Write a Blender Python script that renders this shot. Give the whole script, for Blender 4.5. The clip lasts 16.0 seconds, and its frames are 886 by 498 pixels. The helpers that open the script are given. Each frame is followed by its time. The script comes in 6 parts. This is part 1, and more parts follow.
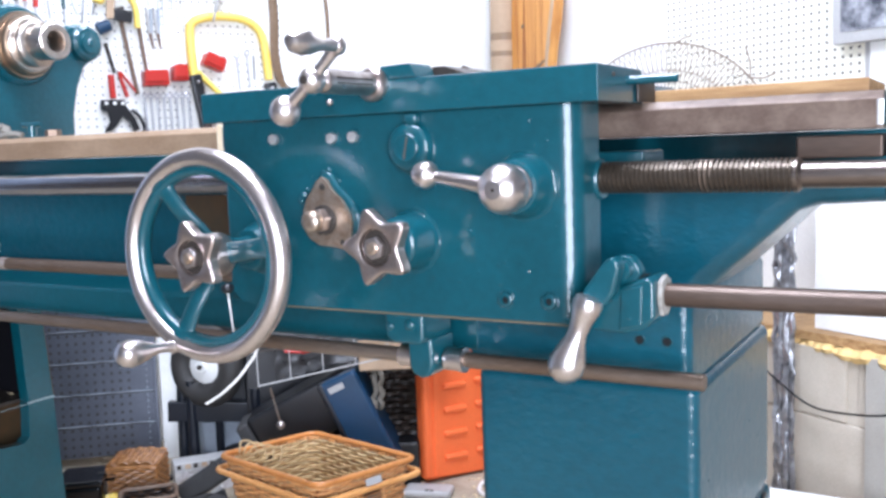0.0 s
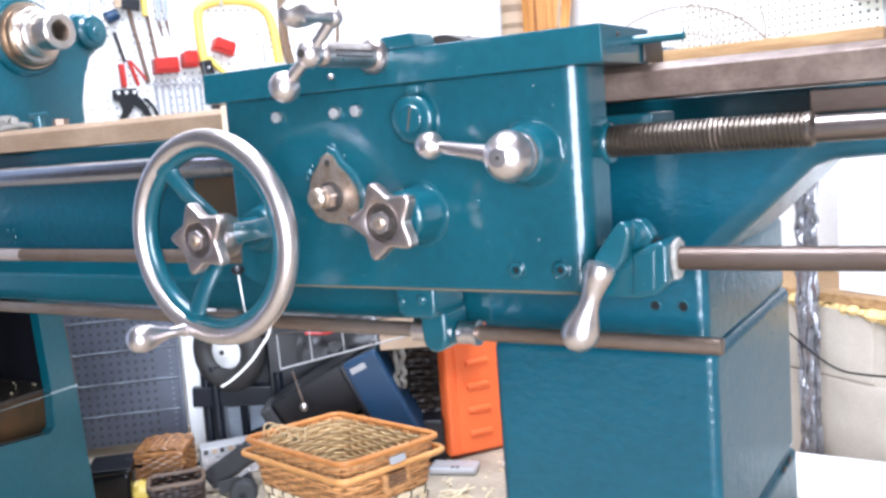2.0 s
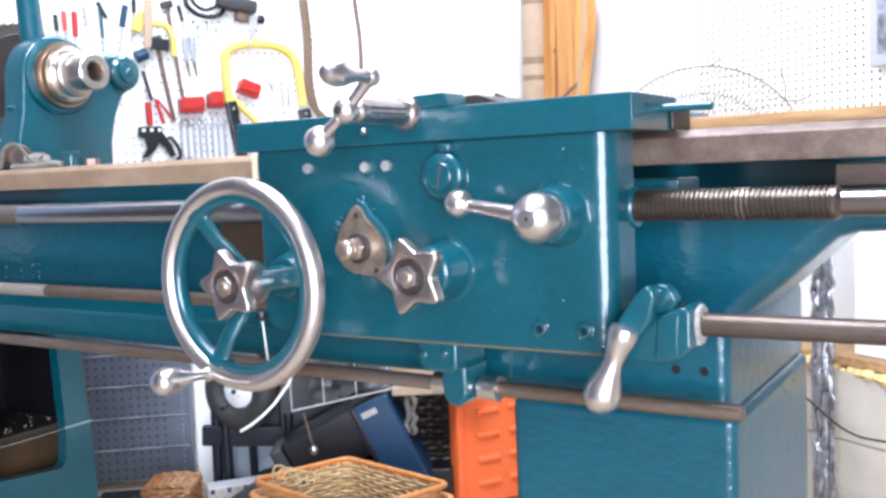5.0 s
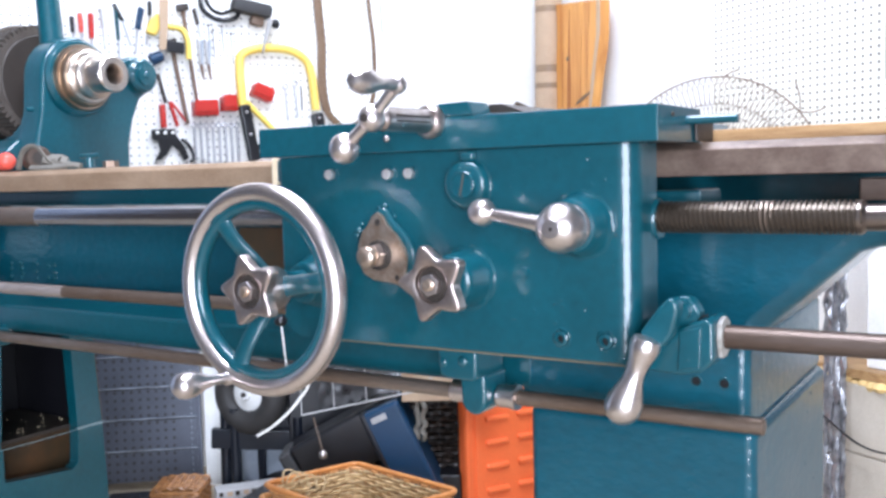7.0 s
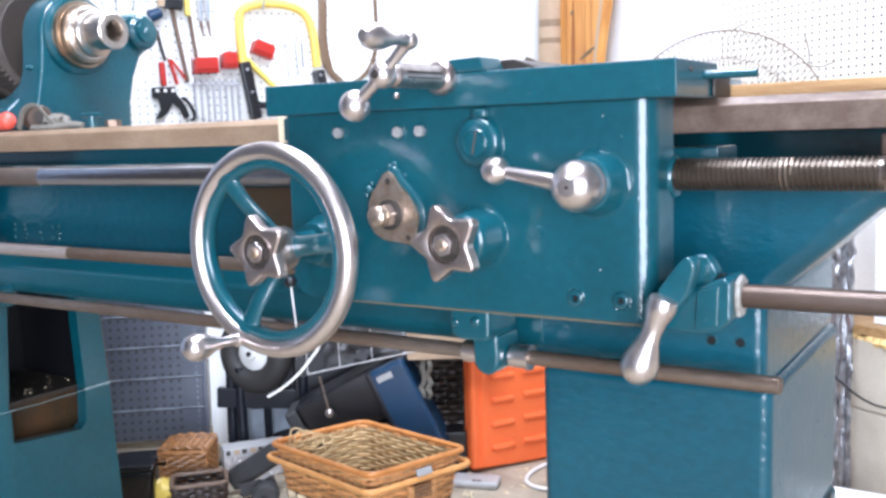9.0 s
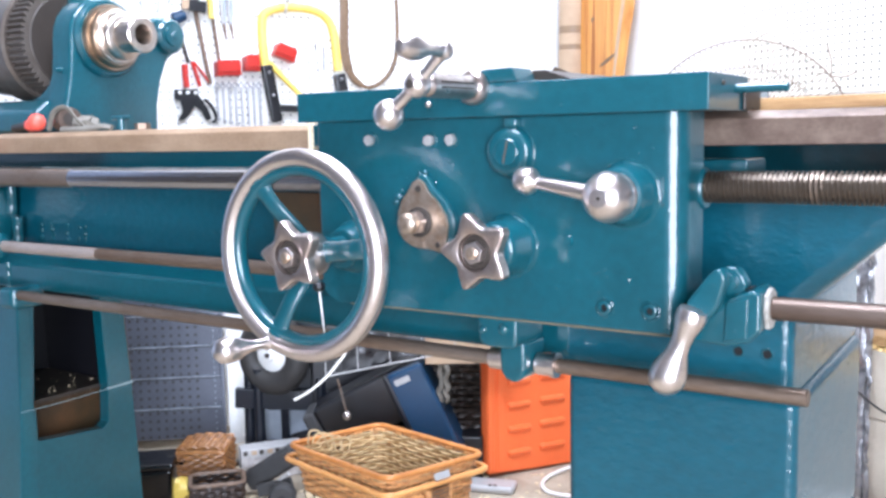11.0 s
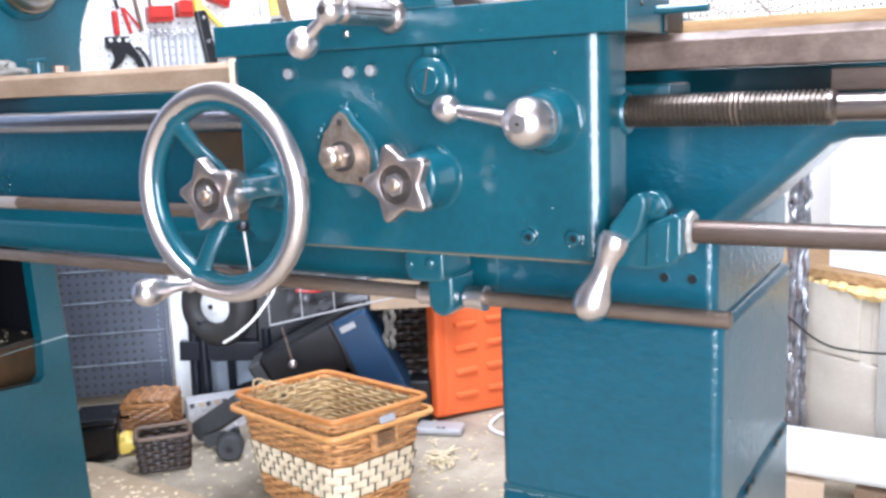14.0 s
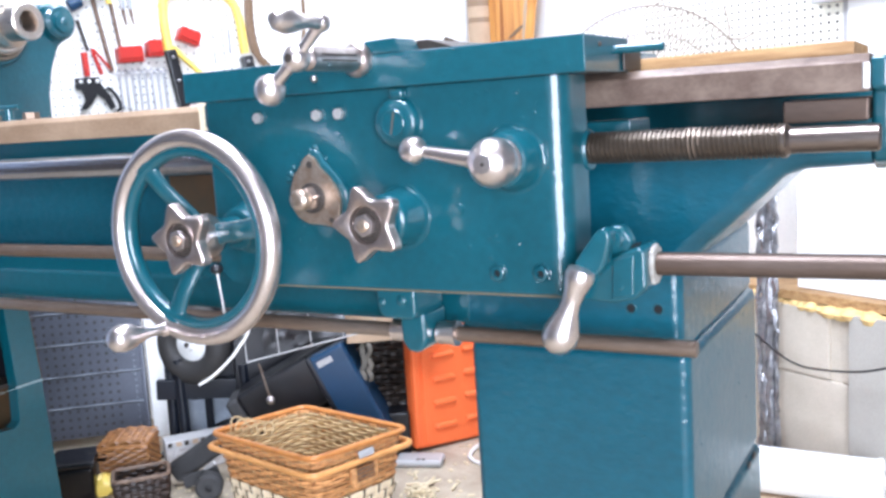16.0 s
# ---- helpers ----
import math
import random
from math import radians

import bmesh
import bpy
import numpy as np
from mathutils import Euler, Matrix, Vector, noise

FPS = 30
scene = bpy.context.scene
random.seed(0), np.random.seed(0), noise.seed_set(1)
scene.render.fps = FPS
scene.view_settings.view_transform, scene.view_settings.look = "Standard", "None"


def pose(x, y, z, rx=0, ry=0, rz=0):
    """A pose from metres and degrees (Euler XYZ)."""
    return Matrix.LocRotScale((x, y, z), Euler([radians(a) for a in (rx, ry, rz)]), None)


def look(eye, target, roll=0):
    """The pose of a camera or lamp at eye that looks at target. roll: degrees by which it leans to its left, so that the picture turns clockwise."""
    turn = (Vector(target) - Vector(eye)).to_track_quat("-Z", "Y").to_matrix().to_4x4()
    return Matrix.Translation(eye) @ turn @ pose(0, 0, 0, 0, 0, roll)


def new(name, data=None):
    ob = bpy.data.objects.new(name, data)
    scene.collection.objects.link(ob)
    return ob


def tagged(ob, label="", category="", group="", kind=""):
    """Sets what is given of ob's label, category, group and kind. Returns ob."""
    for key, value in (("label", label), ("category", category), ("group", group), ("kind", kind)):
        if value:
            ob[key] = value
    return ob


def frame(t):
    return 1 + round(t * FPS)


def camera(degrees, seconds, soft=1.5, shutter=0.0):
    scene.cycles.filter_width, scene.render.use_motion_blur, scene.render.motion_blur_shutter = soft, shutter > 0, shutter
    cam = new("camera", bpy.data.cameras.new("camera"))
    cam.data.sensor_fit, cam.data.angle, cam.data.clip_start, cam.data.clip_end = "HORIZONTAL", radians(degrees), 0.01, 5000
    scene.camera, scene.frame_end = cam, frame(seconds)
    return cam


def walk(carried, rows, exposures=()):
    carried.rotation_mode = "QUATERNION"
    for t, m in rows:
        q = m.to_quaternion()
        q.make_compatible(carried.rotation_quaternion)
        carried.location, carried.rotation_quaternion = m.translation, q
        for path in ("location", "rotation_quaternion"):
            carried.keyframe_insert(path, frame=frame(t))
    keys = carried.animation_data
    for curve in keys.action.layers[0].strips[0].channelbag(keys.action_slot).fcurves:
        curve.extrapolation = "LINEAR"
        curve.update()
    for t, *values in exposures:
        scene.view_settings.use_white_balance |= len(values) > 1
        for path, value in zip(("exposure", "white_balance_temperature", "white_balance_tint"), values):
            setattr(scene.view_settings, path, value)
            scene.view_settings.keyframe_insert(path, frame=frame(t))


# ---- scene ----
cam = camera(50.9, 16.0, soft=3.0)
PATH = [
    (0, (0.755, -0.886, 0.965), (-0.25, 0.829, 0.745), -2.1),
    (0.5, (0.749, -0.881, 0.96), (-0.299, 0.806, 0.721), -2.8),
    (1, (0.75, -0.875, 0.958), (-0.321, 0.795, 0.702), -3.8),
    (1.5, (0.759, -0.867, 0.954), (-0.288, 0.816, 0.681), -4.1),
    (2, (0.76, -0.866, 0.955), (-0.286, 0.819, 0.693), -4.5),
    (2.5, (0.754, -0.877, 0.963), (-0.264, 0.826, 0.712), -2.5),
    (3, (0.762, -0.877, 0.963), (-0.251, 0.829, 0.715), -2.2),
    (3.5, (0.749, -0.883, 0.96), (-0.273, 0.819, 0.713), -1.4),
    (4, (0.745, -0.89, 0.969), (-0.315, 0.794, 0.77), -1.4),
    (4.5, (0.75, -0.883, 0.97), (-0.312, 0.801, 0.786), -2.4),
    (5, (0.753, -0.885, 0.972), (-0.312, 0.799, 0.802), -2.4),
    (7.5, (0.737, -0.897, 0.976), (-0.339, 0.781, 0.817), -1.5),
    (8, (0.755, -0.88, 0.975), (-0.341, 0.783, 0.792), -3.9),
    (8.5, (0.723, -0.892, 0.982), (-0.356, 0.78, 0.777), -1.9),
    (9, (0.719, -0.891, 0.977), (-0.353, 0.779, 0.728), -1.9),
    (11.5, (0.707, -0.912, 0.985), (-0.391, 0.743, 0.747), -1.1),
    (12, (0.708, -0.911, 0.985), (-0.391, 0.744, 0.752), -1.3),
    (12.5, (0.715, -0.904, 0.983), (-0.358, 0.766, 0.737), -2.0),
    (13, (0.732, -0.884, 0.967), (-0.337, 0.782, 0.68), -3.5),
    (13.5, (0.73, -0.882, 0.964), (-0.291, 0.806, 0.632), -2.3),
    (14, (0.73, -0.88, 0.96), (-0.278, 0.812, 0.613), -2.3),
    (14.5, (0.738, -0.877, 0.96), (-0.26, 0.821, 0.613), -3.2),
    (15, (0.749, -0.882, 0.969), (-0.209, 0.843, 0.643), -3.6),
    (15.5, (0.748, -0.89, 0.972), (-0.172, 0.857, 0.655), -2.9),
    (16, (0.745, -0.89, 0.974), (-0.222, 0.836, 0.682), -3.7),
]
EXPOSURES = [(0, -0.12), (0.5, -0.03), (1, 0.10), (1.5, 0.23), (3.5, 0.24), (4, 0.2), (5, 0.07), (7.5, -0.16), (8, -0.12), (9, 0.02), (11.5, 0.24), (12, 0.22), (14.5, 0.24), (16, 0.2)]
walk(cam, [(t, look(eye, target, roll)) for t, eye, target, roll in PATH], EXPOSURES)

# ---- light: garage lit by sky through two assumed skylights and an assumed door, unseen ----
world = bpy.data.worlds.new("sky")
scene.world = world
world.use_nodes = True
wn = world.node_tree
sky = wn.nodes.new("ShaderNodeTexSky")
sky.sky_type = 'NISHITA'
sky.sun_disc = False
sky.sun_elevation, sky.sun_rotation = radians(38), radians(200)
wn.nodes["Background"].inputs[1].default_value = 0.12
wn.links.new(sky.outputs[0], wn.nodes["Background"].inputs[0])

# room axes: u along the tool wall, v out through it
U = Vector((0.5, 0.866, 0)).normalized()
W = Vector((-0.866, 0.5, 0)).normalized()
V_TOOL, U_BACK, U_NEAR, V_DOOR, H_ROOM = 2.08, 1.75, -3.2, -3.6, 2.75
TURN_ROOM = 60.0


def room(u, v, z=0.0):
    p = U * u + W * v
    return Vector((p.x, p.y, z))


def lamp(name, where, target, sx, sy, power, colour):
    data = bpy.data.lights.new(name, 'AREA')
    data.shape, data.size, data.size_y, data.energy, data.color = 'RECTANGLE', sx, sy, power, colour
    ob = new(name, data)
    ob.matrix_world = look(where, target)
    return ob


DOOR_U, DOOR_HALF = -1.45, 1.25
SKYLIGHTS = ((-0.14, -0.30, 0.50, 130), (0.75, 1.05, 0.50, 58))        # centre u, v, half size, power
# overhead lamps in assumed openings; no skylight is in view
for su, sv, ss, power in SKYLIGHTS:
    lamp("added_skylight_lamp", room(su, sv, H_ROOM + 0.05), room(su, sv, 0), ss * 2, ss * 2, power, (0.870, 0.965, 1.20))
# lamp in an assumed doorway, placed to balance front and side brightness
lamp("added_door_lamp", room(DOOR_U, V_DOOR + 0.05, 1.1), room(DOOR_U, 0, 1.1), DOOR_HALF * 2, 2.15, 325, (0.876, 0.965, 1.178))


# ---- materials ----
def material(name, colour, rough=0.5, metal=0.0, second=None, scale=20.0, amount=0.5, fine=300.0, bump=0.0, bump_scale=200.0, coat=0.0,
             rough_var=0.1, stretch=None, per_object=0.0, per_strand=0.0, nibs=0.0, coat_rough=0.07):
    m = bpy.data.materials.new(name)
    m.use_nodes = True
    nt = m.node_tree
    b = nt.nodes["Principled BSDF"]
    b.inputs["Metallic"].default_value = metal
    b.inputs["Coat Weight"].default_value = coat
    b.inputs["Coat Roughness"].default_value = coat_rough
    b.inputs["Specular IOR Level"].default_value = 0.2 if coat else 0.5
    tc = nt.nodes.new("ShaderNodeTexCoord")
    src = tc.outputs["Object"]
    if stretch:
        mp = nt.nodes.new("ShaderNodeMapping")
        mp.inputs["Scale"].default_value = stretch
        nt.links.new(src, mp.inputs[0])
        src = mp.outputs[0]
    big = nt.nodes.new("ShaderNodeTexNoise")
    big.inputs["Scale"].default_value, big.inputs["Detail"].default_value = scale, 6
    big.inputs["Roughness"].default_value = 0.65
    nt.links.new(src, big.inputs["Vector"])
    small = nt.nodes.new("ShaderNodeTexNoise")
    small.inputs["Scale"].default_value, small.inputs["Detail"].default_value = fine, 3
    nt.links.new(src, small.inputs["Vector"])
    ramp = nt.nodes.new("ShaderNodeValToRGB")
    ramp.color_ramp.elements[0].position, ramp.color_ramp.elements[1].position = 0.35, 0.7
    second = second or tuple(c * 0.75 for c in colour)
    ramp.color_ramp.elements[0].color = (*colour, 1)
    ramp.color_ramp.elements[1].color = (*[a + (s - a) * amount for a, s in zip(colour, second)], 1)
    nt.links.new(big.outputs[0], ramp.inputs[0])
    mix = nt.nodes.new("ShaderNodeMix")
    mix.data_type, mix.blend_type = 'RGBA', 'MULTIPLY'
    mix.inputs[0].default_value = 0.35
    nt.links.new(ramp.outputs[0], mix.inputs[6])
    nt.links.new(small.outputs[0], mix.inputs[7])
    gain = nt.nodes.new("ShaderNodeMix")
    gain.data_type, gain.blend_type = 'RGBA', 'MULTIPLY'
    gain.inputs[0].default_value = 1.0
    gain.inputs[7].default_value = (1.2, 1.2, 1.2, 1)
    nt.links.new(mix.outputs[2], gain.inputs[6])
    out = gain.outputs[2]
    if per_object:
        info = nt.nodes.new("ShaderNodeObjectInfo")
        mr = nt.nodes.new("ShaderNodeMapRange")
        mr.inputs[3].default_value, mr.inputs[4].default_value = 1 - per_object, 1 + per_object
        nt.links.new(info.outputs["Random"], mr.inputs[0])
        var = nt.nodes.new("ShaderNodeMix")
        var.data_type, var.blend_type = 'RGBA', 'MULTIPLY'
        var.inputs[0].default_value = 1.0
        nt.links.new(out, var.inputs[6])
        nt.links.new(mr.outputs[0], var.inputs[7])
        out = var.outputs[2]
    if per_strand:
        geo = nt.nodes.new("ShaderNodeNewGeometry")
        mr = nt.nodes.new("ShaderNodeMapRange")
        mr.inputs[3].default_value, mr.inputs[4].default_value = 1 - per_strand, 1 + per_strand * 0.6
        nt.links.new(geo.outputs["Random Per Island"], mr.inputs[0])
        var = nt.nodes.new("ShaderNodeMix")
        var.data_type, var.blend_type = 'RGBA', 'MULTIPLY'
        var.inputs[0].default_value = 1.0
        nt.links.new(out, var.inputs[6])
        nt.links.new(mr.outputs[0], var.inputs[7])
        out = var.outputs[2]
    nt.links.new(out, b.inputs["Base Color"])
    rr = nt.nodes.new("ShaderNodeMapRange")
    rr.inputs[3].default_value, rr.inputs[4].default_value = max(rough - rough_var, 0.03), min(rough + rough_var, 1)
    nt.links.new(big.outputs[0], rr.inputs[0])
    nt.links.new(rr.outputs[0], b.inputs["Roughness"])
    if bump:
        bn = nt.nodes.new("ShaderNodeTexNoise")
        bn.inputs["Scale"].default_value, bn.inputs["Detail"].default_value = bump_scale, 4
        nt.links.new(src, bn.inputs["Vector"])
        bp = nt.nodes.new("ShaderNodeBump")
        bp.inputs["Strength"].default_value, bp.inputs["Distance"].default_value = bump, 0.002
        nt.links.new(bn.outputs[0], bp.inputs["Height"])
        top = bp.outputs[0]
        if nibs:
            # dust nibs and runs dried into the paint
            vo = nt.nodes.new("ShaderNodeTexVoronoi")
            vo.inputs["Scale"].default_value = 55
            nt.links.new(src, vo.inputs["Vector"])
            nr = nt.nodes.new("ShaderNodeMapRange")
            nr.inputs[1].default_value, nr.inputs[2].default_value = 0.0, 0.16
            nr.inputs[3].default_value, nr.inputs[4].default_value = 1.0, 0.0
            nt.links.new(vo.outputs["Distance"], nr.inputs[0])
            nb = nt.nodes.new("ShaderNodeBump")
            nb.inputs["Strength"].default_value, nb.inputs["Distance"].default_value = nibs, 0.0012
            nt.links.new(nr.outputs[0], nb.inputs["Height"])
            nt.links.new(top, nb.inputs["Normal"])
            top = nb.outputs[0]
        nt.links.new(top, b.inputs["Normal"])
        nt.links.new(top, b.inputs["Coat Normal"])
    return m


TEAL = material("teal_enamel", (0.0010, 0.056, 0.0740), 0.40, second=(0.0020, 0.067, 0.087), scale=7, amount=0.8, fine=90, bump=0.22, bump_scale=110, coat=1.0, rough_var=0.08, nibs=0.38, coat_rough=0.12)
TEALROUGH = material("brushed_teal_enamel", (0.0008, 0.058, 0.085), 0.40, second=(0.0022, 0.072, 0.103), scale=9, amount=0.8, fine=90, bump=0.70, bump_scale=75, coat=0.65, rough_var=0.08, stretch=(0.8, 0.8, 1.2), coat_rough=0.10, nibs=0.35)
STEEL = material("polished_steel", (0.62, 0.575, 0.560), 0.30, 1.0, second=(0.36, 0.285, 0.255), scale=38, amount=0.9, fine=400, bump=0.05, bump_scale=300)
BRIGHT = material("bright_cast_steel", (0.72, 0.66, 0.645), 0.32, 1.0, second=(0.62, 0.53, 0.495), scale=45, amount=0.7, fine=500, bump=0.02, bump_scale=180)
CAST = material("bare_cast_steel", (0.62, 0.545, 0.520), 0.36, 1.0, second=(0.42, 0.315, 0.265), scale=45, amount=0.9, fine=350, bump=0.12, bump_scale=200)
DULL = material("worn_steel", (0.245, 0.195, 0.160), 0.43, 0.75, second=(0.150, 0.092, 0.058), scale=17, amount=0.95, fine=300, bump=0.08, bump_scale=260, stretch=(0.25, 1, 1))
BROWNED = material("browned_steel", (0.118, 0.086, 0.070), 0.46, 0.6, second=(0.070, 0.040, 0.025), scale=16, amount=0.95, fine=300, bump=0.09, bump_scale=260, stretch=(0.25, 1, 1))
WAY = material("ground_way_steel", (0.37, 0.255, 0.165), 0.5, 0.3, second=(0.23, 0.145, 0.085), scale=14, amount=0.9, fine=260, bump=0.12, stretch=(0.6, 1, 1))
WAYDARK = material("darker_way_steel", (0.185, 0.132, 0.100), 0.46, 0.30, second=(0.065, 0.036, 0.026), scale=26, amount=1.0, fine=260, bump=0.12, stretch=(0.7, 1, 1))
THREAD = material("screw_steel", (0.115, 0.092, 0.072), 0.37, 0.75, second=(0.075, 0.055, 0.040), scale=40, amount=0.9, fine=400)
BRONZE = material("bearing_bronze", (0.46, 0.355, 0.27), 0.34, 1.0, second=(0.36, 0.255, 0.17), scale=50)
PLATE = material("bare_cast_plate", (0.60, 0.50, 0.415), 0.34, 0.9, second=(0.34, 0.21, 0.125), scale=70, amount=0.9, bump=0.15)
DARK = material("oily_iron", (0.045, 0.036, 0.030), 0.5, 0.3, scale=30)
GEAR = material("gear_iron", (0.165, 0.140, 0.120), 0.42, 0.6, second=(0.075, 0.055, 0.042), scale=40)
SPINDLE = material("warm_turned_steel", (0.72, 0.65, 0.59), 0.30, 1.0, second=(0.56, 0.46, 0.38), scale=40, amount=0.9, fine=400, bump=0.03)
TURNED = material("dark_turned_steel", (0.27, 0.235, 0.215), 0.30, 1.0, second=(0.17, 0.13, 0.11), scale=30, amount=0.9, fine=300, stretch=(0.25, 1, 1), bump=0.05)
GASKET = material("gasket_paper", (0.15, 0.122, 0.075), 0.8, scale=80)
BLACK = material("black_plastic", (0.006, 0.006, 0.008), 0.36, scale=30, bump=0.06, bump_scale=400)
RUBBER = material("grey_rubber", (0.035, 0.034, 0.034), 0.7, scale=40, bump=0.1)
NAVY = material("navy_panel", (0.005, 0.007, 0.012), 0.34, scale=20)
BLUE = material("blue_plastic", (0.0020, 0.036, 0.088), 0.42, second=(0.0016, 0.024, 0.060), scale=15)
ORANGE = material("orange_plastic", (0.95, 0.18, 0.05), 0.42, second=(0.88, 0.14, 0.035), scale=9, bump=0.05)
YELLOW = material("yellow_paint", (0.84, 0.61, 0.13), 0.38, second=(0.72, 0.50, 0.09), scale=20)
RED = material("red_plastic", (0.50, 0.020, 0.012), 0.40, scale=20)
BINBLACK = material("glossy_black_plastic", (0.004, 0.004, 0.005), 0.22, scale=30)
PINK = material("red_handle_plastic", (0.75, 0.10, 0.07), 0.35, scale=30)
TOOLSTEEL = material("tool_chrome", (0.52, 0.52, 0.54), 0.34, 1.0, scale=40)
WHITEWALL = material("white_wall_paint", (0.84, 0.83, 0.80), 0.65, second=(0.74, 0.73, 0.70), scale=3, amount=0.6, bump=0.08, bump_scale=60)
PEGWHITE = material("white_pegboard", (0.84, 0.83, 0.79), 0.55, second=(0.78, 0.76, 0.72), scale=5, amount=0.5)
CREAMPEG = material("cream_pegboard", (0.80, 0.77, 0.66), 0.55, second=(0.74, 0.70, 0.58), scale=5, amount=0.6)
HOLE = material("hole_dark", (0.05, 0.045, 0.04), 0.9, scale=60)
GREYPEG = material("grey_blue_steel_sheet", (0.096, 0.105, 0.132), 0.40, 0.3, second=(0.074, 0.080, 0.100), scale=12, amount=0.8)
CONCRETE = material("concrete_floor", (0.44, 0.37, 0.275), 0.85, second=(0.22, 0.17, 0.12), scale=7, amount=0.9, fine=160, bump=0.3, bump_scale=90)
BLOCK = material("painted_block", (0.50, 0.44, 0.36), 0.85, second=(0.38, 0.32, 0.25), scale=6, amount=0.7, bump=0.35, bump_scale=120)
FOAM = material("yellow_foam", (0.75, 0.52, 0.22), 0.8, second=(0.55, 0.36, 0.14), scale=25, bump=0.5, bump_scale=60)
CARD = material("cardboard", (0.46, 0.33, 0.22), 0.75, second=(0.34, 0.23, 0.15), scale=12)
WOOD = material("orange_timber", (0.68, 0.33, 0.085), 0.45, second=(0.36, 0.115, 0.022), scale=3.2, amount=1.0, stretch=(7, 7, 0.45))
BOARD = material("pine_board", (0.45, 0.275, 0.125), 0.6, second=(0.20, 0.095, 0.032), scale=11, amount=1.0, stretch=(0.8, 8, 8))
WICKER = material("honey_wicker", (0.73, 0.375, 0.150), 0.45, second=(0.35, 0.140, 0.045), scale=80, amount=0.9, fine=240, per_strand=0.35)
WICKER_TAN = material("tan_wicker", (0.68, 0.50, 0.27), 0.5, second=(0.42, 0.25, 0.10), scale=80, amount=0.9, per_strand=0.35)
RIMCANE = material("cane_rim", (0.62, 0.25, 0.070), 0.35, second=(0.42, 0.14, 0.032), scale=25, amount=0.8)
PALECANE = material("pale_cane_rim", (0.78, 0.38, 0.13), 0.35, second=(0.58, 0.24, 0.065), scale=25, amount=0.8)
CREAM = material("cream_rush", (0.90, 0.75, 0.53), 0.6, second=(0.80, 0.62, 0.40), scale=50, amount=0.8)
STAKE_FILL = material("dark_stake_and_fill", (0.055, 0.036, 0.022), 0.6, scale=60)
DARKWICK = material("dark_wicker", (0.021, 0.013, 0.010), 0.5, second=(0.060, 0.032, 0.020), scale=45, amount=0.9, per_strand=0.35)
BLACKWICK = material("blackened_wicker", (0.013, 0.009, 0.007), 0.5, second=(0.035, 0.022, 0.015), scale=45, amount=0.9, per_strand=0.35)
LEATHER = material("tan_leather", (0.17, 0.105, 0.060), 0.6, second=(0.10, 0.058, 0.030), scale=30)
WHITEPLASTIC = material("white_plastic", (0.80, 0.79, 0.76), 0.4, scale=12)
GREYPLASTIC = material("grey_plastic", (0.42, 0.41, 0.40), 0.45, scale=15)
FOIL = material("crinkled_foil", (0.42, 0.42, 0.44), 0.36, 0.75, second=(0.12, 0.12, 0.13), scale=40, amount=1.0, bump=1.0, bump_scale=70)
CLOTH = material("oily_rag", (0.17, 0.155, 0.13), 0.9, second=(0.085, 0.075, 0.06), scale=50, bump=0.3)
REDWICK = material("red_brown_wicker", (0.40, 0.18, 0.062), 0.45, second=(0.20, 0.075, 0.025), scale=55, amount=0.9, per_strand=0.35)
RUSTY = material("rusty_wire", (0.25, 0.19, 0.15), 0.6, 0.2, second=(0.13, 0.085, 0.06), scale=60)
DUSTY = material("dusty_plywood", (0.52, 0.39, 0.26), 0.8, second=(0.40, 0.28, 0.17), scale=9, amount=0.9, bump=0.2)
PALEPANEL = material("pale_board", (0.36, 0.335, 0.295), 0.7, second=(0.29, 0.265, 0.23), scale=6, amount=0.7, bump=0.1)
NUT = material("bright_bolt_steel", (0.76, 0.74, 0.72), 0.45, 0.9, second=(0.5, 0.48, 0.45), scale=90, bump=0.2)
TAPE = material("brown_tape", (0.25, 0.165, 0.10), 0.5, scale=30)
HANDLE = material("grimy_handle", (0.17, 0.11, 0.075), 0.6, second=(0.10, 0.06, 0.04), scale=30)
TOTE = material("cloudy_blue_plastic", (0.34, 0.38, 0.43), 0.35, second=(0.24, 0.27, 0.31), scale=14, amount=0.8)
VOID = material("dark_void", (0.004, 0.004, 0.005), 0.9, scale=30)
PRINT = material("grey_print", (0.035, 0.04, 0.055), 0.35, second=(0.55, 0.56, 0.60), scale=16, amount=1.0)
BARE = material("bare_rod_steel", (0.50, 0.425, 0.385), 0.42, 0.7, second=(0.36, 0.275, 0.225), scale=20, amount=0.9, fine=300, stretch=(0.25, 1, 1), bump=0.06)
POLISH = material("polished_shaft", (0.58, 0.57, 0.60), 0.19, 1.0, second=(0.40, 0.38, 0.40), scale=30, fine=400, stretch=(0.2, 1, 1), bump=0.05)
WRAP = material("grey_clear_wrap", (0.016, 0.015, 0.015), 0.30, second=(0.034, 0.032, 0.032), scale=45, amount=0.9, bump=0.8, bump_scale=60)
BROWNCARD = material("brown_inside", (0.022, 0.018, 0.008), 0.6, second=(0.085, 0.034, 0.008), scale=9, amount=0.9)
SILVER = material("silver_wrapping", (0.74, 0.71, 0.69), 0.24, 0.3, second=(0.36, 0.32, 0.31), scale=35, amount=0.9, bump=0.9, bump_scale=80)
TYRE = material("dusty_tyre_rubber", (0.031, 0.028, 0.026), 0.62, second=(0.016, 0.015, 0.014), scale=30, bump=0.2)
BROWNWICK = material("brown_varnished_wicker", (0.37, 0.160, 0.048), 0.42, second=(0.16, 0.060, 0.018), scale=60, amount=0.9, per_strand=0.4)
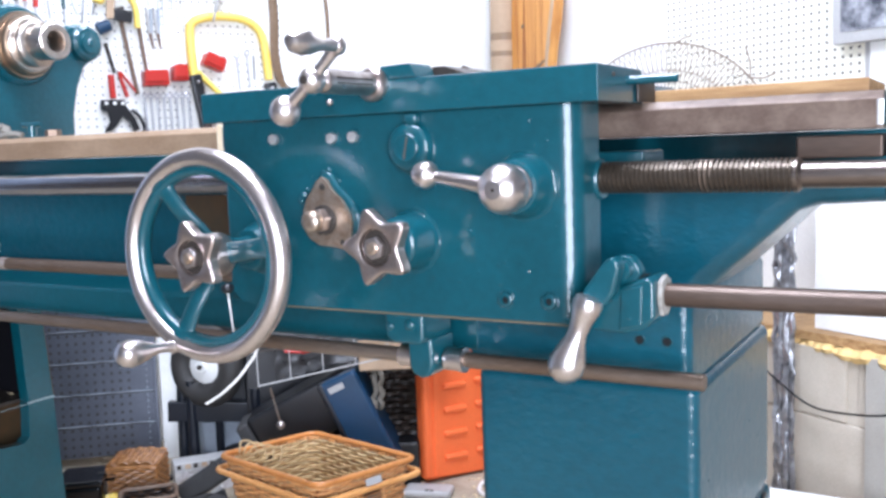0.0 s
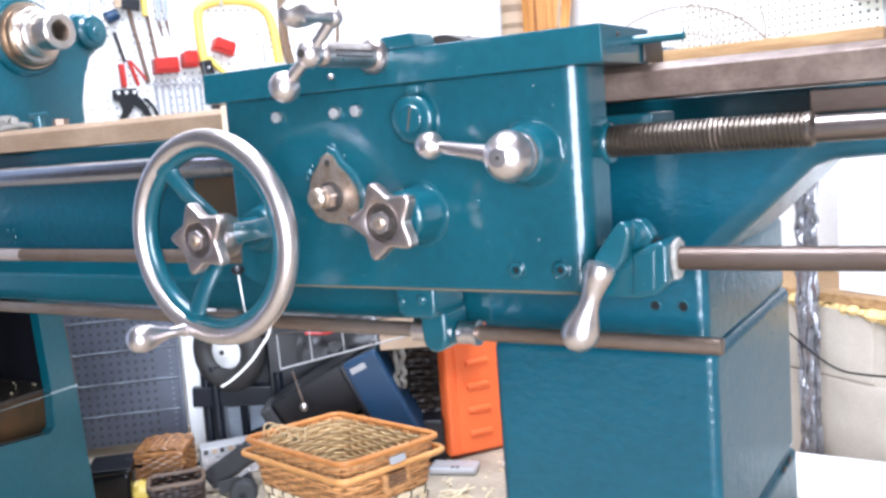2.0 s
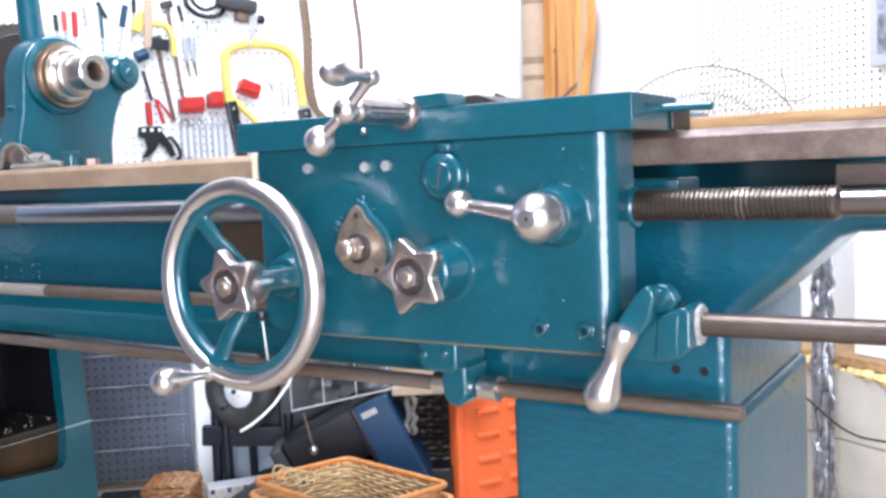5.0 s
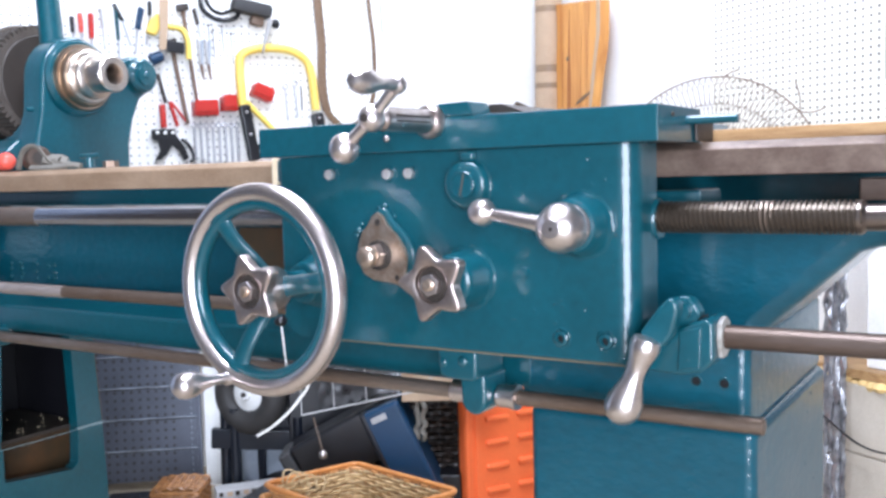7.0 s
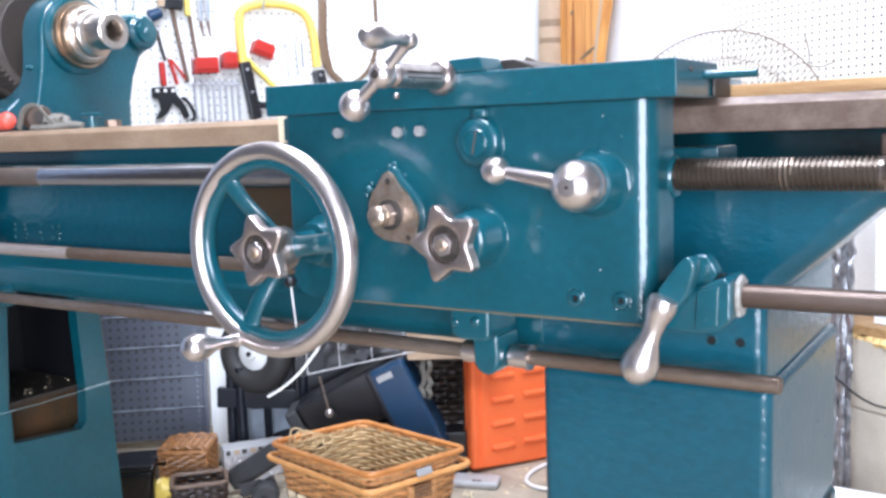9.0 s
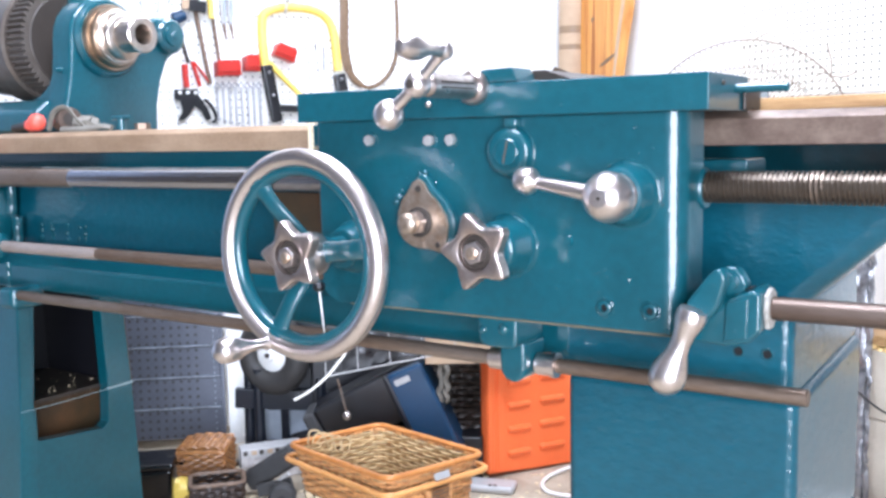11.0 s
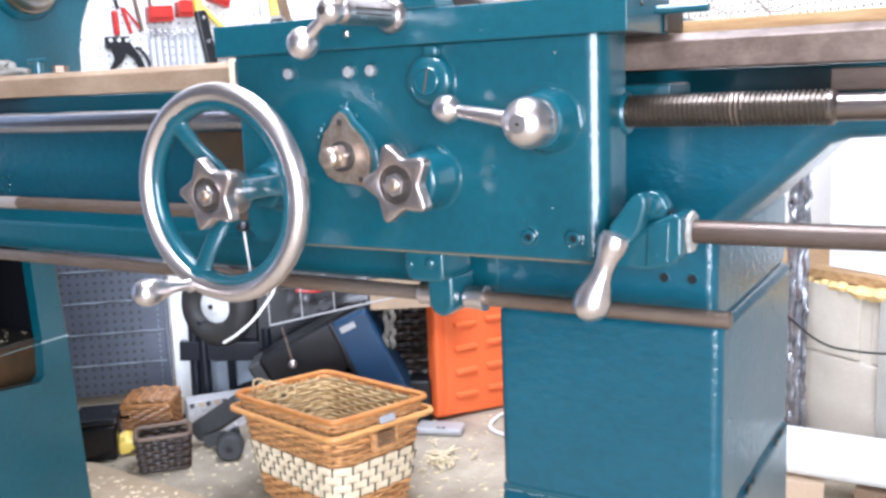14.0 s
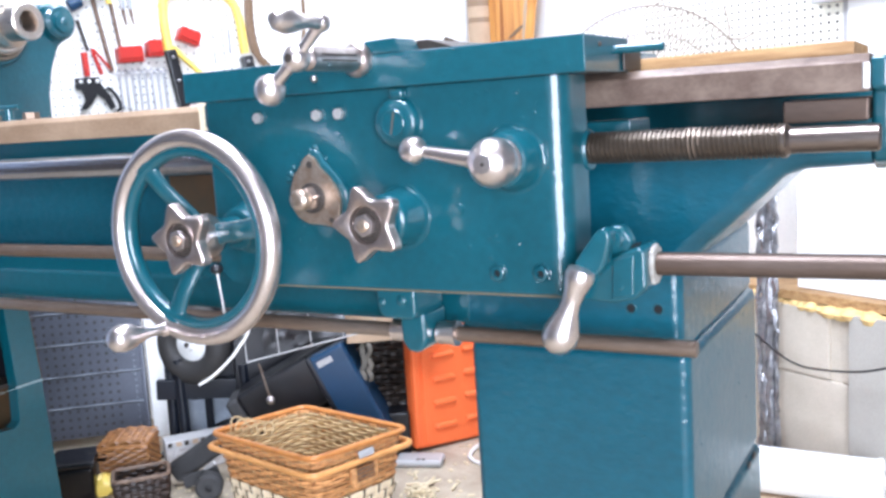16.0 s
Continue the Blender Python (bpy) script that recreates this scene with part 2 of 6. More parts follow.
PALE = material("chipped_pale_primer", (0.36, 0.34, 0.31), 0.6, second=(0.20, 0.18, 0.15), scale=120, amount=0.9, bump=0.3)
EDGE = material("pale_edge_glint_and_crack", (0.30, 0.40, 0.42), 0.5, second=(0.18, 0.22, 0.22), scale=60, amount=0.9)
STREAK = material("dark_heartwood", (0.36, 0.115, 0.020), 0.45, second=(0.20, 0.050, 0.008), scale=5, amount=1.0, stretch=(7, 7, 0.5))
STRAW = material("straw", (0.66, 0.55, 0.36), 0.7, scale=60)
CEIL = material("ceiling_board", (0.20, 0.17, 0.145), 0.8, scale=4)
# unseen walls, their tones set by what paint and steel should reflect
NEARWALL = material("grey_unseen_wall", (0.105, 0.11, 0.12), 0.7, second=(0.08, 0.085, 0.09), scale=4, amount=0.8)
SIDEWALL = material("blue_grey_unseen_wall", (0.33, 0.40, 0.51), 0.6, second=(0.25, 0.31, 0.40), scale=4, amount=0.8)
DARKWALL = material("dark_unseen_wall", (0.075, 0.058, 0.045), 0.75, second=(0.05, 0.036, 0.026), scale=4, amount=0.8)


# ---- mesh helpers ----
def bm_new():
    return bmesh.new()


def join(*parts):
    """One bmesh out of several."""
    a = parts[0]
    for b in parts[1:]:
        me = bpy.data.meshes.new("tmp")
        b.to_mesh(me)
        a.from_mesh(me)
        bpy.data.meshes.remove(me)
        b.free()
    return a


def bevelled(bm, amount, seg=2):
    if amount > 0:
        edges = [e for e in bm.edges if len(e.link_faces) == 2 and e.calc_face_angle(0) > 0.5]
        bmesh.ops.bevel(bm, geom=edges, offset=amount, segments=seg, affect='EDGES', clamp_overlap=True, profile=0.5)
    return bm


def box(x0, x1, y0, y1, z0, z1, bevel=0.002, seg=2):
    bm = bm_new()
    bmesh.ops.create_cube(bm, size=1)
    bmesh.ops.scale(bm, vec=(x1 - x0, y1 - y0, z1 - z0), verts=bm.verts)
    bmesh.ops.translate(bm, vec=((x0 + x1) / 2, (y0 + y1) / 2, (z0 + z1) / 2), verts=bm.verts)
    return bevelled(bm, bevel, seg)


def prism(points, axis, a0, a1, bevel=0.0, seg=2):
    """A polygon in the two other axes, drawn out along one axis."""
    bm = bm_new()

    def place(p, a):
        return {"x": (a, p[0], p[1]), "y": (p[0], a, p[1]), "z": (p[0], p[1], a)}[axis]
    low = [bm.verts.new(place(p, a0)) for p in points]
    top = [bm.verts.new(place(p, a1)) for p in points]
    n = len(points)
    bm.faces.new(low)
    bm.faces.new(top[::-1])
    for i in range(n):
        bm.faces.new((low[i], top[i], top[(i + 1) % n], low[(i + 1) % n]))
    bmesh.ops.recalc_face_normals(bm, faces=bm.faces)
    return bevelled(bm, bevel, seg)


def frame_of(way):
    way = Vector(way).normalized()
    side = way.orthogonal().normalized()
    return way, side, way.cross(side)


def revolve(profile, origin, way, seg=32, close=True):
    """A turned shape: rows of (distance along the axis, radius)."""
    bm = bm_new()
    way, s, t = frame_of(way)
    origin = Vector(origin)
    rings = []
    for d, r in profile:
        c = origin + way * d
        if r < 1e-6:
            rings.append([bm.verts.new(c)])
        else:
            rings.append([bm.verts.new(c + (s * math.cos(2 * math.pi * k / seg) + t * math.sin(2 * math.pi * k / seg)) * r) for k in range(seg)])
    for a, b in zip(rings, rings[1:]):
        for k in range(seg):
            q = [a[k % len(a)], a[(k + 1) % len(a)], b[(k + 1) % len(b)], b[k % len(b)]]
            f = list(dict.fromkeys(q))
            if len(f) > 2:
                bm.faces.new(f)
    if close:
        for ring in (rings[0], rings[-1]):
            if len(ring) > 2:
                bm.faces.new(ring)
    bmesh.ops.recalc_face_normals(bm, faces=bm.faces)
    return bm


def rod(p, q, r, r2=None, seg=20, chamfer=0.0):
    p, q = Vector(p), Vector(q)
    length = (q - p).length
    r2 = r if r2 is None else r2
    c = min(chamfer, length / 3)
    prof = [(0, r), (length, r2)] if c <= 0 else [(0, r - c), (c, r), (length - c, r2), (length, r2 - c)]
    return revolve(prof, p, q - p, seg)


def ball(c, r, seg=24, squash=1.0, way=(0, 0, 1)):
    n = seg // 2
    prof = [(-r * squash * math.cos(math.pi * k / n), r * math.sin(math.pi * k / n)) for k in range(n + 1)]
    return revolve(prof, c, way, seg)


def sweep(points, r, seg=10, closed=False, flat=1.0, up=None):
    """A tube along points; flat squashes it across the way."""
    bm = bm_new()
    pts = [Vector(p) for p in points]
    n = len(pts)
    rings = []
    side = None
    for i, p in enumerate(pts):
        a = pts[(i - 1) % n] if closed or i else p
        b = pts[(i + 1) % n] if closed or i < n - 1 else p
        d = (b - a).normalized()
        if up is not None:
            side = d.cross(Vector(up)).normalized()
        else:
            side = d.orthogonal().normalized() if side is None else (side - d * side.dot(d)).normalized()
        t = d.cross(side)
        rr = r[i] if isinstance(r, (list, tuple)) else r
        rings.append([bm.verts.new(p + side * math.cos(2 * math.pi * k / seg) * rr + t * math.sin(2 * math.pi * k / seg) * rr * flat) for k in range(seg)])
    for i in range(n if closed else n - 1):
        a, b = rings[i], rings[(i + 1) % n]
        for k in range(seg):
            bm.faces.new((a[k], a[(k + 1) % seg], b[(k + 1) % seg], b[k]))
    if not closed:
        bm.faces.new(rings[0])
        bm.faces.new(rings[-1])
    bmesh.ops.recalc_face_normals(bm, faces=bm.faces)
    return bm


def ring_points(c, radius, normal, n=48):
    w, s, t = frame_of(normal)
    return [Vector(c) + (s * math.cos(2 * math.pi * k / n) + t * math.sin(2 * math.pi * k / n)) * radius for k in range(n)]


def smooth_path(ctrl, n=8):
    """Catmull-Rom points through the control points."""
    c = [Vector(p) for p in ctrl]
    c = [c[0] * 2 - c[1]] + c + [c[-1] * 2 - c[-2]]
    out = []
    for i in range(1, len(c) - 2):
        for k in range(n):
            s = k / n
            p0, p1, p2, p3 = c[i - 1:i + 3]
            out.append(0.5 * ((2 * p1) + (p2 - p0) * s + (2 * p0 - 5 * p1 + 4 * p2 - p3) * s * s + (3 * p1 - p0 - 3 * p2 + p3) * s ** 3))
    return out + [c[-2]]


def turned(bm, m):
    bmesh.ops.transform(bm, matrix=m, verts=bm.verts)
    return bm


BASE = {}


def thing(name, base, label, category, group=""):
    ob = new(name)
    ob.location = base
    ob.empty_display_size = 0.05
    BASE[ob] = Vector(base)
    return tagged(ob, label, category, group)


def weigh_normals(me):
    """Flat faces keep flat shading beside their rounded edges."""
    areas = [p.area for p in me.polygons]
    if not areas or len(areas) > 2500 or max(areas) < 25 * sorted(areas)[len(areas) // 2]:
        return
    normals = [p.normal.copy() for p in me.polygons]
    at = {}
    for p in me.polygons:
        for v in p.vertices:
            at.setdefault(v, []).append(p.index)
    out = []
    for p in me.polygons:
        for v in p.vertices:
            n = Vector((0, 0, 0))
            for q in at[v]:
                if normals[q].dot(normals[p.index]) > 0.77:
                    n += normals[q] * areas[q]
            out.append(n.normalized() if n.length > 1e-12 else normals[p.index])
    me.normals_split_custom_set(out)


def to_mesh(name, bm, mat, sharp=0.7):
    for f in bm.faces:
        f.smooth = True
    for e in bm.edges:
        if len(e.link_faces) == 2 and e.calc_face_angle(0) > sharp:
            e.smooth = False
    me = bpy.data.meshes.new(name)
    bm.to_mesh(me)
    bm.free()
    me.materials.append(mat)
    weigh_normals(me)
    return me


def part(name, bm, mat, parent, label=""):
    """One mesh under a thing or a part; the bmesh is in the place's own metres."""
    base = BASE[parent]
    bmesh.ops.translate(bm, vec=-base, verts=bm.verts)
    ob = new(name, to_mesh(name, bm, mat))
    ob.parent = parent
    BASE[ob] = base
    if label:
        ob["label"] = label
    return ob


def solo(name, bm, mat, label="", category="", group="", kind="", base=None):
    """A thing that is one mesh."""
    if base is None:
        zs = min(v.co.z for v in bm.verts)
        base = Vector((sum(v.co.x for v in bm.verts) / len(bm.verts), sum(v.co.y for v in bm.verts) / len(bm.verts), zs))
    base = Vector(base)
    bmesh.ops.translate(bm, vec=-base, verts=bm.verts)
    ob = new(name, to_mesh(name, bm, mat))
    ob.location = base
    BASE[ob] = base
    return tagged(ob, label, category, group, kind)


# ---- the room ----
def room_box(u0, u1, v0, v1, z0, z1, bevel=0.0):
    bm = box(u0, u1, v0, v1, z0, z1, bevel)
    m = Matrix(((U.x, W.x, 0, 0), (U.y, W.y, 0, 0), (0, 0, 1, 0), (0, 0, 0, 1)))
    return turned(bm, m)


solo("floor", room_box(U_NEAR, U_BACK + 0.2, V_DOOR, V_TOOL + 0.2, -0.12, 0.0), CONCRETE, "stained beige concrete garage floor", "floor", kind="structure")
us = sorted([U_NEAR, U_BACK + 0.2] + [su + k * ss for su, _, ss, _ in SKYLIGHTS for k in (-1, 1)])
vs = sorted([V_DOOR, V_TOOL + 0.2] + [sv + k * ss for _, sv, ss, _ in SKYLIGHTS for k in (-1, 1)])
ceiling = bm_new()
for ua, ub in zip(us, us[1:]):
    for va, vb in zip(vs, vs[1:]):
        cu, cv = (ua + ub) / 2, (va + vb) / 2
        if not any(abs(cu - su) < ss and abs(cv - sv) < ss for su, sv, ss, _ in SKYLIGHTS):
            join(ceiling, room_box(ua, ub, va, vb, H_ROOM, H_ROOM + 0.12))
# unseen ceiling, kept dark; its openings are added for the overhead lamps
solo("ceiling", ceiling, CEIL, "unseen dark ceiling with two assumed skylight openings", "ceiling", kind="structure")
# out of view; blue-grey so that the bed web reflects a bluish tone
solo("wall_side", room_box(U_NEAR, -0.805, V_TOOL, V_TOOL + 0.15, 0, H_ROOM), SIDEWALL, "unseen blue-grey wall toned for the reflection in the bed", "wall", kind="structure")
solo("wall_tools", room_box(-0.80, U_BACK + 0.2, V_TOOL, V_TOOL + 0.15, 0, H_ROOM), WHITEWALL, "white painted wall behind the tools", "wall", kind="structure")
solo("wall_back", room_box(U_BACK, U_BACK + 0.15, 0.14, V_TOOL, 0.42, H_ROOM), WHITEWALL, "white painted wall above the block footing", "wall", kind="structure")
# out of view; kept dark so that the end faces reflect less
solo("wall_back_end", room_box(U_BACK, U_BACK + 0.15, V_DOOR, 0.138, 0.42, H_ROOM), NEARWALL, "unseen grey wall above the footing, toned to dull reflections", "wall", kind="structure")
# near walls out of view, kept dark to hold reflections down
solo("wall_near_end", room_box(U_NEAR - 0.15, U_NEAR, 1.0, V_TOOL, 0, H_ROOM), DARKWALL, "unseen dark wall toned to dull reflections", "wall", kind="structure")
solo("wall_near", room_box(U_NEAR - 0.15, U_NEAR, V_DOOR, 0.998, 0, H_ROOM), NEARWALL, "unseen grey wall toned to dull reflections", "wall", kind="structure")
# unseen dark wall; its opening is added for the door lamp
door_wall = join(room_box(U_NEAR, DOOR_U - DOOR_HALF, V_DOOR - 0.15, V_DOOR, 0, H_ROOM), room_box(DOOR_U + DOOR_HALF, U_BACK + 0.2, V_DOOR - 0.15, V_DOOR, 0, H_ROOM),
                 room_box(DOOR_U - DOOR_HALF, DOOR_U + DOOR_HALF, V_DOOR - 0.15, V_DOOR, 2.2, H_ROOM))
solo("wall_door", door_wall, DARKWALL, "unseen dark wall with an assumed doorway", "wall", kind="structure")


# ---- the lathe ----
AX, AZ = -0.0265, 0.8475            # handwheel axis
lathe = thing("metal_lathe", (0, 0.3, 0), "old engine lathe repainted in glossy teal enamel with bright steel handles", "lathe")

# bed
bm = prism([(-0.090, 0.785), (0.478, 0.785), (0.584, 0.883), (0.604, 0.889), (0.668, 0.892), (0.668, 0.926), (-0.090, 0.926)],
                        "y", 0.140, 0.40)
low = [e for e in bm.edges if all(v.co.y < 0.141 and 0.47 < v.co.x < 0.691 and v.co.z < 0.90 for v in e.verts)]
bmesh.ops.bevel(bm, geom=low, offset=0.024, segments=6, affect='EDGES', profile=0.5)
bed = part("bed", bm, TEALROUGH, lathe)
part("bed_web", box(-1.9, -0.0905, 0.185, 0.40, 0.785, 0.9265, 0.0), TEALROUGH, bed)
# dark box put in for the shadow between web and apron
part("shadow_block", box(-0.285, -0.0905, 0.128, 0.1845, 0.800, 0.915, 0.002), BROWNCARD, bed, "dark brown block standing in for the shadow behind the apron")
part("bed_neck", box(-1.9, 0.668, 0.300, 0.42, 0.9265, 0.9665, 0.002), TEAL, bed)
part("front_way", prism([(0.112, 0.967), (0.175, 0.967), (0.175, 1.004), (0.124, 1.004), (0.112, 0.996)], "x", -1.9, 0.20, 0.0015), WAY, bed, "bare tan-grey steel bed way")
# same way continued; its duller reflection here is put into a darker colour
part("front_way", prism([(0.112, 0.967), (0.175, 0.967), (0.175, 1.004), (0.124, 1.004), (0.112, 0.996)], "x", 0.2002, 0.668, 0.0015), WAYDARK, bed, "bare steel bed way, right length coloured darker for its duller reflection")
part("rear_way", prism([(0.41, 0.967), (0.47, 0.967), (0.47, 0.991), (0.41, 0.991)], "x", -1.9, 0.689, 0.0015), WAYDARK, bed, "bare steel bed way")
part("lower_flange", prism([(0.100, 0.714), (0.47, 0.714), (0.47, 0.79), (0.150, 0.790), (0.138, 0.780), (0.108, 0.763), (0.100, 0.757)], "x", -1.9, 0.222, 0.003), TEAL, bed)
part("ledge", prism([(0.126, 0.9275), (0.194, 0.9275), (0.194, 0.940), (0.126, 0.940)], "x", -1.9, -0.10, 0.004, 3), TEAL, bed)
# pale strand painted in as the glint on the ledge's top edge
part("ledge_glint", sweep([(-0.86 + 0.05 * k, 0.1262, 0.9402 - 0.0006 * (k % 3)) for k in range(16)], 0.0011, 6), EDGE, bed, "pale line painted as the glint along the ledge")
part("end_plate", prism([(0.113, 0.968), (0.113, 1.001), (0.165, 1.001), (0.172, 0.975), (0.182, 0.945), (0.205, 0.922), (0.25, 0.912), (0.36, 0.912), (0.395, 0.925), (0.408, 0.962), (0.468, 0.962), (0.468, 0.93), (0.455, 0.90), (0.43, 0.887), (0.17, 0.887), (0.146, 0.897), (0.136, 0.915), (0.135, 0.968)], "x", 0.6685, 0.686, 0.005, 4), TEAL, bed)
part("clamp_strip", box(0.586, 0.667, 0.124, 0.194, 0.9385, 0.9615, 0.003), BROWNED, bed, "dark steel strip under the bed way")
# bright strip added for the glint on the end of the way
part("end_glint", box(0.6620, 0.6683, 0.1112, 0.1180, 0.970, 0.9950, 0.0008), NUT, bed, "bright strip painted as the glint at the way's end")
part("pad", box(0.35, 0.428, 0.116, 0.194, 0.932, 0.952, 0.004), TEAL, bed)
part("foot", box(0.2055, 0.4825, 0.102, 0.492, 0.6885, 0.796, 0.013, 5), TEALROUGH, bed)
for hx in (0.4255, 0.4565):
    h = part("drilled_hole", revolve([(0, 0.0), (0.0004, 0.0052), (0.0006, 0.0)], (hx, 0.1022, 0.7425), (0, -1, 0), 16), VOID, bed, "dark drilled hole")
    part("hole_rim", sweep(ring_points((hx, 0.1018, 0.7425), 0.0058, (0, 1, 0), 20), 0.0011, 6, True), TEAL, bed)
# raised casting marks, thick with paint
for mx, mz, mr in ((-0.963, 0.826, 0.0046), (-0.964, 0.815, 0.0048), (-0.966, 0.801, 0.0058), (-0.932, 0.827, 0.0048), (-0.930, 0.818, 0.0060), (-0.927, 0.807, 0.0046), (-0.933, 0.799, 0.0044),
                   (-0.881, 0.827, 0.0040), (-0.884, 0.812, 0.0050), (-0.881, 0.799, 0.0042), (-0.845, 0.824, 0.0048), (-0.826, 0.826, 0.0048), (-0.826, 0.812, 0.0060), (-0.847, 0.802, 0.0050), (-0.828, 0.802, 0.0052)):
    part("casting_mark", ball((mx, 0.1845, mz), mr, 10, 0.8, (0, 1, 0)), TEAL, bed)
# rounded, thickly painted corners where the feed box meets the bed
random.seed(61)


def painted_corner(x0, y0, x1, y1, z0, z1, r):
    n = int((z1 - z0) / 0.007)
    pts = [(x0 + (x1 - x0) * k / n + random.uniform(-1, 1) * 0.0012, y0 + (y1 - y0) * k / n + random.uniform(-1, 1) * 0.0010, z0 + (z1 - z0) * k / n) for k in range(n + 1)]
    part("painted_corner", sweep(smooth_path(pts, 3), r, 12), TEAL, bed)


painted_corner(-1.012, 0.162, -1.008, 0.162, 0.788, 0.842, 0.011)
painted_corner(-1.026, 0.162, -1.020, 0.162, 0.848, 0.905, 0.010)
painted_corner(-0.954, 0.101, -0.949, 0.101, 0.714, 0.762, 0.006)

# right-hand pedestal
ped = part("pedestal", box(0.2135, 0.4875, 0.110, 0.50, 0.453, 0.6925, 0.013, 5), TEALROUGH, lathe)
part("pedestal_base", box(0.211, 0.4895, 0.108, 0.512, 0.0, 0.4515, 0.013, 5), TEALROUGH, ped)
part("seam", box(0.2145, 0.4805, 0.1135, 0.498, 0.448, 0.458, 0), TEAL, ped)
for cy, cl, cz in ((0.235, 0.030, 0.447), (0.275, 0.014, 0.4465), (0.41, 0.022, 0.447), (0.445, 0.026, 0.4475)):
    part("paint_chip", prism([(cy, cz), (cy + cl * 0.3, cz - 0.005), (cy + cl, cz - 0.002), (cy + cl * 0.8, cz + 0.003), (cy + cl * 0.3, cz + 0.0045)], "x", 0.4893, 0.4901), DARK, ped, "dark chip in the paint")
random.seed(5)
for k in range(9):
    cx = 0.222 + k * 0.0285
    part("paint_crack", sweep([(cx + q * 0.0055, 0.1078, 0.4525 + random.uniform(-0.0012, 0.0012)) for q in range(5)], 0.0004, 5), EDGE, ped, "pale cracked paint")

# headstock leg, hollow, with an opening in the side
XL = -0.947
leg = part("leg_front", prism([(0.108, 0.70), (0.135, 0.70), (0.128, 0.466), (0.124, 0.0), (0.06, 0.0), (0.098, 0.466)], "x", -1.62, XL + 0.002, 0.004), TEAL, lathe)


def side_strip(pts, nm):
    part(nm, prism(pts, "x", XL - 0.028, XL, 0.002), TEAL, leg)


side_strip([(0.135, 0.700), (0.145, 0.700), (0.130, 0.486), (0.127, 0.478), (0.127, 0.468), (0.124, 0.468)], "leg_side")
side_strip([(0.290, 0.700), (0.345, 0.700), (0.360, 0.468), (0.299, 0.468)], "leg_side")
side_strip([(0.1245, 0.4675), (0.132, 0.4675), (0.132, 0.402), (0.145, 0.399), (0.280, 0.386), (0.295, 0.396), (0.299, 0.4675), (0.3605, 0.4675), (0.380, 0.0), (0.118, 0.0)], "leg_side")
part("leg_back", prism([(0.33, 0.70), (0.345, 0.70), (0.36, 0.468), (0.38, 0.0), (0.36, 0.0), (0.34, 0.468)], "x", -1.62, XL - 0.0285, 0.003), TEAL, leg)
part("leg_far_side", box(-1.645, -1.6205, 0.09, 0.37, 0.0, 0.70, 0.003), TEAL, leg)
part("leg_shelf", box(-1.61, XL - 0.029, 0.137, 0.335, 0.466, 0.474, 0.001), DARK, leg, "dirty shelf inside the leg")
# black panels added over the teal walls to darken the hollow
part("leg_inner", join(box(-1.22, -1.20, 0.141, 0.329, 0.475, 0.70, 0), box(-1.60, XL - 0.03, 0.1365, 0.140, 0.475, 0.69, 0), box(-1.60, XL - 0.03, 0.330, 0.3345, 0.475, 0.69, 0)), BLACK, leg, "added black lining that darkens the inside of the leg")
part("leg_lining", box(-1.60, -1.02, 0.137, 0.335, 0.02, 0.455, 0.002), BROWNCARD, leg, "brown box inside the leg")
# the joint's edge catching light is drawn as pale strands
part("seam_line", sweep([(XL + 0.002, 0.10, 0.4675), (XL + 0.002, 0.2, 0.466), (XL + 0.0015, 0.36, 0.4675)], 0.0006, 6), EDGE, leg, "joint line with its caught light painted pale")
part("joint_edge", sweep([(XL + 0.001, 0.297, 0.4678), (XL + 0.001, 0.33, 0.4682), (XL + 0.001, 0.361, 0.4675)], 0.0026, 6, False, 0.8), EDGE, leg, "joint line with its caught light painted pale")
part("bare_edge", prism([(0.3455, 0.69), (0.348, 0.69), (0.3630, 0.47), (0.3605, 0.47)], "x", XL - 0.026, XL - 0.002), BROWNED, leg, "bare dark steel edge")
random.seed(9)
for k in range(46):
    part("swarf", ball((XL - random.uniform(0.035, 0.24), random.uniform(0.15, 0.32), 0.477), random.uniform(0.0010, 0.0028), 6, 0.6), STRAW, leg, "metal swarf")

# headstock
SY, SZ = 0.300, 1.188
face = [(0.192, 1.004), (0.200, 1.06), (0.214, 1.12), (0.220, 1.19)]
face += [(SY + 0.080 * math.cos(a), SZ + 0.082 * math.sin(a)) for a in [math.pi - 0.25 - k * 0.29 for k in range(8)]]
face += [(0.400, 1.222), (0.418, 1.238), (0.446, 1.246), (0.480, 1.234), (0.492, 1.206), (0.482, 1.176), (0.452, 1.155), (0.432, 1.11), (0.420, 1.06), (0.418, 1.004)]
head = part("headstock", prism(face, "x", -0.945, -0.88, 0.009, 4), TEAL, lathe)
part("headstock_base", prism([(0.168, 1.005), (0.43, 1.005), (0.43, 1.05), (0.40, 1.07), (0.20, 1.07), (0.168, 1.045)], "x", -1.8, -0.935, 0.008, 3), TEAL, head)
part("headstock_fillet", prism([(-1.075, 1.066), (-0.94, 1.066), (-0.94, 1.18), (-0.948, 1.135), (-0.966, 1.10), (-0.995, 1.08), (-1.03, 1.07)], "y", 0.224, 0.40, 0.004, 3), TEAL, head)
part("rear_bearing", prism(face, "x", -1.62, -1.50, 0.006, 3), TEAL, head)
part("guard_post", rod((-0.945, 0.292, 1.25), (-0.96, 0.292, 1.45), 0.024, 0.022, 24), TEAL, head)
part("bearing_collar", revolve([(0, 0.076), (0.006, 0.076), (0.012, 0.071)], (-0.880, SY, SZ), (1, 0, 0), 48), TEAL, head)
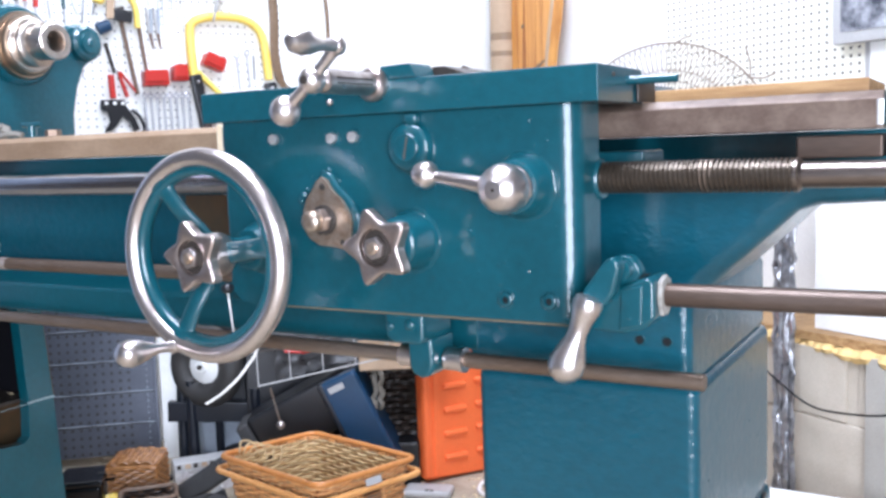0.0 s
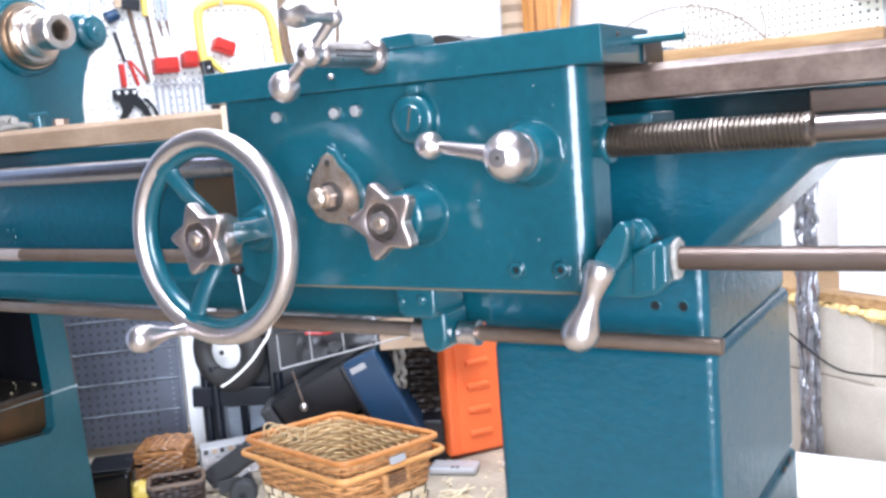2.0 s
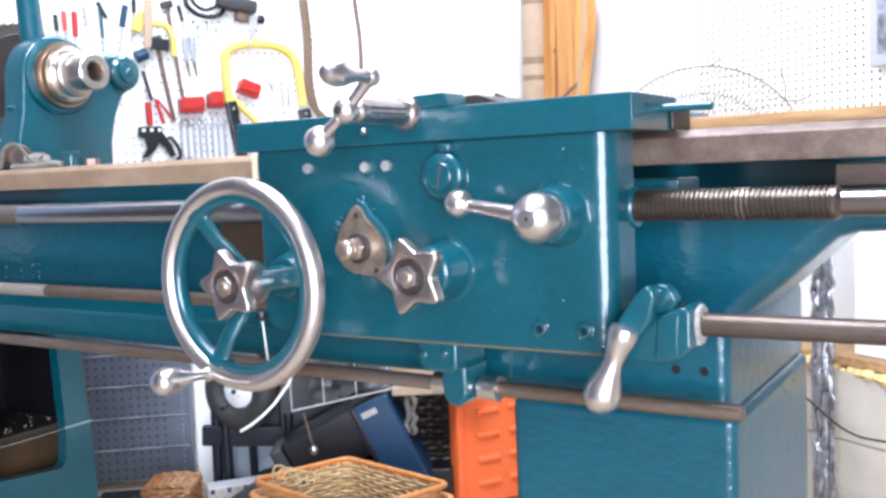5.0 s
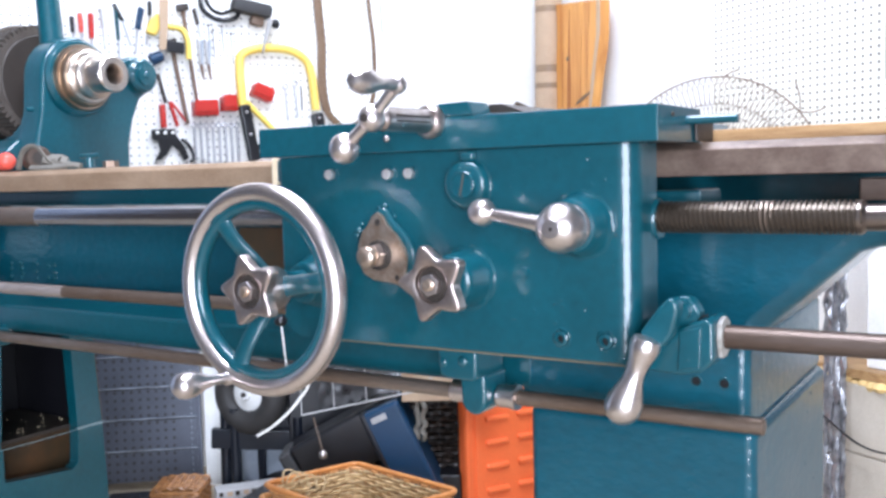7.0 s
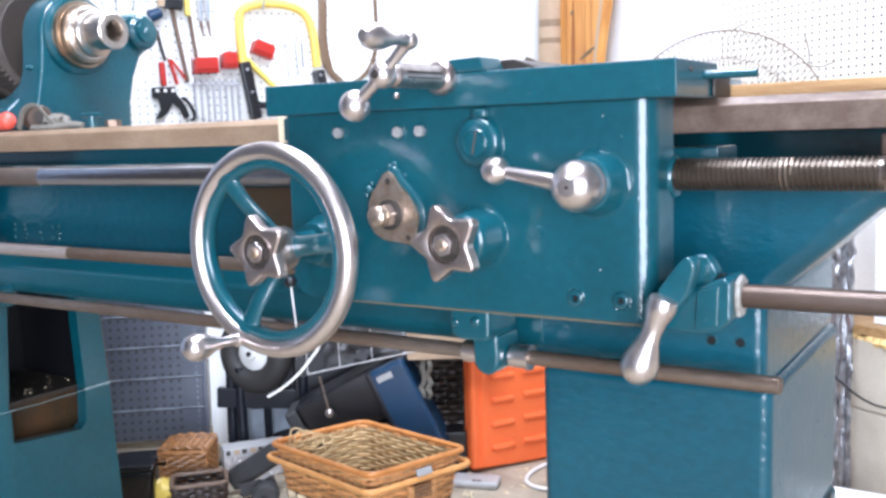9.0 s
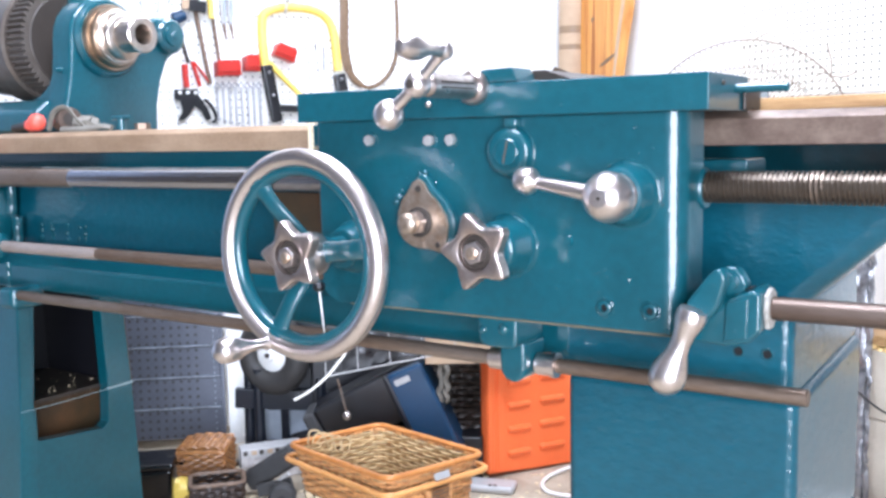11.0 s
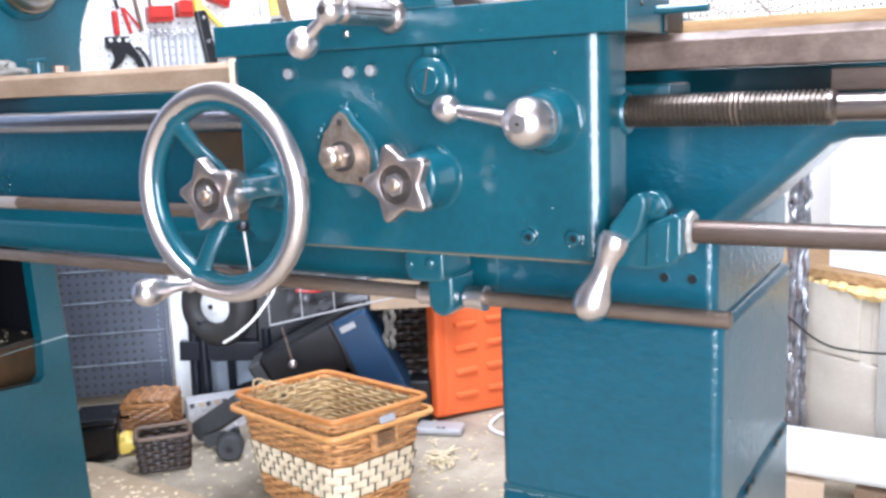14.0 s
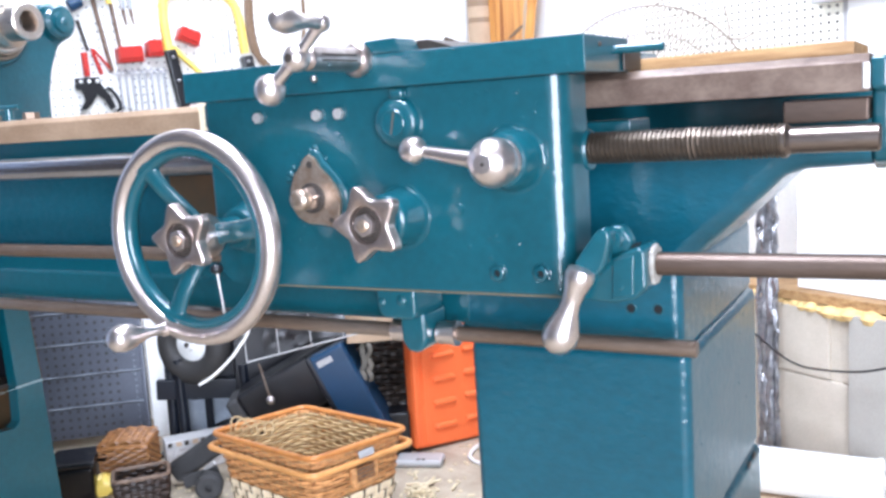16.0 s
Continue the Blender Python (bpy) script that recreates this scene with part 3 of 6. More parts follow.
part("bearing_ring", revolve([(0, 0.0655), (0.010, 0.0655), (0.014, 0.0630), (0.014, 0.0585), (0.024, 0.0580), (0.028, 0.0545), (0.028, 0.046)], (-0.872, SY, SZ), (1, 0, 0), 48), BRONZE, head, "bronze bearing ring")
part("spindle", revolve([(0, 0.0520), (0.010, 0.0520), (0.013, 0.0490), (0.013, 0.0450), (0.026, 0.0440), (0.029, 0.0400), (0.031, 0.0335), (0.066, 0.0325), (0.068, 0.0345), (0.076, 0.0345), (0.0785, 0.0320), (0.0785, 0.0205), (0.074, 0.0185), (0.01, 0.0180), (0.01, 0.0)],
                        (-0.848, SY, SZ), (1, 0, 0), 48, close=False), SPINDLE, head, "polished hollow steel spindle nose")
part("spindle_bore", rod((-0.815, SY, SZ), (-0.8135, SY, SZ), 0.0179), DARK, head, "dark bore of the spindle")
part("oil_plug", revolve([(0, 0.036), (0.012, 0.036), (0.018, 0.030), (0.018, 0.022), (0.023, 0.021), (0.024, 0.008), (0.026, 0.006), (0.026, 0)], (-0.880, 0.452, 1.204), (1, 0, 0), 32), TEAL, head)
for bx, by, bz in ((-0.91, 0.212, 1.125),):
    part("oiler", rod((bx, by + 0.01, bz), (bx, by - 0.012, bz), 0.006, 0.004, 12), TEAL, head)
# gear and cone pulley on the spindle
teeth = 60
gear_pts = []
for k in range(teeth):
    a = 2 * math.pi * k / teeth
    for da, rr in ((0.0, 0.107), (0.25, 0.107), (0.40, 0.116), (0.75, 0.116), (0.9, 0.107)):
        b = a + da * 2 * math.pi / teeth
        gear_pts.append((SY + rr * math.cos(b), SZ + rr * math.sin(b)))
part("bull_gear", prism(gear_pts, "x", -1.040, -0.990), GEAR, head, "toothed iron gear")
part("gear_web", revolve([(0, 0.098), (0.004, 0.094), (0.004, 0.05), (0.02, 0.045), (0.046, 0.04)], (-0.992, SY, SZ), (1, 0, 0), 40), DARK, head, "oily dark gear web")
part("cone_pulley", revolve([(0, 0.118), (0.006, 0.122), (0.012, 0.118), (0.09, 0.116), (0.092, 0.10), (0.18, 0.098), (0.182, 0.08), (0.30, 0.078)], (-1.0415, SY, SZ), (-1, 0, 0), 48), GEAR, head, "stepped grey iron pulley")

# saddle
saddle = part("saddle", box(-0.103, 0.425, -0.012, 0.125, 1.0035, 1.0405, 0.002), TEAL, lathe)
part("bridge", box(-0.06, 0.36, 0.126, 0.47, 1.007, 1.037, 0.003), TEAL, saddle)
part("cross_slide_block", prism([(0.150, 1.041), (0.171, 1.0555), (0.208, 1.0565), (0.214, 1.041)], "y", -0.0105, 0.035, 0.0015), TEAL, saddle)
part("dovetail", prism([(0.206, 1.0412), (0.206, 1.055), (0.222, 1.055), (0.262, 1.0412)], "y", 0.040, 0.44, 0.001), DARK, saddle, "dark oily dovetail slide")
part("slide_edge", prism([(0.02, 1.0412), (0.05, 1.048), (0.15, 1.048), (0.15, 1.0412)], "y", 0.16, 0.44, 0.001), DARK, saddle)
part("toolpost_corner", turned(box(-0.02, 0.02, -0.03, 0.03, 0, 0.03, 0.002), pose(0.115, 0.30, 1.041, 0, 24, 20)), BROWNCARD, saddle, "rusty brown block end")
part("wiper", box(0.4255, 0.4290, 0.1005, 0.160, 1.005, 1.030, 0.002), DARK, saddle, "dark oily felt way wiper")
part("wiper_arm", box(-0.1655, -0.100, 0.0885, 0.1110, 0.972, 1.0030, 0.002), TEAL, saddle)
part("side_rod", rod((0.422, 0.075, 1.0265), (0.479, 0.075, 1.0258), 0.0046, None, 16, 0.001), TEAL, saddle)
part("saddle_screw", revolve([(0, 0.0026), (0.002, 0.0026), (0.003, 0.0014), (0.003, 0)], (0.425, 0.03, 1.031), (1, 0, 0), 12), DARK, saddle)
part("saddle_stud", ball((0.100, -0.0135, 1.0195), 0.0040, 12), STEEL, saddle)
part("tan_edge", box(-0.176, -0.166, 0.088, 0.1115, 0.968, 1.0055, 0.002), CREAM, saddle, "cream felt wiper")

# cross-slide crank
CX, CZ, CY = 0.162, 1.036, -0.124
crank = part("cross_slide_crank", revolve([(0, 0.0135), (0.008, 0.0135), (0.010, 0.0128), (0.082, 0.0128), (0.085, 0.012), (0.090, 0.007)], (CX, -0.024, CZ), (0, -1, 0), 40), STEEL, lathe, "polished steel crank handle")
part("dial_collar", revolve([(0, 0.0185), (0.004, 0.0195), (0.008, 0.0190), (0.012, 0.0155)], (CX, -0.012, CZ), (0, -1, 0), 40), STEEL, crank, "worn steel dial collar")
for deg in (10, 75, 100):
    part("slot", turned(box(-0.0010, 0.0010, -0.098, -0.034, 0.0120, 0.0131, 0.0), Matrix.Translation((CX, 0, CZ)) @ pose(0, 0, 0, 0, deg, 0)), DARK, crank)
cl, ch, ct = Vector((CX - 0.037, CY, CZ - 0.0295)), Vector((CX, CY, CZ)), Vector((CX + 0.033, CY, CZ + 0.0315))
part("crank_hub", ball(ch, 0.0142, 28), BRIGHT, crank)
part("crank_arm", revolve([(0, 0.0080), (0.02, 0.0062), (0.045, 0.0078)], ch, cl - ch, 20), BRIGHT, crank)
part("crank_arm", revolve([(0, 0.0080), (0.02, 0.0058), (0.045, 0.0068)], ch, ct - ch, 20), BRIGHT, crank)
part("counter_ball", ball(cl, 0.0162, 28), BRIGHT, crank)
part("crank_end", ball(ct, 0.0098, 24), BRIGHT, crank)
part("crank_screw", revolve([(0, 0.0045), (0.0015, 0.0045), (0.002, 0.002), (0.002, 0)], ch + Vector((0, -0.0134, 0)), (0, -1, 0), 16), DARK, crank)
part("crank_knob", revolve([(0, 0.0078), (0.010, 0.0066), (0.024, 0.0062), (0.034, 0.0082), (0.046, 0.0118), (0.056, 0.0128), (0.066, 0.0110), (0.071, 0.0078), (0.074, 0.006), (0.076, 0)],
                           ct, (0, -1, -0.01), 28), BRIGHT, crank)

# apron
bm = box(-0.083, 0.397, 0.0, 0.062, 0.775, 1.003, 0)


def edges_at(bm, test):
    return [e for e in bm.edges if all(test(v.co) for v in e.verts)]


bmesh.ops.bevel(bm, geom=edges_at(bm, lambda c: c.x < -0.08 and c.z < 0.78), offset=0.034, segments=8, affect='EDGES', profile=0.5)
bmesh.ops.bevel(bm, geom=edges_at(bm, lambda c: c.y < 0.001 and c.x > 0.39), offset=0.0215, segments=12, affect='EDGES', profile=0.5)
bmesh.ops.bevel(bm, geom=edges_at(bm, lambda c: c.y < 0.001 and c.x < -0.08 and c.z > 0.80), offset=0.006, segments=5, affect='EDGES', profile=0.5)
bmesh.ops.bevel(bm, geom=[e for e in edges_at(bm, lambda c: c.z < 0.7751 and c.y < 0.03) if e.calc_face_angle(0) > 0.5], offset=0.003, segments=3, affect='EDGES', profile=0.5)
apron = part("apron", bm, TEAL, lathe)
part("apron_back", box(-0.06, 0.385, 0.0625, 0.085, 0.785, 1.003, 0.003), TEAL, apron)
part("apron_gasket", box(-0.04, 0.392, 0.006, 0.036, 0.7722, 0.7748, 0.0005), GASKET, apron, "unpainted tan bottom edge")


def hex_bolt(x, z, y, r, h, mat, turn=0.0, nm="bolt"):
    pts = [(x + r * math.cos(turn + k * math.pi / 3), z + r * math.sin(turn + k * math.pi / 3)) for k in range(6)]
    b = part(nm, prism(pts, "y", y - h, y, 0.0008), mat, apron, "bare steel bolt head")
    return b


for bx, bz, tt in ((0.005, 0.980, 0.2), (0.0925, 0.9785, 0.5), (0.123, 0.979, 0.1)):
    hex_bolt(bx, bz, -0.0002, 0.0069, 0.007, NUT, tt)
hex_bolt(-0.0905, 0.966, 0.03, 0.006, 0.012, BRIGHT, 0.3)
# large slotted plug
plug = part("plug", revolve([(0, 0.0295), (0.002, 0.0280), (0.007, 0.0272), (0.010, 0.0258), (0.0125, 0.0225), (0.0125, 0.0160), (0.0145, 0.0152), (0.0150, 0.013), (0.0150, 0)], (0.2010, 0.0005, 0.9645), (0, -1, 0), 44), TEAL, apron)
part("plug_slot", turned(box(-0.0009, 0.0009, -0.0010, 0.0004, -0.0125, 0.0125, 0), pose(0.2010, -0.0146, 0.9645, 0, 12, 0)), GEAR, plug)
part("plug_ring", sweep(ring_points((0.2010, -0.0144, 0.9645), 0.0140, (0, 1, 0), 36), 0.0011, 6, True), TEAL, plug)
oil_boss = bevelled(box(0.196, 0.2135, -0.011, 0.001, 0.990, 1.0025, 0), 0.004, 3)
part("oil_boss", oil_boss, TEAL, apron)
# cover plate on its pad
pear = [(0.0745, 0.930), (0.0820, 0.9345), (0.0895, 0.9300), (0.096, 0.9195), (0.110, 0.9065), (0.1195, 0.893), (0.1225, 0.880), (0.1205, 0.866), (0.1190, 0.855), (0.1125, 0.8485), (0.098, 0.8515), (0.074, 0.8535), (0.0605, 0.8605), (0.0525, 0.872), (0.0525, 0.894), (0.0590, 0.9105), (0.0665, 0.918)]
part("plate_pad", prism([(0.091 + (x - 0.0875) * 1.13, 0.8935 + (z - 0.892) * 1.13) for x, z in pear], "y", -0.0085, 0.001, 0.004, 3), TEAL, apron)
plate = part("cover_plate", prism(pear, "y", -0.0135, -0.0087, 0.0012), PLATE, apron, "bare bronze-grey cover plate")
for hx, hz, r in ((0.0825, 0.9225, 0.0044), (0.1085, 0.8575, 0.0036)):
    part("plate_hole", revolve([(0, r), (0.0006, r * 0.9), (0.0006, 0)], (hx, -0.0134, hz), (0, -1, 0), 14), DARK, plate)
part("stud_washer", revolve([(0, 0.0180), (0.002, 0.0180), (0.003, 0.0150), (0.003, 0)], (0.0835, -0.0134, 0.8835), (0, -1, 0), 28), DARK, plate, "dark greasy washer")
stud = [(0.0835 + 0.0145 * math.cos(0.2 + k * math.pi / 3), 0.8835 + 0.0145 * math.sin(0.2 + k * math.pi / 3)) for k in range(6)]
part("stud_nut", prism(stud, "y", -0.0310, -0.0165, 0.0012), STEEL, plate, "bare steel hexagon nut")
part("stud_cap", revolve([(0, 0.0112), (0.002, 0.0128), (0.009, 0.0128), (0.012, 0.0105), (0.0135, 0.0055), (0.0138, 0)], (0.0835, -0.0310, 0.8835), (0, -1, 0), 28), PLATE, plate, "rounded bronze-grey stud cap")
random.seed(19)
for bx, bz, br in ((0.0870, 0.9415, 0.0040), (0.0790, 0.9395, 0.0028), (0.1010, 0.9290, 0.0026), (0.0480, 0.9120, 0.0052), (0.0440, 0.9055, 0.0042), (0.0525, 0.9190, 0.0030), (0.1200, 0.9030, 0.0022)):
    part("paint_blob", ball((bx, -0.004, bz), br, 12, 0.8, (0, 1, 0)), TEAL, apron)
# small screws
for sx, sz, r in ((0.3125, 0.7985, 0.0082), (0.3632, 0.7990, 0.0082)):
    part("socket_screw", revolve([(0, r), (0.0035, r), (0.0045, r * 0.85), (0.0045, r * 0.5), (0.0015, r * 0.45), (0.0015, 0)], (sx, 0.0002, sz), (0, -1, 0), 20, close=False), TEAL, apron)
    part("screw_socket", revolve([(0, r * 0.46), (0.0004, 0)], (sx, -0.0017, sz), (0, -1, 0), 6, close=False), VOID, apron)
part("grub_screw", revolve([(0, 0.006), (0.002, 0.005), (0.0022, 0)], (0.270, 0.0002, 0.8680), (0, -1, 0), 10), TEAL, apron)
part("grub_screw", revolve([(0, 0.004), (0.0015, 0.003), (0.0016, 0)], (0.383, 0.0002, 0.779), (0, -1, 0), 10), TEAL, apron)
for px, pz in ((0.345, 0.988), (0.376, 0.91), (0.34, 0.83)):
    part("paint_nib", ball((px, -0.0002, pz), 0.0010, 8, 0.5, (0, 1, 0)), BRIGHT if px < 0.35 else DARK, apron)


def paint_bead(x, z, r, parent, thick=0.0016, y=0.0002):
    """Lumpy paint gathered round the foot of a boss."""
    pts, rr = [], []
    for k in range(40):
        a = 2 * math.pi * k / 40
        q = r + random.uniform(-0.0008, 0.0012)
        pts.append((x + q * math.cos(a), y, z + q * math.sin(a)))
        rr.append(thick * random.uniform(0.7, 1.25))
    part("paint_bead", sweep(pts, rr, 8, True), TEAL, parent)


random.seed(37)


def paint_nibs(parent, count, spots):
    """Small runs and specks in the brushed enamel."""
    bm = bm_new()
    for k in range(count):
        x, y, z, way = spots()
        join(bm, ball((x, y, z), random.choice((0.0007, 0.0009, 0.0012, 0.0018)), 6, 0.7, way))
    o = part("paint_specks", bm, TEAL, parent)
    o["kind"] = "stuff"


paint_nibs(apron, 46, lambda: (random.uniform(-0.07, 0.38), 0.0, random.uniform(0.78, 0.995), (0, 1, 0)))
paint_nibs(ped, 14, lambda: (random.uniform(0.225, 0.475), 0.1102, random.uniform(0.46, 0.685), (0, 1, 0)))
paint_nibs(ped, 14, lambda: (0.4873, random.uniform(0.13, 0.49), random.uniform(0.46, 0.685), (1, 0, 0)))
paint_nibs(bed, 25, lambda: (random.uniform(0.40, 0.62), 0.1402, random.uniform(0.90, 0.922), (0, 1, 0)))
paint_nibs(bed, 60, lambda: (random.uniform(-0.95, -0.12), 0.1852, random.uniform(0.795, 0.90), (0, 1, 0)))
paint_nibs(leg, 40, lambda: (XL, random.uniform(0.135, 0.35), random.uniform(0.05, 0.38), (1, 0, 0)))
random.seed(31)
paint_bead(0.2010, 0.9645, 0.0292, apron)
paint_bead(0.1965, 0.860, 0.0355, apron, 0.0018)
paint_bead(0.3365, 0.920, 0.0355, apron, 0.0018)
paint_bead(AX, AZ, 0.0312, apron, 0.0018)
for bx, bz in ((0.005, 0.980), (0.0925, 0.9785), (0.123, 0.979)):
    paint_bead(bx, bz, 0.0082, apron, 0.0013, -0.0003)
for sx in (0.3125, 0.3632):
    paint_bead(sx, 0.7988, 0.0096, apron, 0.0013, -0.0003)


def star(c, y_back, y_front, parent, rot):
    """A five-pointed hand knob with hollow flanks and a round sunk face."""
    outer, inner, n = 0.0432, 0.0282, 100
    edge = []
    for k in range(n):
        a = 2 * math.pi * k / n
        ph = (math.degrees(a) - rot) % 72
        d = min(ph, 72 - ph) / 36.0
        r = min(outer - 0.011 * d, inner + (0.0455 - inner) * (1 - d) ** 1.75)
        edge.append(Vector((c[0] + r * math.cos(a), c[1] + r * math.sin(a))))
    ways = []
    for k in range(n):
        d = (edge[(k + 1) % n] - edge[k - 1]).normalized()
        ways.append(Vector((-d.y, d.x)))
    rounds = [Vector((math.cos(2 * math.pi * k / n), math.sin(2 * math.pi * k / n))) for k in range(n)]
    mid = Vector(c)
    bm = bm_new()
    loops = []
    for y, inset in ((y_back, 0.0016), (y_back - 0.0012, 0.0), (y_front + 0.0030, 0.0), (y_front + 0.0014, 0.0005), (y_front + 0.0004, 0.0014), (y_front, 0.0026)):
        loops.append([bm.verts.new((p.x, y, p.y)) for p in (e + w * inset for e, w in zip(edge, ways))])
    for y, r in ((y_front, 0.0212), (y_front + 0.0005, 0.0203), (y_front + 0.0065, 0.0198)):
        loops.append([bm.verts.new((p.x, y, p.y)) for p in (mid + w * r for w in rounds)])
    for lo, hi in zip(loops, loops[1:]):
        for k in range(n):
            bm.faces.new((lo[k], lo[(k + 1) % n], hi[(k + 1) % n], hi[k]))
    for ring in (loops[0], loops[-1]):
        hub = bm.verts.new((c[0], ring[0].co.y, c[1]))
        for k in range(n):
            bm.faces.new((ring[k], ring[(k + 1) % n], hub))
    bmesh.ops.recalc_face_normals(bm, faces=bm.faces)
    knob = part("star_knob", bm, CAST, parent, "bare cast star knob")
    part("knob_recess", revolve([(0, 0.0196), (0.0006, 0.0190), (0.0006, 0)], (c[0], y_front + 0.0064, c[1]), (0, -1, 0), 32), DARK, knob, "dark disc on the floor of the recess")
    pts = [(c[0] + 0.0128 * math.cos(0.3 + k * math.pi / 3), c[1] + 0.0128 * math.sin(0.3 + k * math.pi / 3)) for k in range(6)]
    part("knob_nut", prism(pts, "y", y_front - 0.0040, y_front + 0.0056, 0.0016), BRIGHT, knob)
    part("stud_end", revolve([(0, 0.0068), (0.0022, 0.0066), (0.0034, 0.0050), (0.0034, 0.0022), (0.0024, 0)], (c[0], y_front - 0.0040, c[1]), (0, -1, 0), 20), PLATE, knob, "worn stud end")


# feed knob with star
FX, FZ = 0.1965, 0.860
part("feed_knob_boss", revolve([(0, 0.0365), (0.003, 0.0335), (0.008, 0.0318), (0.036, 0.0290), (0.041, 0.0272), (0.0435, 0.0230), (0.0440, 0.014)], (FX, 0.0005, FZ), (0, -1, 0), 44), TEAL, apron)
knob = part("feed_knob", revolve([(0, 0.0155), (0.004, 0.0165), (0.012, 0.0155), (0.020, 0.0185)], (FX, -0.0430, FZ), (0, -1, 0), 32), STEEL, lathe, "bare steel star-shaped feed knob")
star((FX, FZ), -0.0610, -0.0765, knob, 35)

# half-nut lever
LX, LZ, LY = 0.3365, 0.920, -0.0475
lever = part("lever", revolve([(0, 0.0365), (0.003, 0.0335), (0.008, 0.0315), (0.022, 0.0290), (0.026, 0.0265), (0.028, 0.020)], (LX, 0.0005, LZ), (0, -1, 0), 44), TEAL, lathe, "half-nut lever with a polished steel ball")
part("lever_collar", revolve([(0, 0.0215), (0.003, 0.0235), (0.006, 0.0228)], (LX, -0.0265, LZ), (0, -1, 0), 40), BRIGHT, lever)
prof = [(-0.0185, 0.0175)] + [(0.0258 * math.sin(radians(d)), 0.0258 * math.cos(radians(d))) for d in range(-40, 66, 8)] + [(0.0246, 0.0100), (0.0250, 0.0092), (0.0250, 0)]
part("lever_ball", revolve(prof, (LX, LY, LZ), (0, -1, 0), 44), BRIGHT, lever)
part("ball_center", revolve([(0, 0.0020), (0.0003, 0.0018), (0.0003, 0)], (LX, LY - 0.0250, LZ), (0, -1, 0), 12), DARK, lever)
lb, lc = Vector((0.2435, LY + 0.002, 0.9355)), Vector((LX, LY, LZ))
span = (lb - lc).length
part("lever_arm", revolve([(0.022, 0.0098), (0.028, 0.0088), (span - 0.016, 0.0068), (span - 0.0125, 0.0058)], lc, lb - lc, 24), BRIGHT, lever)
part("lever_knob", revolve([(-0.0155, 0.0056), (-0.0130, 0.0075), (-0.0100, 0.0118), (-0.0060, 0.0143), (-0.0015, 0.0148), (0.0025, 0.0138), (0.0055, 0.0132), (0.0095, 0.0112), (0.0125, 0.0075), (0.0138, 0.0035), (0.0140, 0)], lb, lb - lc, 28), BRIGHT, lever)

# carriage handwheel
wheel = part("handwheel", revolve([(0, 0.0340), (0.004, 0.0300), (0.020, 0.0275), (0.026, 0.0245), (0.028, 0.019)], (AX, 0.0005, AZ), (0, -1, 0), 40), TEAL, lathe, "teal spoked handwheel with a bright steel rim")
part("hub", revolve([(0, 0.0170), (0.022, 0.0170), (0.034, 0.0195), (0.046, 0.0245), (0.058, 0.0255), (0.064, 0.0225)], (AX, -0.026, AZ), (0, -1, 0), 40), TEAL, wheel)
WY = -0.100
wc = Vector((AX, WY, AZ))
bm = bm_new()
N, M = 96, 20
rows = []
for i in range(N):
    a = 2 * math.pi * i / N
    row = []
    for k in range(M):
        b = 2 * math.pi * k / M
        rr, yy = 0.1145 + 0.0112 * math.cos(b), 0.0120 * math.sin(b)
        row.append(bm.verts.new((wc.x + rr * math.cos(a), wc.y + yy, wc.z + rr * math.sin(a))))
    rows.append(row)
for i in range(N):
    for k in range(M):
        bm.faces.new((rows[i][k], rows[(i + 1) % N][k], rows[(i + 1) % N][(k + 1) % M], rows[i][(k + 1) % M]))
bmesh.ops.recalc_face_normals(bm, faces=bm.faces)
part("rim", bm, BRIGHT, wheel, "bright steel rim")
part("rim_inner", sweep(ring_points(wc + Vector((0, 0.0025, 0)), 0.1010, (0, 1, 0), 64), 0.0072, 12, True, 1.35, (0, 1, 0)), TEAL, wheel)
for deg in (127, 246, 8):
    a = radians(deg)
    d = Vector((math.cos(a), 0, math.sin(a)))
    pts = smooth_path([wc + d * 0.012 + Vector((0, 0.020, 0)), wc + d * 0.036 + Vector((0, 0.016, 0)), wc + d * 0.068 + Vector((0, 0.006, 0)), wc + d * 0.088 + Vector((0, 0.003, 0)), wc + d * 0.106 + Vector((0, 0.002, 0))], 6)
    n = len(pts) - 1
    wide = [0.0135 - 0.0025 * math.sin(math.pi * i / n) + 0.007 * (max(0.0, i / n - 0.75) / 0.25) ** 2 for i in range(n + 1)]
    part("spoke", sweep(pts, wide, 16, False, 0.52, (0, 1, 0)), TEAL, wheel)
part("wheel_neck", revolve([(0, 0.0235), (0.004, 0.0262), (0.020, 0.0262), (0.029, 0.0225), (0.034, 0.0180), (0.040, 0.0200)], (AX, -0.0710, AZ), (0, -1, 0), 36), STEEL, wheel, "bare steel neck")
star((AX, AZ + 0.001), -0.1075, -0.1225, wheel, 33)
hp = Vector((AX - 0.052, WY - 0.004, AZ - 0.1075))
part("wheel_handle", revolve([(0, 0.0085), (0.006, 0.0095), (0.010, 0.0065), (0.028, 0.0062), (0.042, 0.0095), (0.056, 0.0145), (0.067, 0.0160), (0.076, 0.0140), (0.081, 0.0095), (0.083, 0)], hp, (-0.04, -1, 0.05), 28), BRIGHT, wheel, "bright steel handwheel handle")

# lead screw: a cut thread with plain ends
SCY, SCZ = 0.062, 0.925


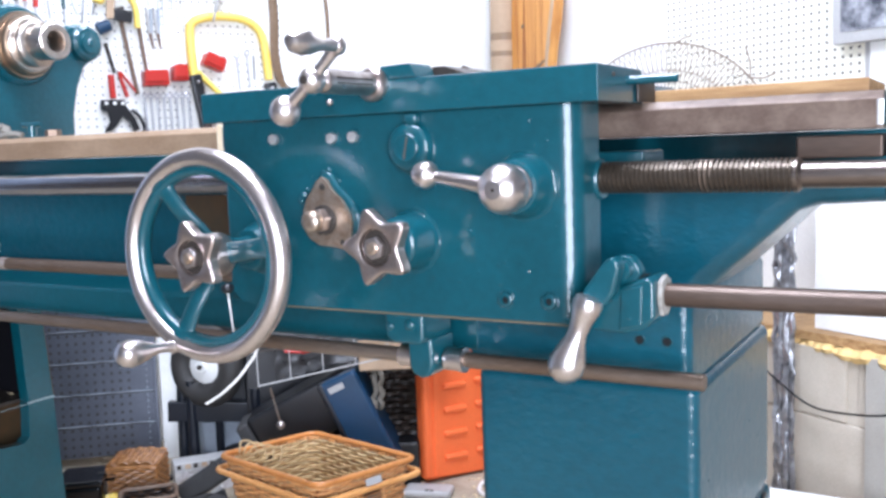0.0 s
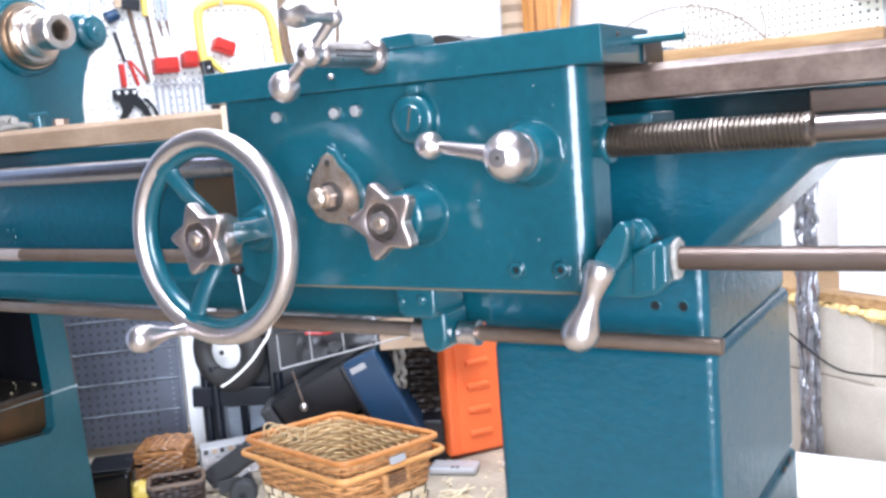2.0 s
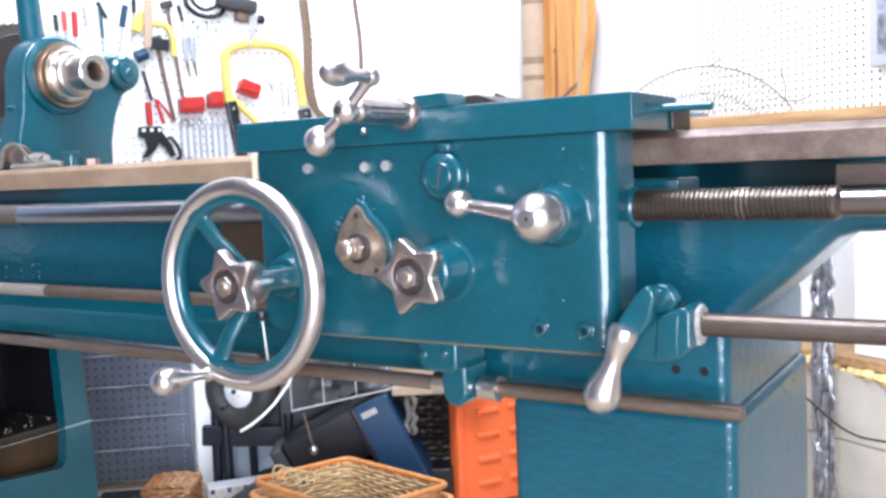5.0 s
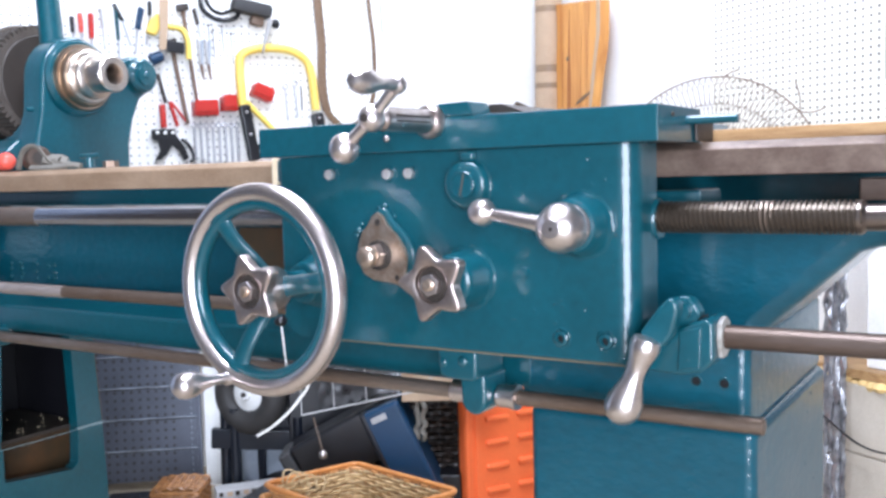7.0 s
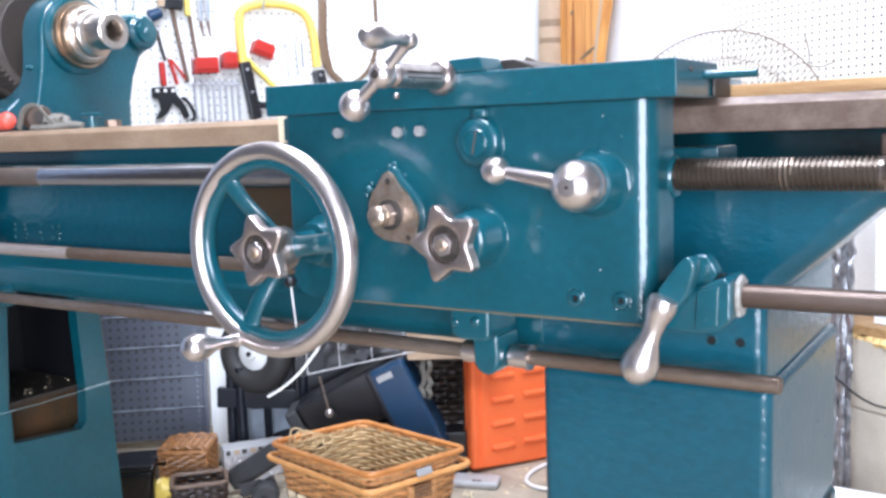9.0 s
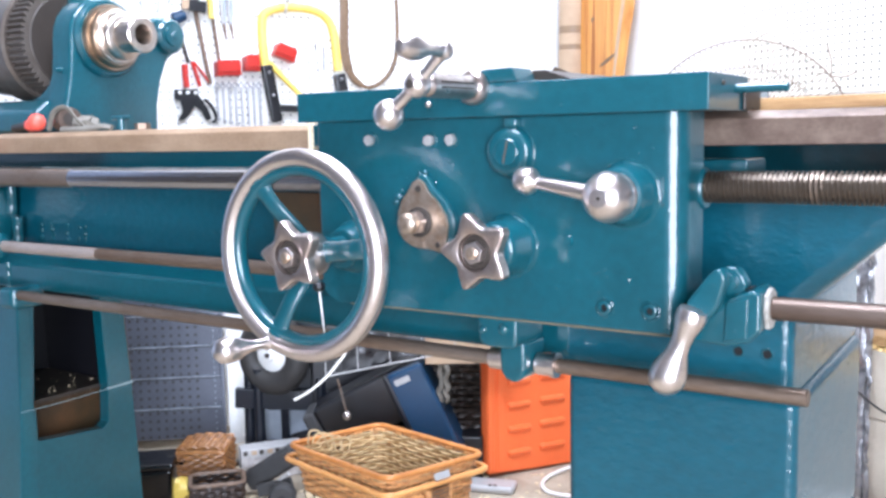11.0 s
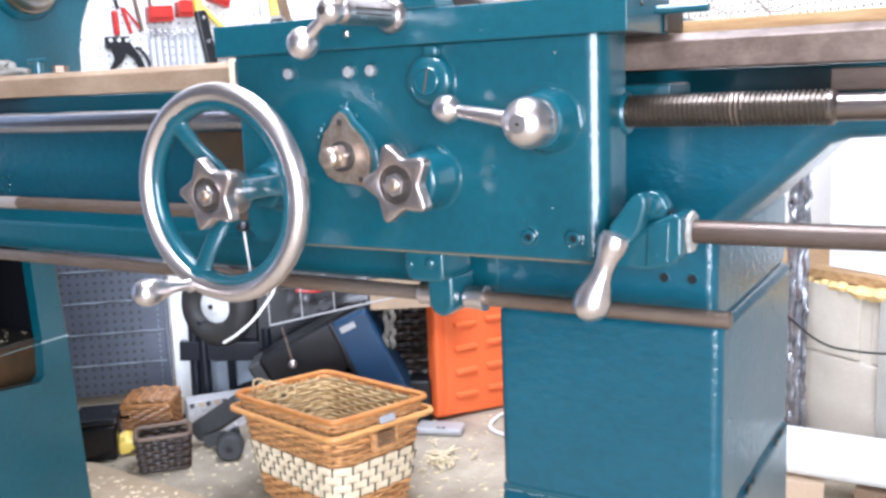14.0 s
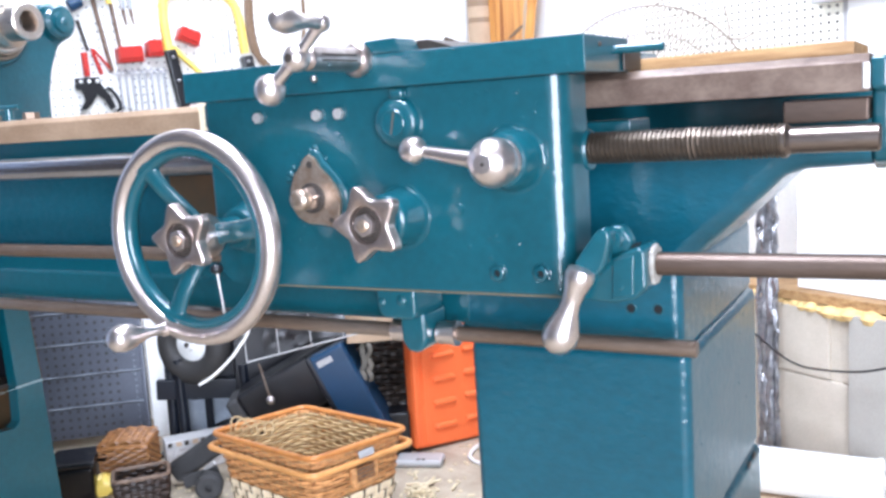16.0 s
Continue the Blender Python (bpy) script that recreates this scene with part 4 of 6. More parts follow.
def thread(x0, x1, r, pitch, depth, seg=20):
    bm = bm_new()
    turns = (x1 - x0) / pitch
    cross = ((0.0, -depth), (0.22, 0.0), (0.5, 0.0), (0.72, -depth))
    total = int(turns * seg)
    strips = []
    for f, dr in cross:
        strips.append([bm.verts.new((x0 + (i / seg + f) * pitch, SCY + (r + dr) * math.cos(2 * math.pi * i / seg), SCZ + (r + dr) * math.sin(2 * math.pi * i / seg))) for i in range(total + 1)])
    for a, b in zip(strips, strips[1:]):
        for i in range(total):
            bm.faces.new((a[i], a[i + 1], b[i + 1], b[i]))
    for i in range(total - seg):
        bm.faces.new((strips[3][i], strips[3][i + 1], strips[0][i + 1 + seg], strips[0][i + seg]))
    bmesh.ops.recalc_face_normals(bm, faces=bm.faces)
    return bm


screw = part("lead_screw", rod((-1.5, SCY, SCZ), (-0.262, SCY, SCZ), 0.0160, None, 28), DULL, lathe, "long steel lead screw with a coarse thread")
part("screw_thread", thread(0.36, 0.598, 0.0170, 0.0050, 0.0026), THREAD, screw, "brown steel coarse thread")
part("screw_thread", thread(-0.26, -0.03, 0.0164, 0.0050, 0.0018), POLISH, screw, "polished worn thread")
part("screw_core", rod((-0.265, SCY, SCZ), (0.599, SCY, SCZ), 0.0144, None, 20), THREAD, screw)
part("screw_end", revolve([(0, 0.0165), (0.004, 0.0165), (0.008, 0.0128), (0.0850, 0.0128), (0.0866, 0.0112), (0.0866, 0)], (0.5955, SCY, SCZ), (1, 0, 0), 28), TURNED, screw, "turned steel end of the lead screw")
part("screw_mark", thread(0.5035, 0.5160, 0.01705, 0.0050, 0.0026), DULL, screw, "polished turns of the thread")
part("screw_collar", revolve([(0, 0.0225), (0.0025, 0.0220), (0.004, 0.0205), (0.004, 0.0175)], (0.3965, SCY + 0.004, SCZ - 0.002), (1, 0, 0), 36), TEAL, screw)
part("screw_polish", rod((-0.675, SCY, SCZ), (-0.264, SCY, SCZ), 0.01635, None, 28), POLISH, screw, "polished length of the lead screw")

feed = part("feed_rod", rod((-0.93, 0.052, 0.801), (0.05, 0.052, 0.801), 0.0098, None, 20), DULL, lathe, "brown steel feed rod")
part("worn_length", rod((-0.93, 0.052, 0.801), (-0.610, 0.052, 0.801), 0.0101, None, 20), BARE, feed, "bright worn length of the rod")
part("rod_bearing", revolve([(-0.13, 0.0235), (0.012, 0.0235), (0.017, 0.019), (0.018, 0.0145), (0.024, 0.0135), (0.024, 0.009)], (-0.903, 0.052, 0.801), (1, 0, 0), 24), TEAL, feed)
part("feed_box", box(-1.5, -1.03, 0.045, 0.184, 0.795, 0.90, 0.012, 3), TEAL, feed)

ctrl = part("control_rod", rod((-1.4, 0.060, 0.7115), (0.509, 0.060, 0.7115), 0.0092, None, 20, 0.0012), DULL, lathe, "brown steel control rod")
part("collar", revolve([(0, 0.009), (0.001, 0.0135), (0.024, 0.0135), (0.026, 0.010)], (0.1365, 0.060, 0.7115), (1, 0, 0), 24), BRIGHT, ctrl)
part("collar", revolve([(0, 0.010), (0.002, 0.0135), (0.020, 0.0135), (0.021, 0.0150), (0.027, 0.0150), (0.028, 0.010)], (0.1995, 0.060, 0.7115), (1, 0, 0), 24), BRIGHT, ctrl)
part("rod_bracket", box(-0.905, -0.855, 0.045, 0.112, 0.685, 0.725, 0.010, 3), TEAL, ctrl)
br = part("clutch_bracket", prism([(0.146, 0.7735), (0.199, 0.7735), (0.199, 0.744), (0.194, 0.737), (0.156, 0.737), (0.148, 0.744)], "y", 0.010, 0.078, 0.006, 3), TEAL, lathe)
part("bracket_lug", prism([(0.163, 0.742), (0.198, 0.742), (0.199, 0.706), (0.193, 0.696), (0.184, 0.691), (0.173, 0.694), (0.165, 0.703)], "y", 0.030, 0.084, 0.006, 3), TEAL, br)
part("bracket_web", prism([(0.078, 0.7735), (0.078, 0.735), (0.110, 0.7735)], "x", 0.160, 0.188, 0.003), TEAL, br)
part("bracket_screw", ball((0.154, 0.0105, 0.757), 0.0058, 14, 0.6, (0, 1, 0)), TEAL, br)
part("bracket_screw", ball((0.182, 0.0105, 0.760), 0.0072, 14, 0.7, (0, 1, 0)), TEAL, br)

# start lever on the right of the apron, with its shaft
shaft = part("shift_shaft", rod((0.478, 0.030, 0.807), (0.80, 0.030, 0.809), 0.0118, None, 24), BROWNED, lathe, "brown steel shifter shaft")
random.seed(29)
worn = [(0.030 + q * math.cos(a), 0.807 + q * 1.12 * math.sin(a)) for a, q in [(2 * math.pi * k / 18, 0.0185 + random.uniform(-0.0022, 0.0022)) for k in range(18)]]
part("shaft_collar", prism(worn, "x", 0.4737, 0.4790, 0.0015), PALE, shaft, "worn pale collar")
part("shaft_end", revolve([(0, 0.017), (0.05, 0.017)], (0.712, 0.030, 0.8085), (1, 0, 0), 24), BROWNED, shaft)
part("bracket", prism([(0.404, 0.771), (0.440, 0.769), (0.462, 0.774), (0.4735, 0.786), (0.4735, 0.824), (0.466, 0.828), (0.450, 0.822), (0.437, 0.817), (0.404, 0.817)], "y", 0.004, 0.060, 0.004, 3), TEAL, shaft)
part("bracket_cheek", prism([(0.438, 0.774), (0.461, 0.779), (0.4625, 0.820), (0.440, 0.815)], "y", 0.0015, 0.0055, 0.0018, 3), TEAL, shaft)
part("bracket_lug", prism([(0.430, 0.814), (0.452, 0.818), (0.4590, 0.831), (0.4535, 0.841), (0.4480, 0.848), (0.436, 0.849), (0.424, 0.838)], "y", 0.012, 0.030, 0.004, 3), TEAL, shaft)
part("oil_slot", prism([(0.444, 0.8235), (0.462, 0.8275), (0.462, 0.8290), (0.444, 0.8250)], "y", 0.014, 0.030, 0.0), VOID, shaft, "dark slot")
arm = [(0.405, 0.803), (0.4085, 0.817), (0.4290, 0.8440), (0.4375, 0.8515), (0.4450, 0.8475), (0.4465, 0.838), (0.4400, 0.814), (0.4300, 0.800), (0.416, 0.796)]
part("shift_arm", prism(arm, "y", -0.021, 0.000, 0.005, 3), TEAL, shaft)
part("arm_pin", rod((0.440, 0.001, 0.834), (0.440, 0.013, 0.834), 0.010, None, 20), TEAL, shaft)
h0, h1 = Vector((0.4165, -0.024, 0.808)), Vector((0.382, -0.030, 0.712))
part("shift_handle", revolve([(-0.003, 0.007), (-0.001, 0.0135), (0.005, 0.0156), (0.012, 0.0148), (0.024, 0.0112), (0.036, 0.0098), (0.046, 0.0112), (0.056, 0.0152), (0.067, 0.0186), (0.077, 0.0186), (0.085, 0.0145), (0.090, 0.008), (0.0915, 0)],
                             h0, h1 - h0, 32), BRIGHT, shaft, "bright steel waisted lever handle")

# string tied to the handwheel shaft
tie = thing("hanging_string", (-0.06, -0.02, 0.75), "thin white string hanging behind the handwheel", "string")
part("strand", sweep(smooth_path([(-0.070, -0.02, 0.795), (-0.068, -0.02, 0.775), (-0.066, -0.02, 0.757), (-0.064, -0.02, 0.738)], 5), 0.0011, 6), WHITEPLASTIC, tie)
part("knot", ball((-0.072, -0.018, 0.796), 0.0085, 12, 0.8), BLACK, tie, "black oily knot")
part("tail", sweep(smooth_path([(-0.022, -0.02, 0.735), (-0.030, -0.02, 0.715), (-0.043, -0.02, 0.700), (-0.060, -0.02, 0.682), (-0.081, -0.02, 0.665), (-0.100, -0.02, 0.652), (-0.120, -0.02, 0.641)], 6), 0.0019, 8, False, 0.6), WHITEPLASTIC, tie)

# boards and odds on the bed
solo("pine_board", turned(box(-0.135, 0.135, -0.09, 0.09, 0, 0.014, 0.0015), pose(0.515, 0.25, 1.0045, 0, -0.2, 0.3)), BOARD, "plain pine board lying on the bed ways", "board")


# ---- under and behind the lathe ----
def wicker_panel(bm, p0, p1, q0, q1, rows, stakes, r, amp, sub=3):
    """Woven strands between the lower edge p0-p1 and the upper edge q0-q1."""
    p0, p1, q0, q1 = map(Vector, (p0, p1, q0, q1))
    nrm = (p1 - p0).cross(q0 - p0).normalized()
    for i in range(rows):
        f = (i + 0.5) / rows
        a, b = p0.lerp(q0, f), p1.lerp(q1, f)
        pts = []
        n = stakes * sub
        for k in range(n + 1):
            s = k / n
            w = math.sin(math.pi * (s * stakes + i)) * amp
            pts.append(a.lerp(b, s) + nrm * w + Vector((0, 0, random.uniform(-0.0006, 0.0006))))
        join(bm, sweep(pts, r, 5))
    return bm


def rect_at(c, turn, lx, ly, z):
    m = Matrix.Translation((c[0], c[1], z)) @ pose(0, 0, 0, 0, 0, turn)
    return [m @ Vector(p) for p in ((-lx / 2, -ly / 2, 0), (lx / 2, -ly / 2, 0), (lx / 2, ly / 2, 0), (-lx / 2, ly / 2, 0))]


def rounded_loop(corners, r=0.03, n=5):
    out = []
    c = [Vector(p) for p in corners]
    for i in range(4):
        p, a, b = c[i], c[i - 1], c[(i + 1) % 4]
        s, e = p + (a - p).normalized() * r, p + (b - p).normalized() * r
        for k in range(n + 1):
            f = k / n
            out.append((1 - f) ** 2 * s + 2 * f * (1 - f) * p + f * f * e)
    dense = []
    for i, p in enumerate(out):
        q = out[(i + 1) % len(out)]
        m = max(1, int((q - p).length / 0.03))
        dense += [p.lerp(q, k / m) for k in range(m)]
    return dense


random.seed(3)
BC, BT = (-0.592, 0.786), -15.4
basket = thing("wicker_basket", (BC[0], BC[1], 0), "rectangular honey wicker basket with a woven cream band, standing empty", "basket")


def basket_at(lx, ly, z):
    """The basket's outline at one height; the rim sags towards the back."""
    return [p + Vector((0, 0, -0.065 * ((p.x - BC[0]) * -0.5 + (p.y - BC[1]) * 0.866) * z / 0.25)) for p in rect_at(BC, BT, lx, ly, z)]


def level(z, grow=0.0):
    f = z / 0.25
    return basket_at(0.322 + 0.068 * f + grow, 0.218 + 0.060 * f + grow, z)


def loop_at(corners, r, n):
    """n points spaced evenly round a rectangle with rounded corners."""
    pts = rounded_loop(corners, r, 8)
    seg = [(pts[(k + 1) % len(pts)] - p).length for k, p in enumerate(pts)]
    total, out, k, run = sum(seg), [], 0, 0.0
    for q in range(n):
        want = total * q / n
        while run + seg[k] < want:
            run += seg[k]
            k += 1
        out.append(pts[k].lerp(pts[(k + 1) % len(pts)], (want - run) / seg[k]))
    return out


def outward(loop, k):
    d = loop[(k + 1) % len(loop)] - loop[k - 1]
    return Vector((d.y, -d.x, 0)).normalized()


def woven_loop(bm, lo, hi, rows, waves, r, amp):
    """Strands wound round between two loops, in and out of the uprights."""
    n = len(lo)
    for i in range(rows):
        f = (i + 0.5) / rows
        ring = [p.lerp(q, f) for p, q in zip(lo, hi)]
        join(bm, sweep([p + outward(ring, k) * (amp * math.sin(2 * math.pi * waves * k / n + math.pi * i)) + Vector((0, 0, random.uniform(-0.0006, 0.0006))) for k, p in enumerate(ring)], r, 5, True, 1.0, (0, 0, 1)))


BN, WAVES = 152, 19
CORNER = 0.055


def band(nm, z0, z1, rows, r, amp, mat, grow=0.0):
    bm = bm_new()
    woven_loop(bm, loop_at(level(z0, grow), CORNER, BN), loop_at(level(z1, grow), CORNER, BN), rows, WAVES, r, amp)
    o = part(nm, bm, mat, basket)
    o["kind"] = "stuff"
    return o


band("lower_weave", 0.006, 0.062, 6, 0.0042, 0.0030, WICKER)
band("upper_weave", 0.144, 0.212, 8, 0.0040, 0.0030, WICKER)
band("collar_weave", 0.222, 0.246, 3, 0.0038, 0.0030, WICKER)
BLOCKS = 26
for r in range(4):
    za, zb = 0.064 + r * 0.0195, 0.0826 + r * 0.0195
    lo, hi = loop_at(level(za, 0.005), CORNER, BLOCKS * 6), loop_at(level(zb, 0.005), CORNER, BLOCKS * 6)
    bm = bm_new()
    grid = []
    for k, (p, q) in enumerate(zip(lo, hi)):
        nrm = outward(lo, k)
        w = nrm * (0.0016 * math.cos(2 * math.pi * (k / 6 + 0.5 * (r % 2))))
        grid.append([bm.verts.new(c + w + nrm * t) for c, t in ((p, 0.0), (p.lerp(q, 0.25), 0.0016), (p.lerp(q, 0.75), 0.0016), (q, 0.0))])
    for k, g in enumerate(grid):
        h = grid[(k + 1) % len(grid)]
        for q in range(3):
            bm.faces.new((g[q], h[q], h[q + 1], g[q + 1]))
    part("cream_strip", bm, CREAM, basket)
    for k in range(3 if r % 2 else 0, BLOCKS * 6, 6):
        nrm = outward(lo, k)
        part("stake", sweep([lo[k] + nrm * 0.0030, hi[k] + nrm * 0.0030], 0.0022, 5), STAKE_FILL, basket)
lo, hi = loop_at(level(0.004, -0.004), CORNER, WAVES * 2), loop_at(level(0.246, -0.004), CORNER, WAVES * 2)
for p, q in zip(lo, hi):
    part("upright", sweep([p, q], 0.0034, 5), REDWICK, basket)
liner = bm_new()
lo, hi = [[liner.verts.new(p) for p in loop_at(level(z, -0.008), 0.030, 48)] for z in (0.008, 0.235)]
for k in range(48):
    liner.faces.new((lo[k], lo[(k + 1) % 48], hi[(k + 1) % 48], hi[k]))
part("inner_skin", liner, REDWICK, basket)
part("base", prism([(p.x, p.y) for p in loop_at(level(0.0), CORNER, 48)], "z", 0.001, 0.008), WICKER, basket)
part("rim", sweep(rounded_loop(basket_at(0.392, 0.280, 0.250), 0.030), 0.0066, 10, True, 1.0, (0, 0, 1)), RIMCANE, basket)
part("outer_rim", sweep(rounded_loop(basket_at(0.411, 0.299, 0.217), 0.030), 0.0072, 10, True, 1.0, (0, 0, 1)), PALECANE, basket)
inner = bm_new()
woven_loop(inner, loop_at(basket_at(0.297, 0.198, 0.02), CORNER, BN), loop_at(basket_at(0.380, 0.268, 0.240), 0.046, BN), 24, WAVES, 0.0043, 0.0030)
o = part("inner_weave", inner, WICKER_TAN, basket)
o["kind"] = "stuff"
for i in (1, 3):
    a, b = basket_at(0.396, 0.284, 0.19)[i], basket_at(0.396, 0.284, 0.19)[(i + 1) % 4]
    mid, d = (a + b) / 2, (b - a).normalized()
    nrm = Vector((0, 0, 1)).cross(d)
    m = Matrix(((d.x, nrm.x, 0, mid.x), (d.y, nrm.y, 0, mid.y), (0, 0, 1, 0.190), (0, 0, 0, 1)))
    part("handle_hole", turned(box(-0.028, 0.028, -0.014 if i == 3 else -0.006, 0.014 if i == 3 else 0.006, -0.013, 0.022, 0.002), m), STAKE_FILL if i == 3 else HANDLE, basket, "hand hole")
    for q in (-0.031, 0.031):
        part("hole_edge", turned(rod((q, 0, -0.017), (q, 0, 0.024), 0.0085, None, 10), m), WICKER, basket)
    part("hole_edge", turned(rod((-0.033, 0, -0.016), (0.033, 0, -0.016), 0.0085, None, 10), m), WICKER, basket)
    if i == 1:
        for q in range(4):
            part("strand", turned(sweep([(-0.027 + 0.009 * e, -0.006 + 0.0022 * math.cos(e * 1.6 + q * 3.1), -0.006 + 0.0085 * q) for e in range(7)], 0.0024, 6), m), REDWICK, basket)
            part("strand", turned(sweep([(-0.027 + 0.009 * e, 0.006 + 0.0022 * math.cos(e * 1.6 + q * 3.1), -0.006 + 0.0085 * q) for e in range(7)], 0.0024, 6), m), REDWICK, basket)
mtag = (basket_at(0.404, 0.284, 0.229)[1] + basket_at(0.404, 0.284, 0.229)[2]) / 2
part("tag", turned(box(-0.0008, 0.0008, -0.022, 0.022, -0.008, 0.008, 0), Matrix.Translation(mtag + Vector((0.006, 0.0, 0.003))) @ pose(0, 0, 0, 0, -20, BT)), GREYPLASTIC, basket, "pale plastic tag")


def small_basket(c, turn, lx, ly, h, mat, label, tilt=0.0, rows=9, lid=False, rim=None):
    t = thing("small_basket", (c[0], c[1], c[2]), label, "basket", "small baskets")
    bm = bm_new()
    lo = rect_at(c, turn, lx * (0.97 if lid else 0.86), ly * (0.97 if lid else 0.86), c[2] + 0.004)
    hi = rect_at(c, turn, lx, ly, c[2] + h)
    for i in range(4):
        j = (i + 1) % 4
        wicker_panel(bm, lo[i], lo[j], hi[i], hi[j], rows, 7, h / rows * 0.48, h / rows * 0.3)
    o = part("weave", bm, mat, t)
    o["kind"] = "stuff"
    # dark filling stands in for the shade inside the basket
    part("body", join(*[prism([(p.x, p.y) for p in rect_at(c, turn, lx * 0.84, ly * 0.84, 0)], "z", c[2] + 0.002, c[2] + h * (0.9 if lid else 0.4))]), STAKE_FILL, t)
    part("rim", sweep(rounded_loop(rect_at(c, turn, lx * 1.02, ly * 1.02, c[2] + h), 0.02), h / rows * 0.55, 8, True, 1.0, (0, 0, 1)), rim or mat, t)
    if lid:
        bm = bm_new()
        a = rect_at(c, turn, lx, ly, c[2] + h)
        for k in range(14):
            f = (k + 0.5) / 14
            p, q = a[0].lerp(a[3], f), a[1].lerp(a[2], f)
            join(bm, sweep([p.lerp(q, s / 20) + Vector((0, 0, 0.004 + 0.006 * math.sin(math.pi * s / 20) + 0.0035 * math.sin(math.pi * (s / 2.5 + k)))) for s in range(21)], 0.0055, 5))
        o = part("lid", bm, mat, t)
        o["kind"] = "stuff"
    return t


for k in range(4):
    a = rect_at(BC, BT, 0.36, 0.24, 0.25)[0]
    part("loose_strand", sweep(smooth_path([a + Vector((0.02 + 0.012 * k, 0.01, 0.0)), a + Vector((0.01 + 0.02 * k, 0.03, 0.022 - 0.004 * k)), a + Vector((0.03 + 0.03 * k, 0.045, 0.018)), a + Vector((0.07 + 0.02 * k, 0.03, -0.01))], 5), 0.0022, 6), WICKER_TAN, basket)
small_basket((-1.106, 0.731, 0.0), 47, 0.136, 0.092, 0.096, DARKWICK, "small dark brown open wicker basket on the floor", rows=9, rim=HANDLE)
small_basket((-1.252, 0.830, 0.0), 33, 0.130, 0.125, 0.135, BROWNWICK, "closed red-brown wicker basket on the floor", lid=True, rows=15)

# orange tool case standing on end
oc = thing("orange_case", (-0.53, 1.40, 0), "upright orange plastic tool case with moulded ribs", "tool case")
om = Matrix.Translation((-0.602, 1.318, 0)) @ pose(0, 0, 0, 0, 0, 58)
front = part("shell", turned(prism([(-0.02, 0.012), (0.33, 0.0), (0.33, 0.40), (0.0, 0.40), (-0.02, 0.385)], "y", 0.0, 0.045, 0.008, 3), om), ORANGE, oc)
part("shell", turned(box(0.004, 0.325, 0.048, 0.095, 0.006, 0.398, 0.008, 3), om), ORANGE, oc)
for z in (0.060, 0.130, 0.200, 0.270, 0.340):
    part("rib", turned(box(0.045, 0.120, -0.010, 0.006, z, z + 0.018, 0.007, 3), om), ORANGE, front)
    part("rib", turned(box(0.150, 0.235, -0.010, 0.006, z + 0.004, z + 0.022, 0.007, 3), om), ORANGE, front)
part("frame_edge", turned(box(-0.018, 0.0, -0.006, 0.006, 0.02, 0.384, 0.005, 3), om), ORANGE, front)
part("band", turned(box(0.012, 0.030, -0.005, 0.006, 0.02, 0.38, 0.003), om), ORANGE, front)

# blue case leaning, black case, hand truck wheel
bc = thing("blue_case", (-0.74, 1.25, 0), "blue plastic case leaning behind the basket", "case")
shell = part("shell", turned(box(-0.055, 0.055, -0.10, 0.10, 0, 0.33, 0.012, 3), pose(-0.70, 1.26, 0.045, 0, -24, 30)), BLUE, bc)
part("lid_edge", turned(box(-0.060, -0.045, -0.102, 0.102, 0.0, 0.332, 0.004), pose(-0.70, 1.26, 0.045, 0, -24, 30)), NAVY, shell)
part("label", turned(box(-0.035, 0.010, -0.101, -0.1005, 0.295, 0.312, 0), pose(-0.70, 1.26, 0.045, 0, -24, 30)), GREYPLASTIC, shell, "pale worn label")
bk = thing("black_case", (-0.92, 1.12, 0), "black plastic case lying askew on the floor", "case")
part("shell", turned(box(-0.17, 0.17, -0.06, 0.06, -0.075, 0.075, 0.014, 3), pose(-0.885, 1.15, 0.235, 0, -27, 33)), BLACK, bk)
part("end_cap", turned(box(-0.205, -0.168, -0.062, 0.062, -0.078, 0.07, 0.010, 3), pose(-0.885, 1.15, 0.235, 0, -27, 33)), RUBBER, bk)
part("base", turned(box(-0.19, 0.25, -0.05, 0.07, 0, 0.13, 0.01), pose(-0.86, 1.20, 0.0, 0, 0, 33)), BLACK, bk)

tr = thing("hand_truck", (-1.23, 1.12, 0), "black hand truck with pneumatic wheels and white hubs", "hand truck")
wcen, waxis = Vector((-1.225, 1.085, 0.345)), Vector((0.10, -0.99, 0.05)).normalized()
tyre = part("tyre", sweep(ring_points(wcen, 0.088, waxis, 36), 0.036, 14, True), TYRE, tr, "grey-black rubber tyre")
part("hub", revolve([(-0.02, 0.054), (0.012, 0.052), (0.018, 0.042), (0.022, 0.020), (0.030, 0.016), (0.030, 0)], wcen, waxis, 28), WHITEPLASTIC, tyre, "white metal wheel hub")
part("axle_end", revolve([(0, 0.008), (0.006, 0.007), (0.006, 0)], wcen + waxis * 0.030, waxis, 10), DARK, tyre)
for a, b in (((-1.315, 1.06, 0.0), (-1.305, 1.06, 0.33)), ((-1.27, 1.06, 0.0), (-1.27, 1.06, 0.30)), ((-1.11, 1.16, 0.06), (-1.11, 1.16, 0.27))):
    part("upright", rod(a, b, 0.016), NAVY, tr)
part("cross_bar", turned(box(-0.12, 0.20, -0.014, 0.014, 0.175, 0.235, 0.004), pose(-1.24, 1.085, 0, 0, 3, 33)), NAVY, tr)
part("back_plate", turned(box(-0.02, 0.17, 0.030, 0.040, 0.16, 0.47, 0.003), pose(-1.24, 1.085, 0, 0, 0, 33)), NAVY, tr)
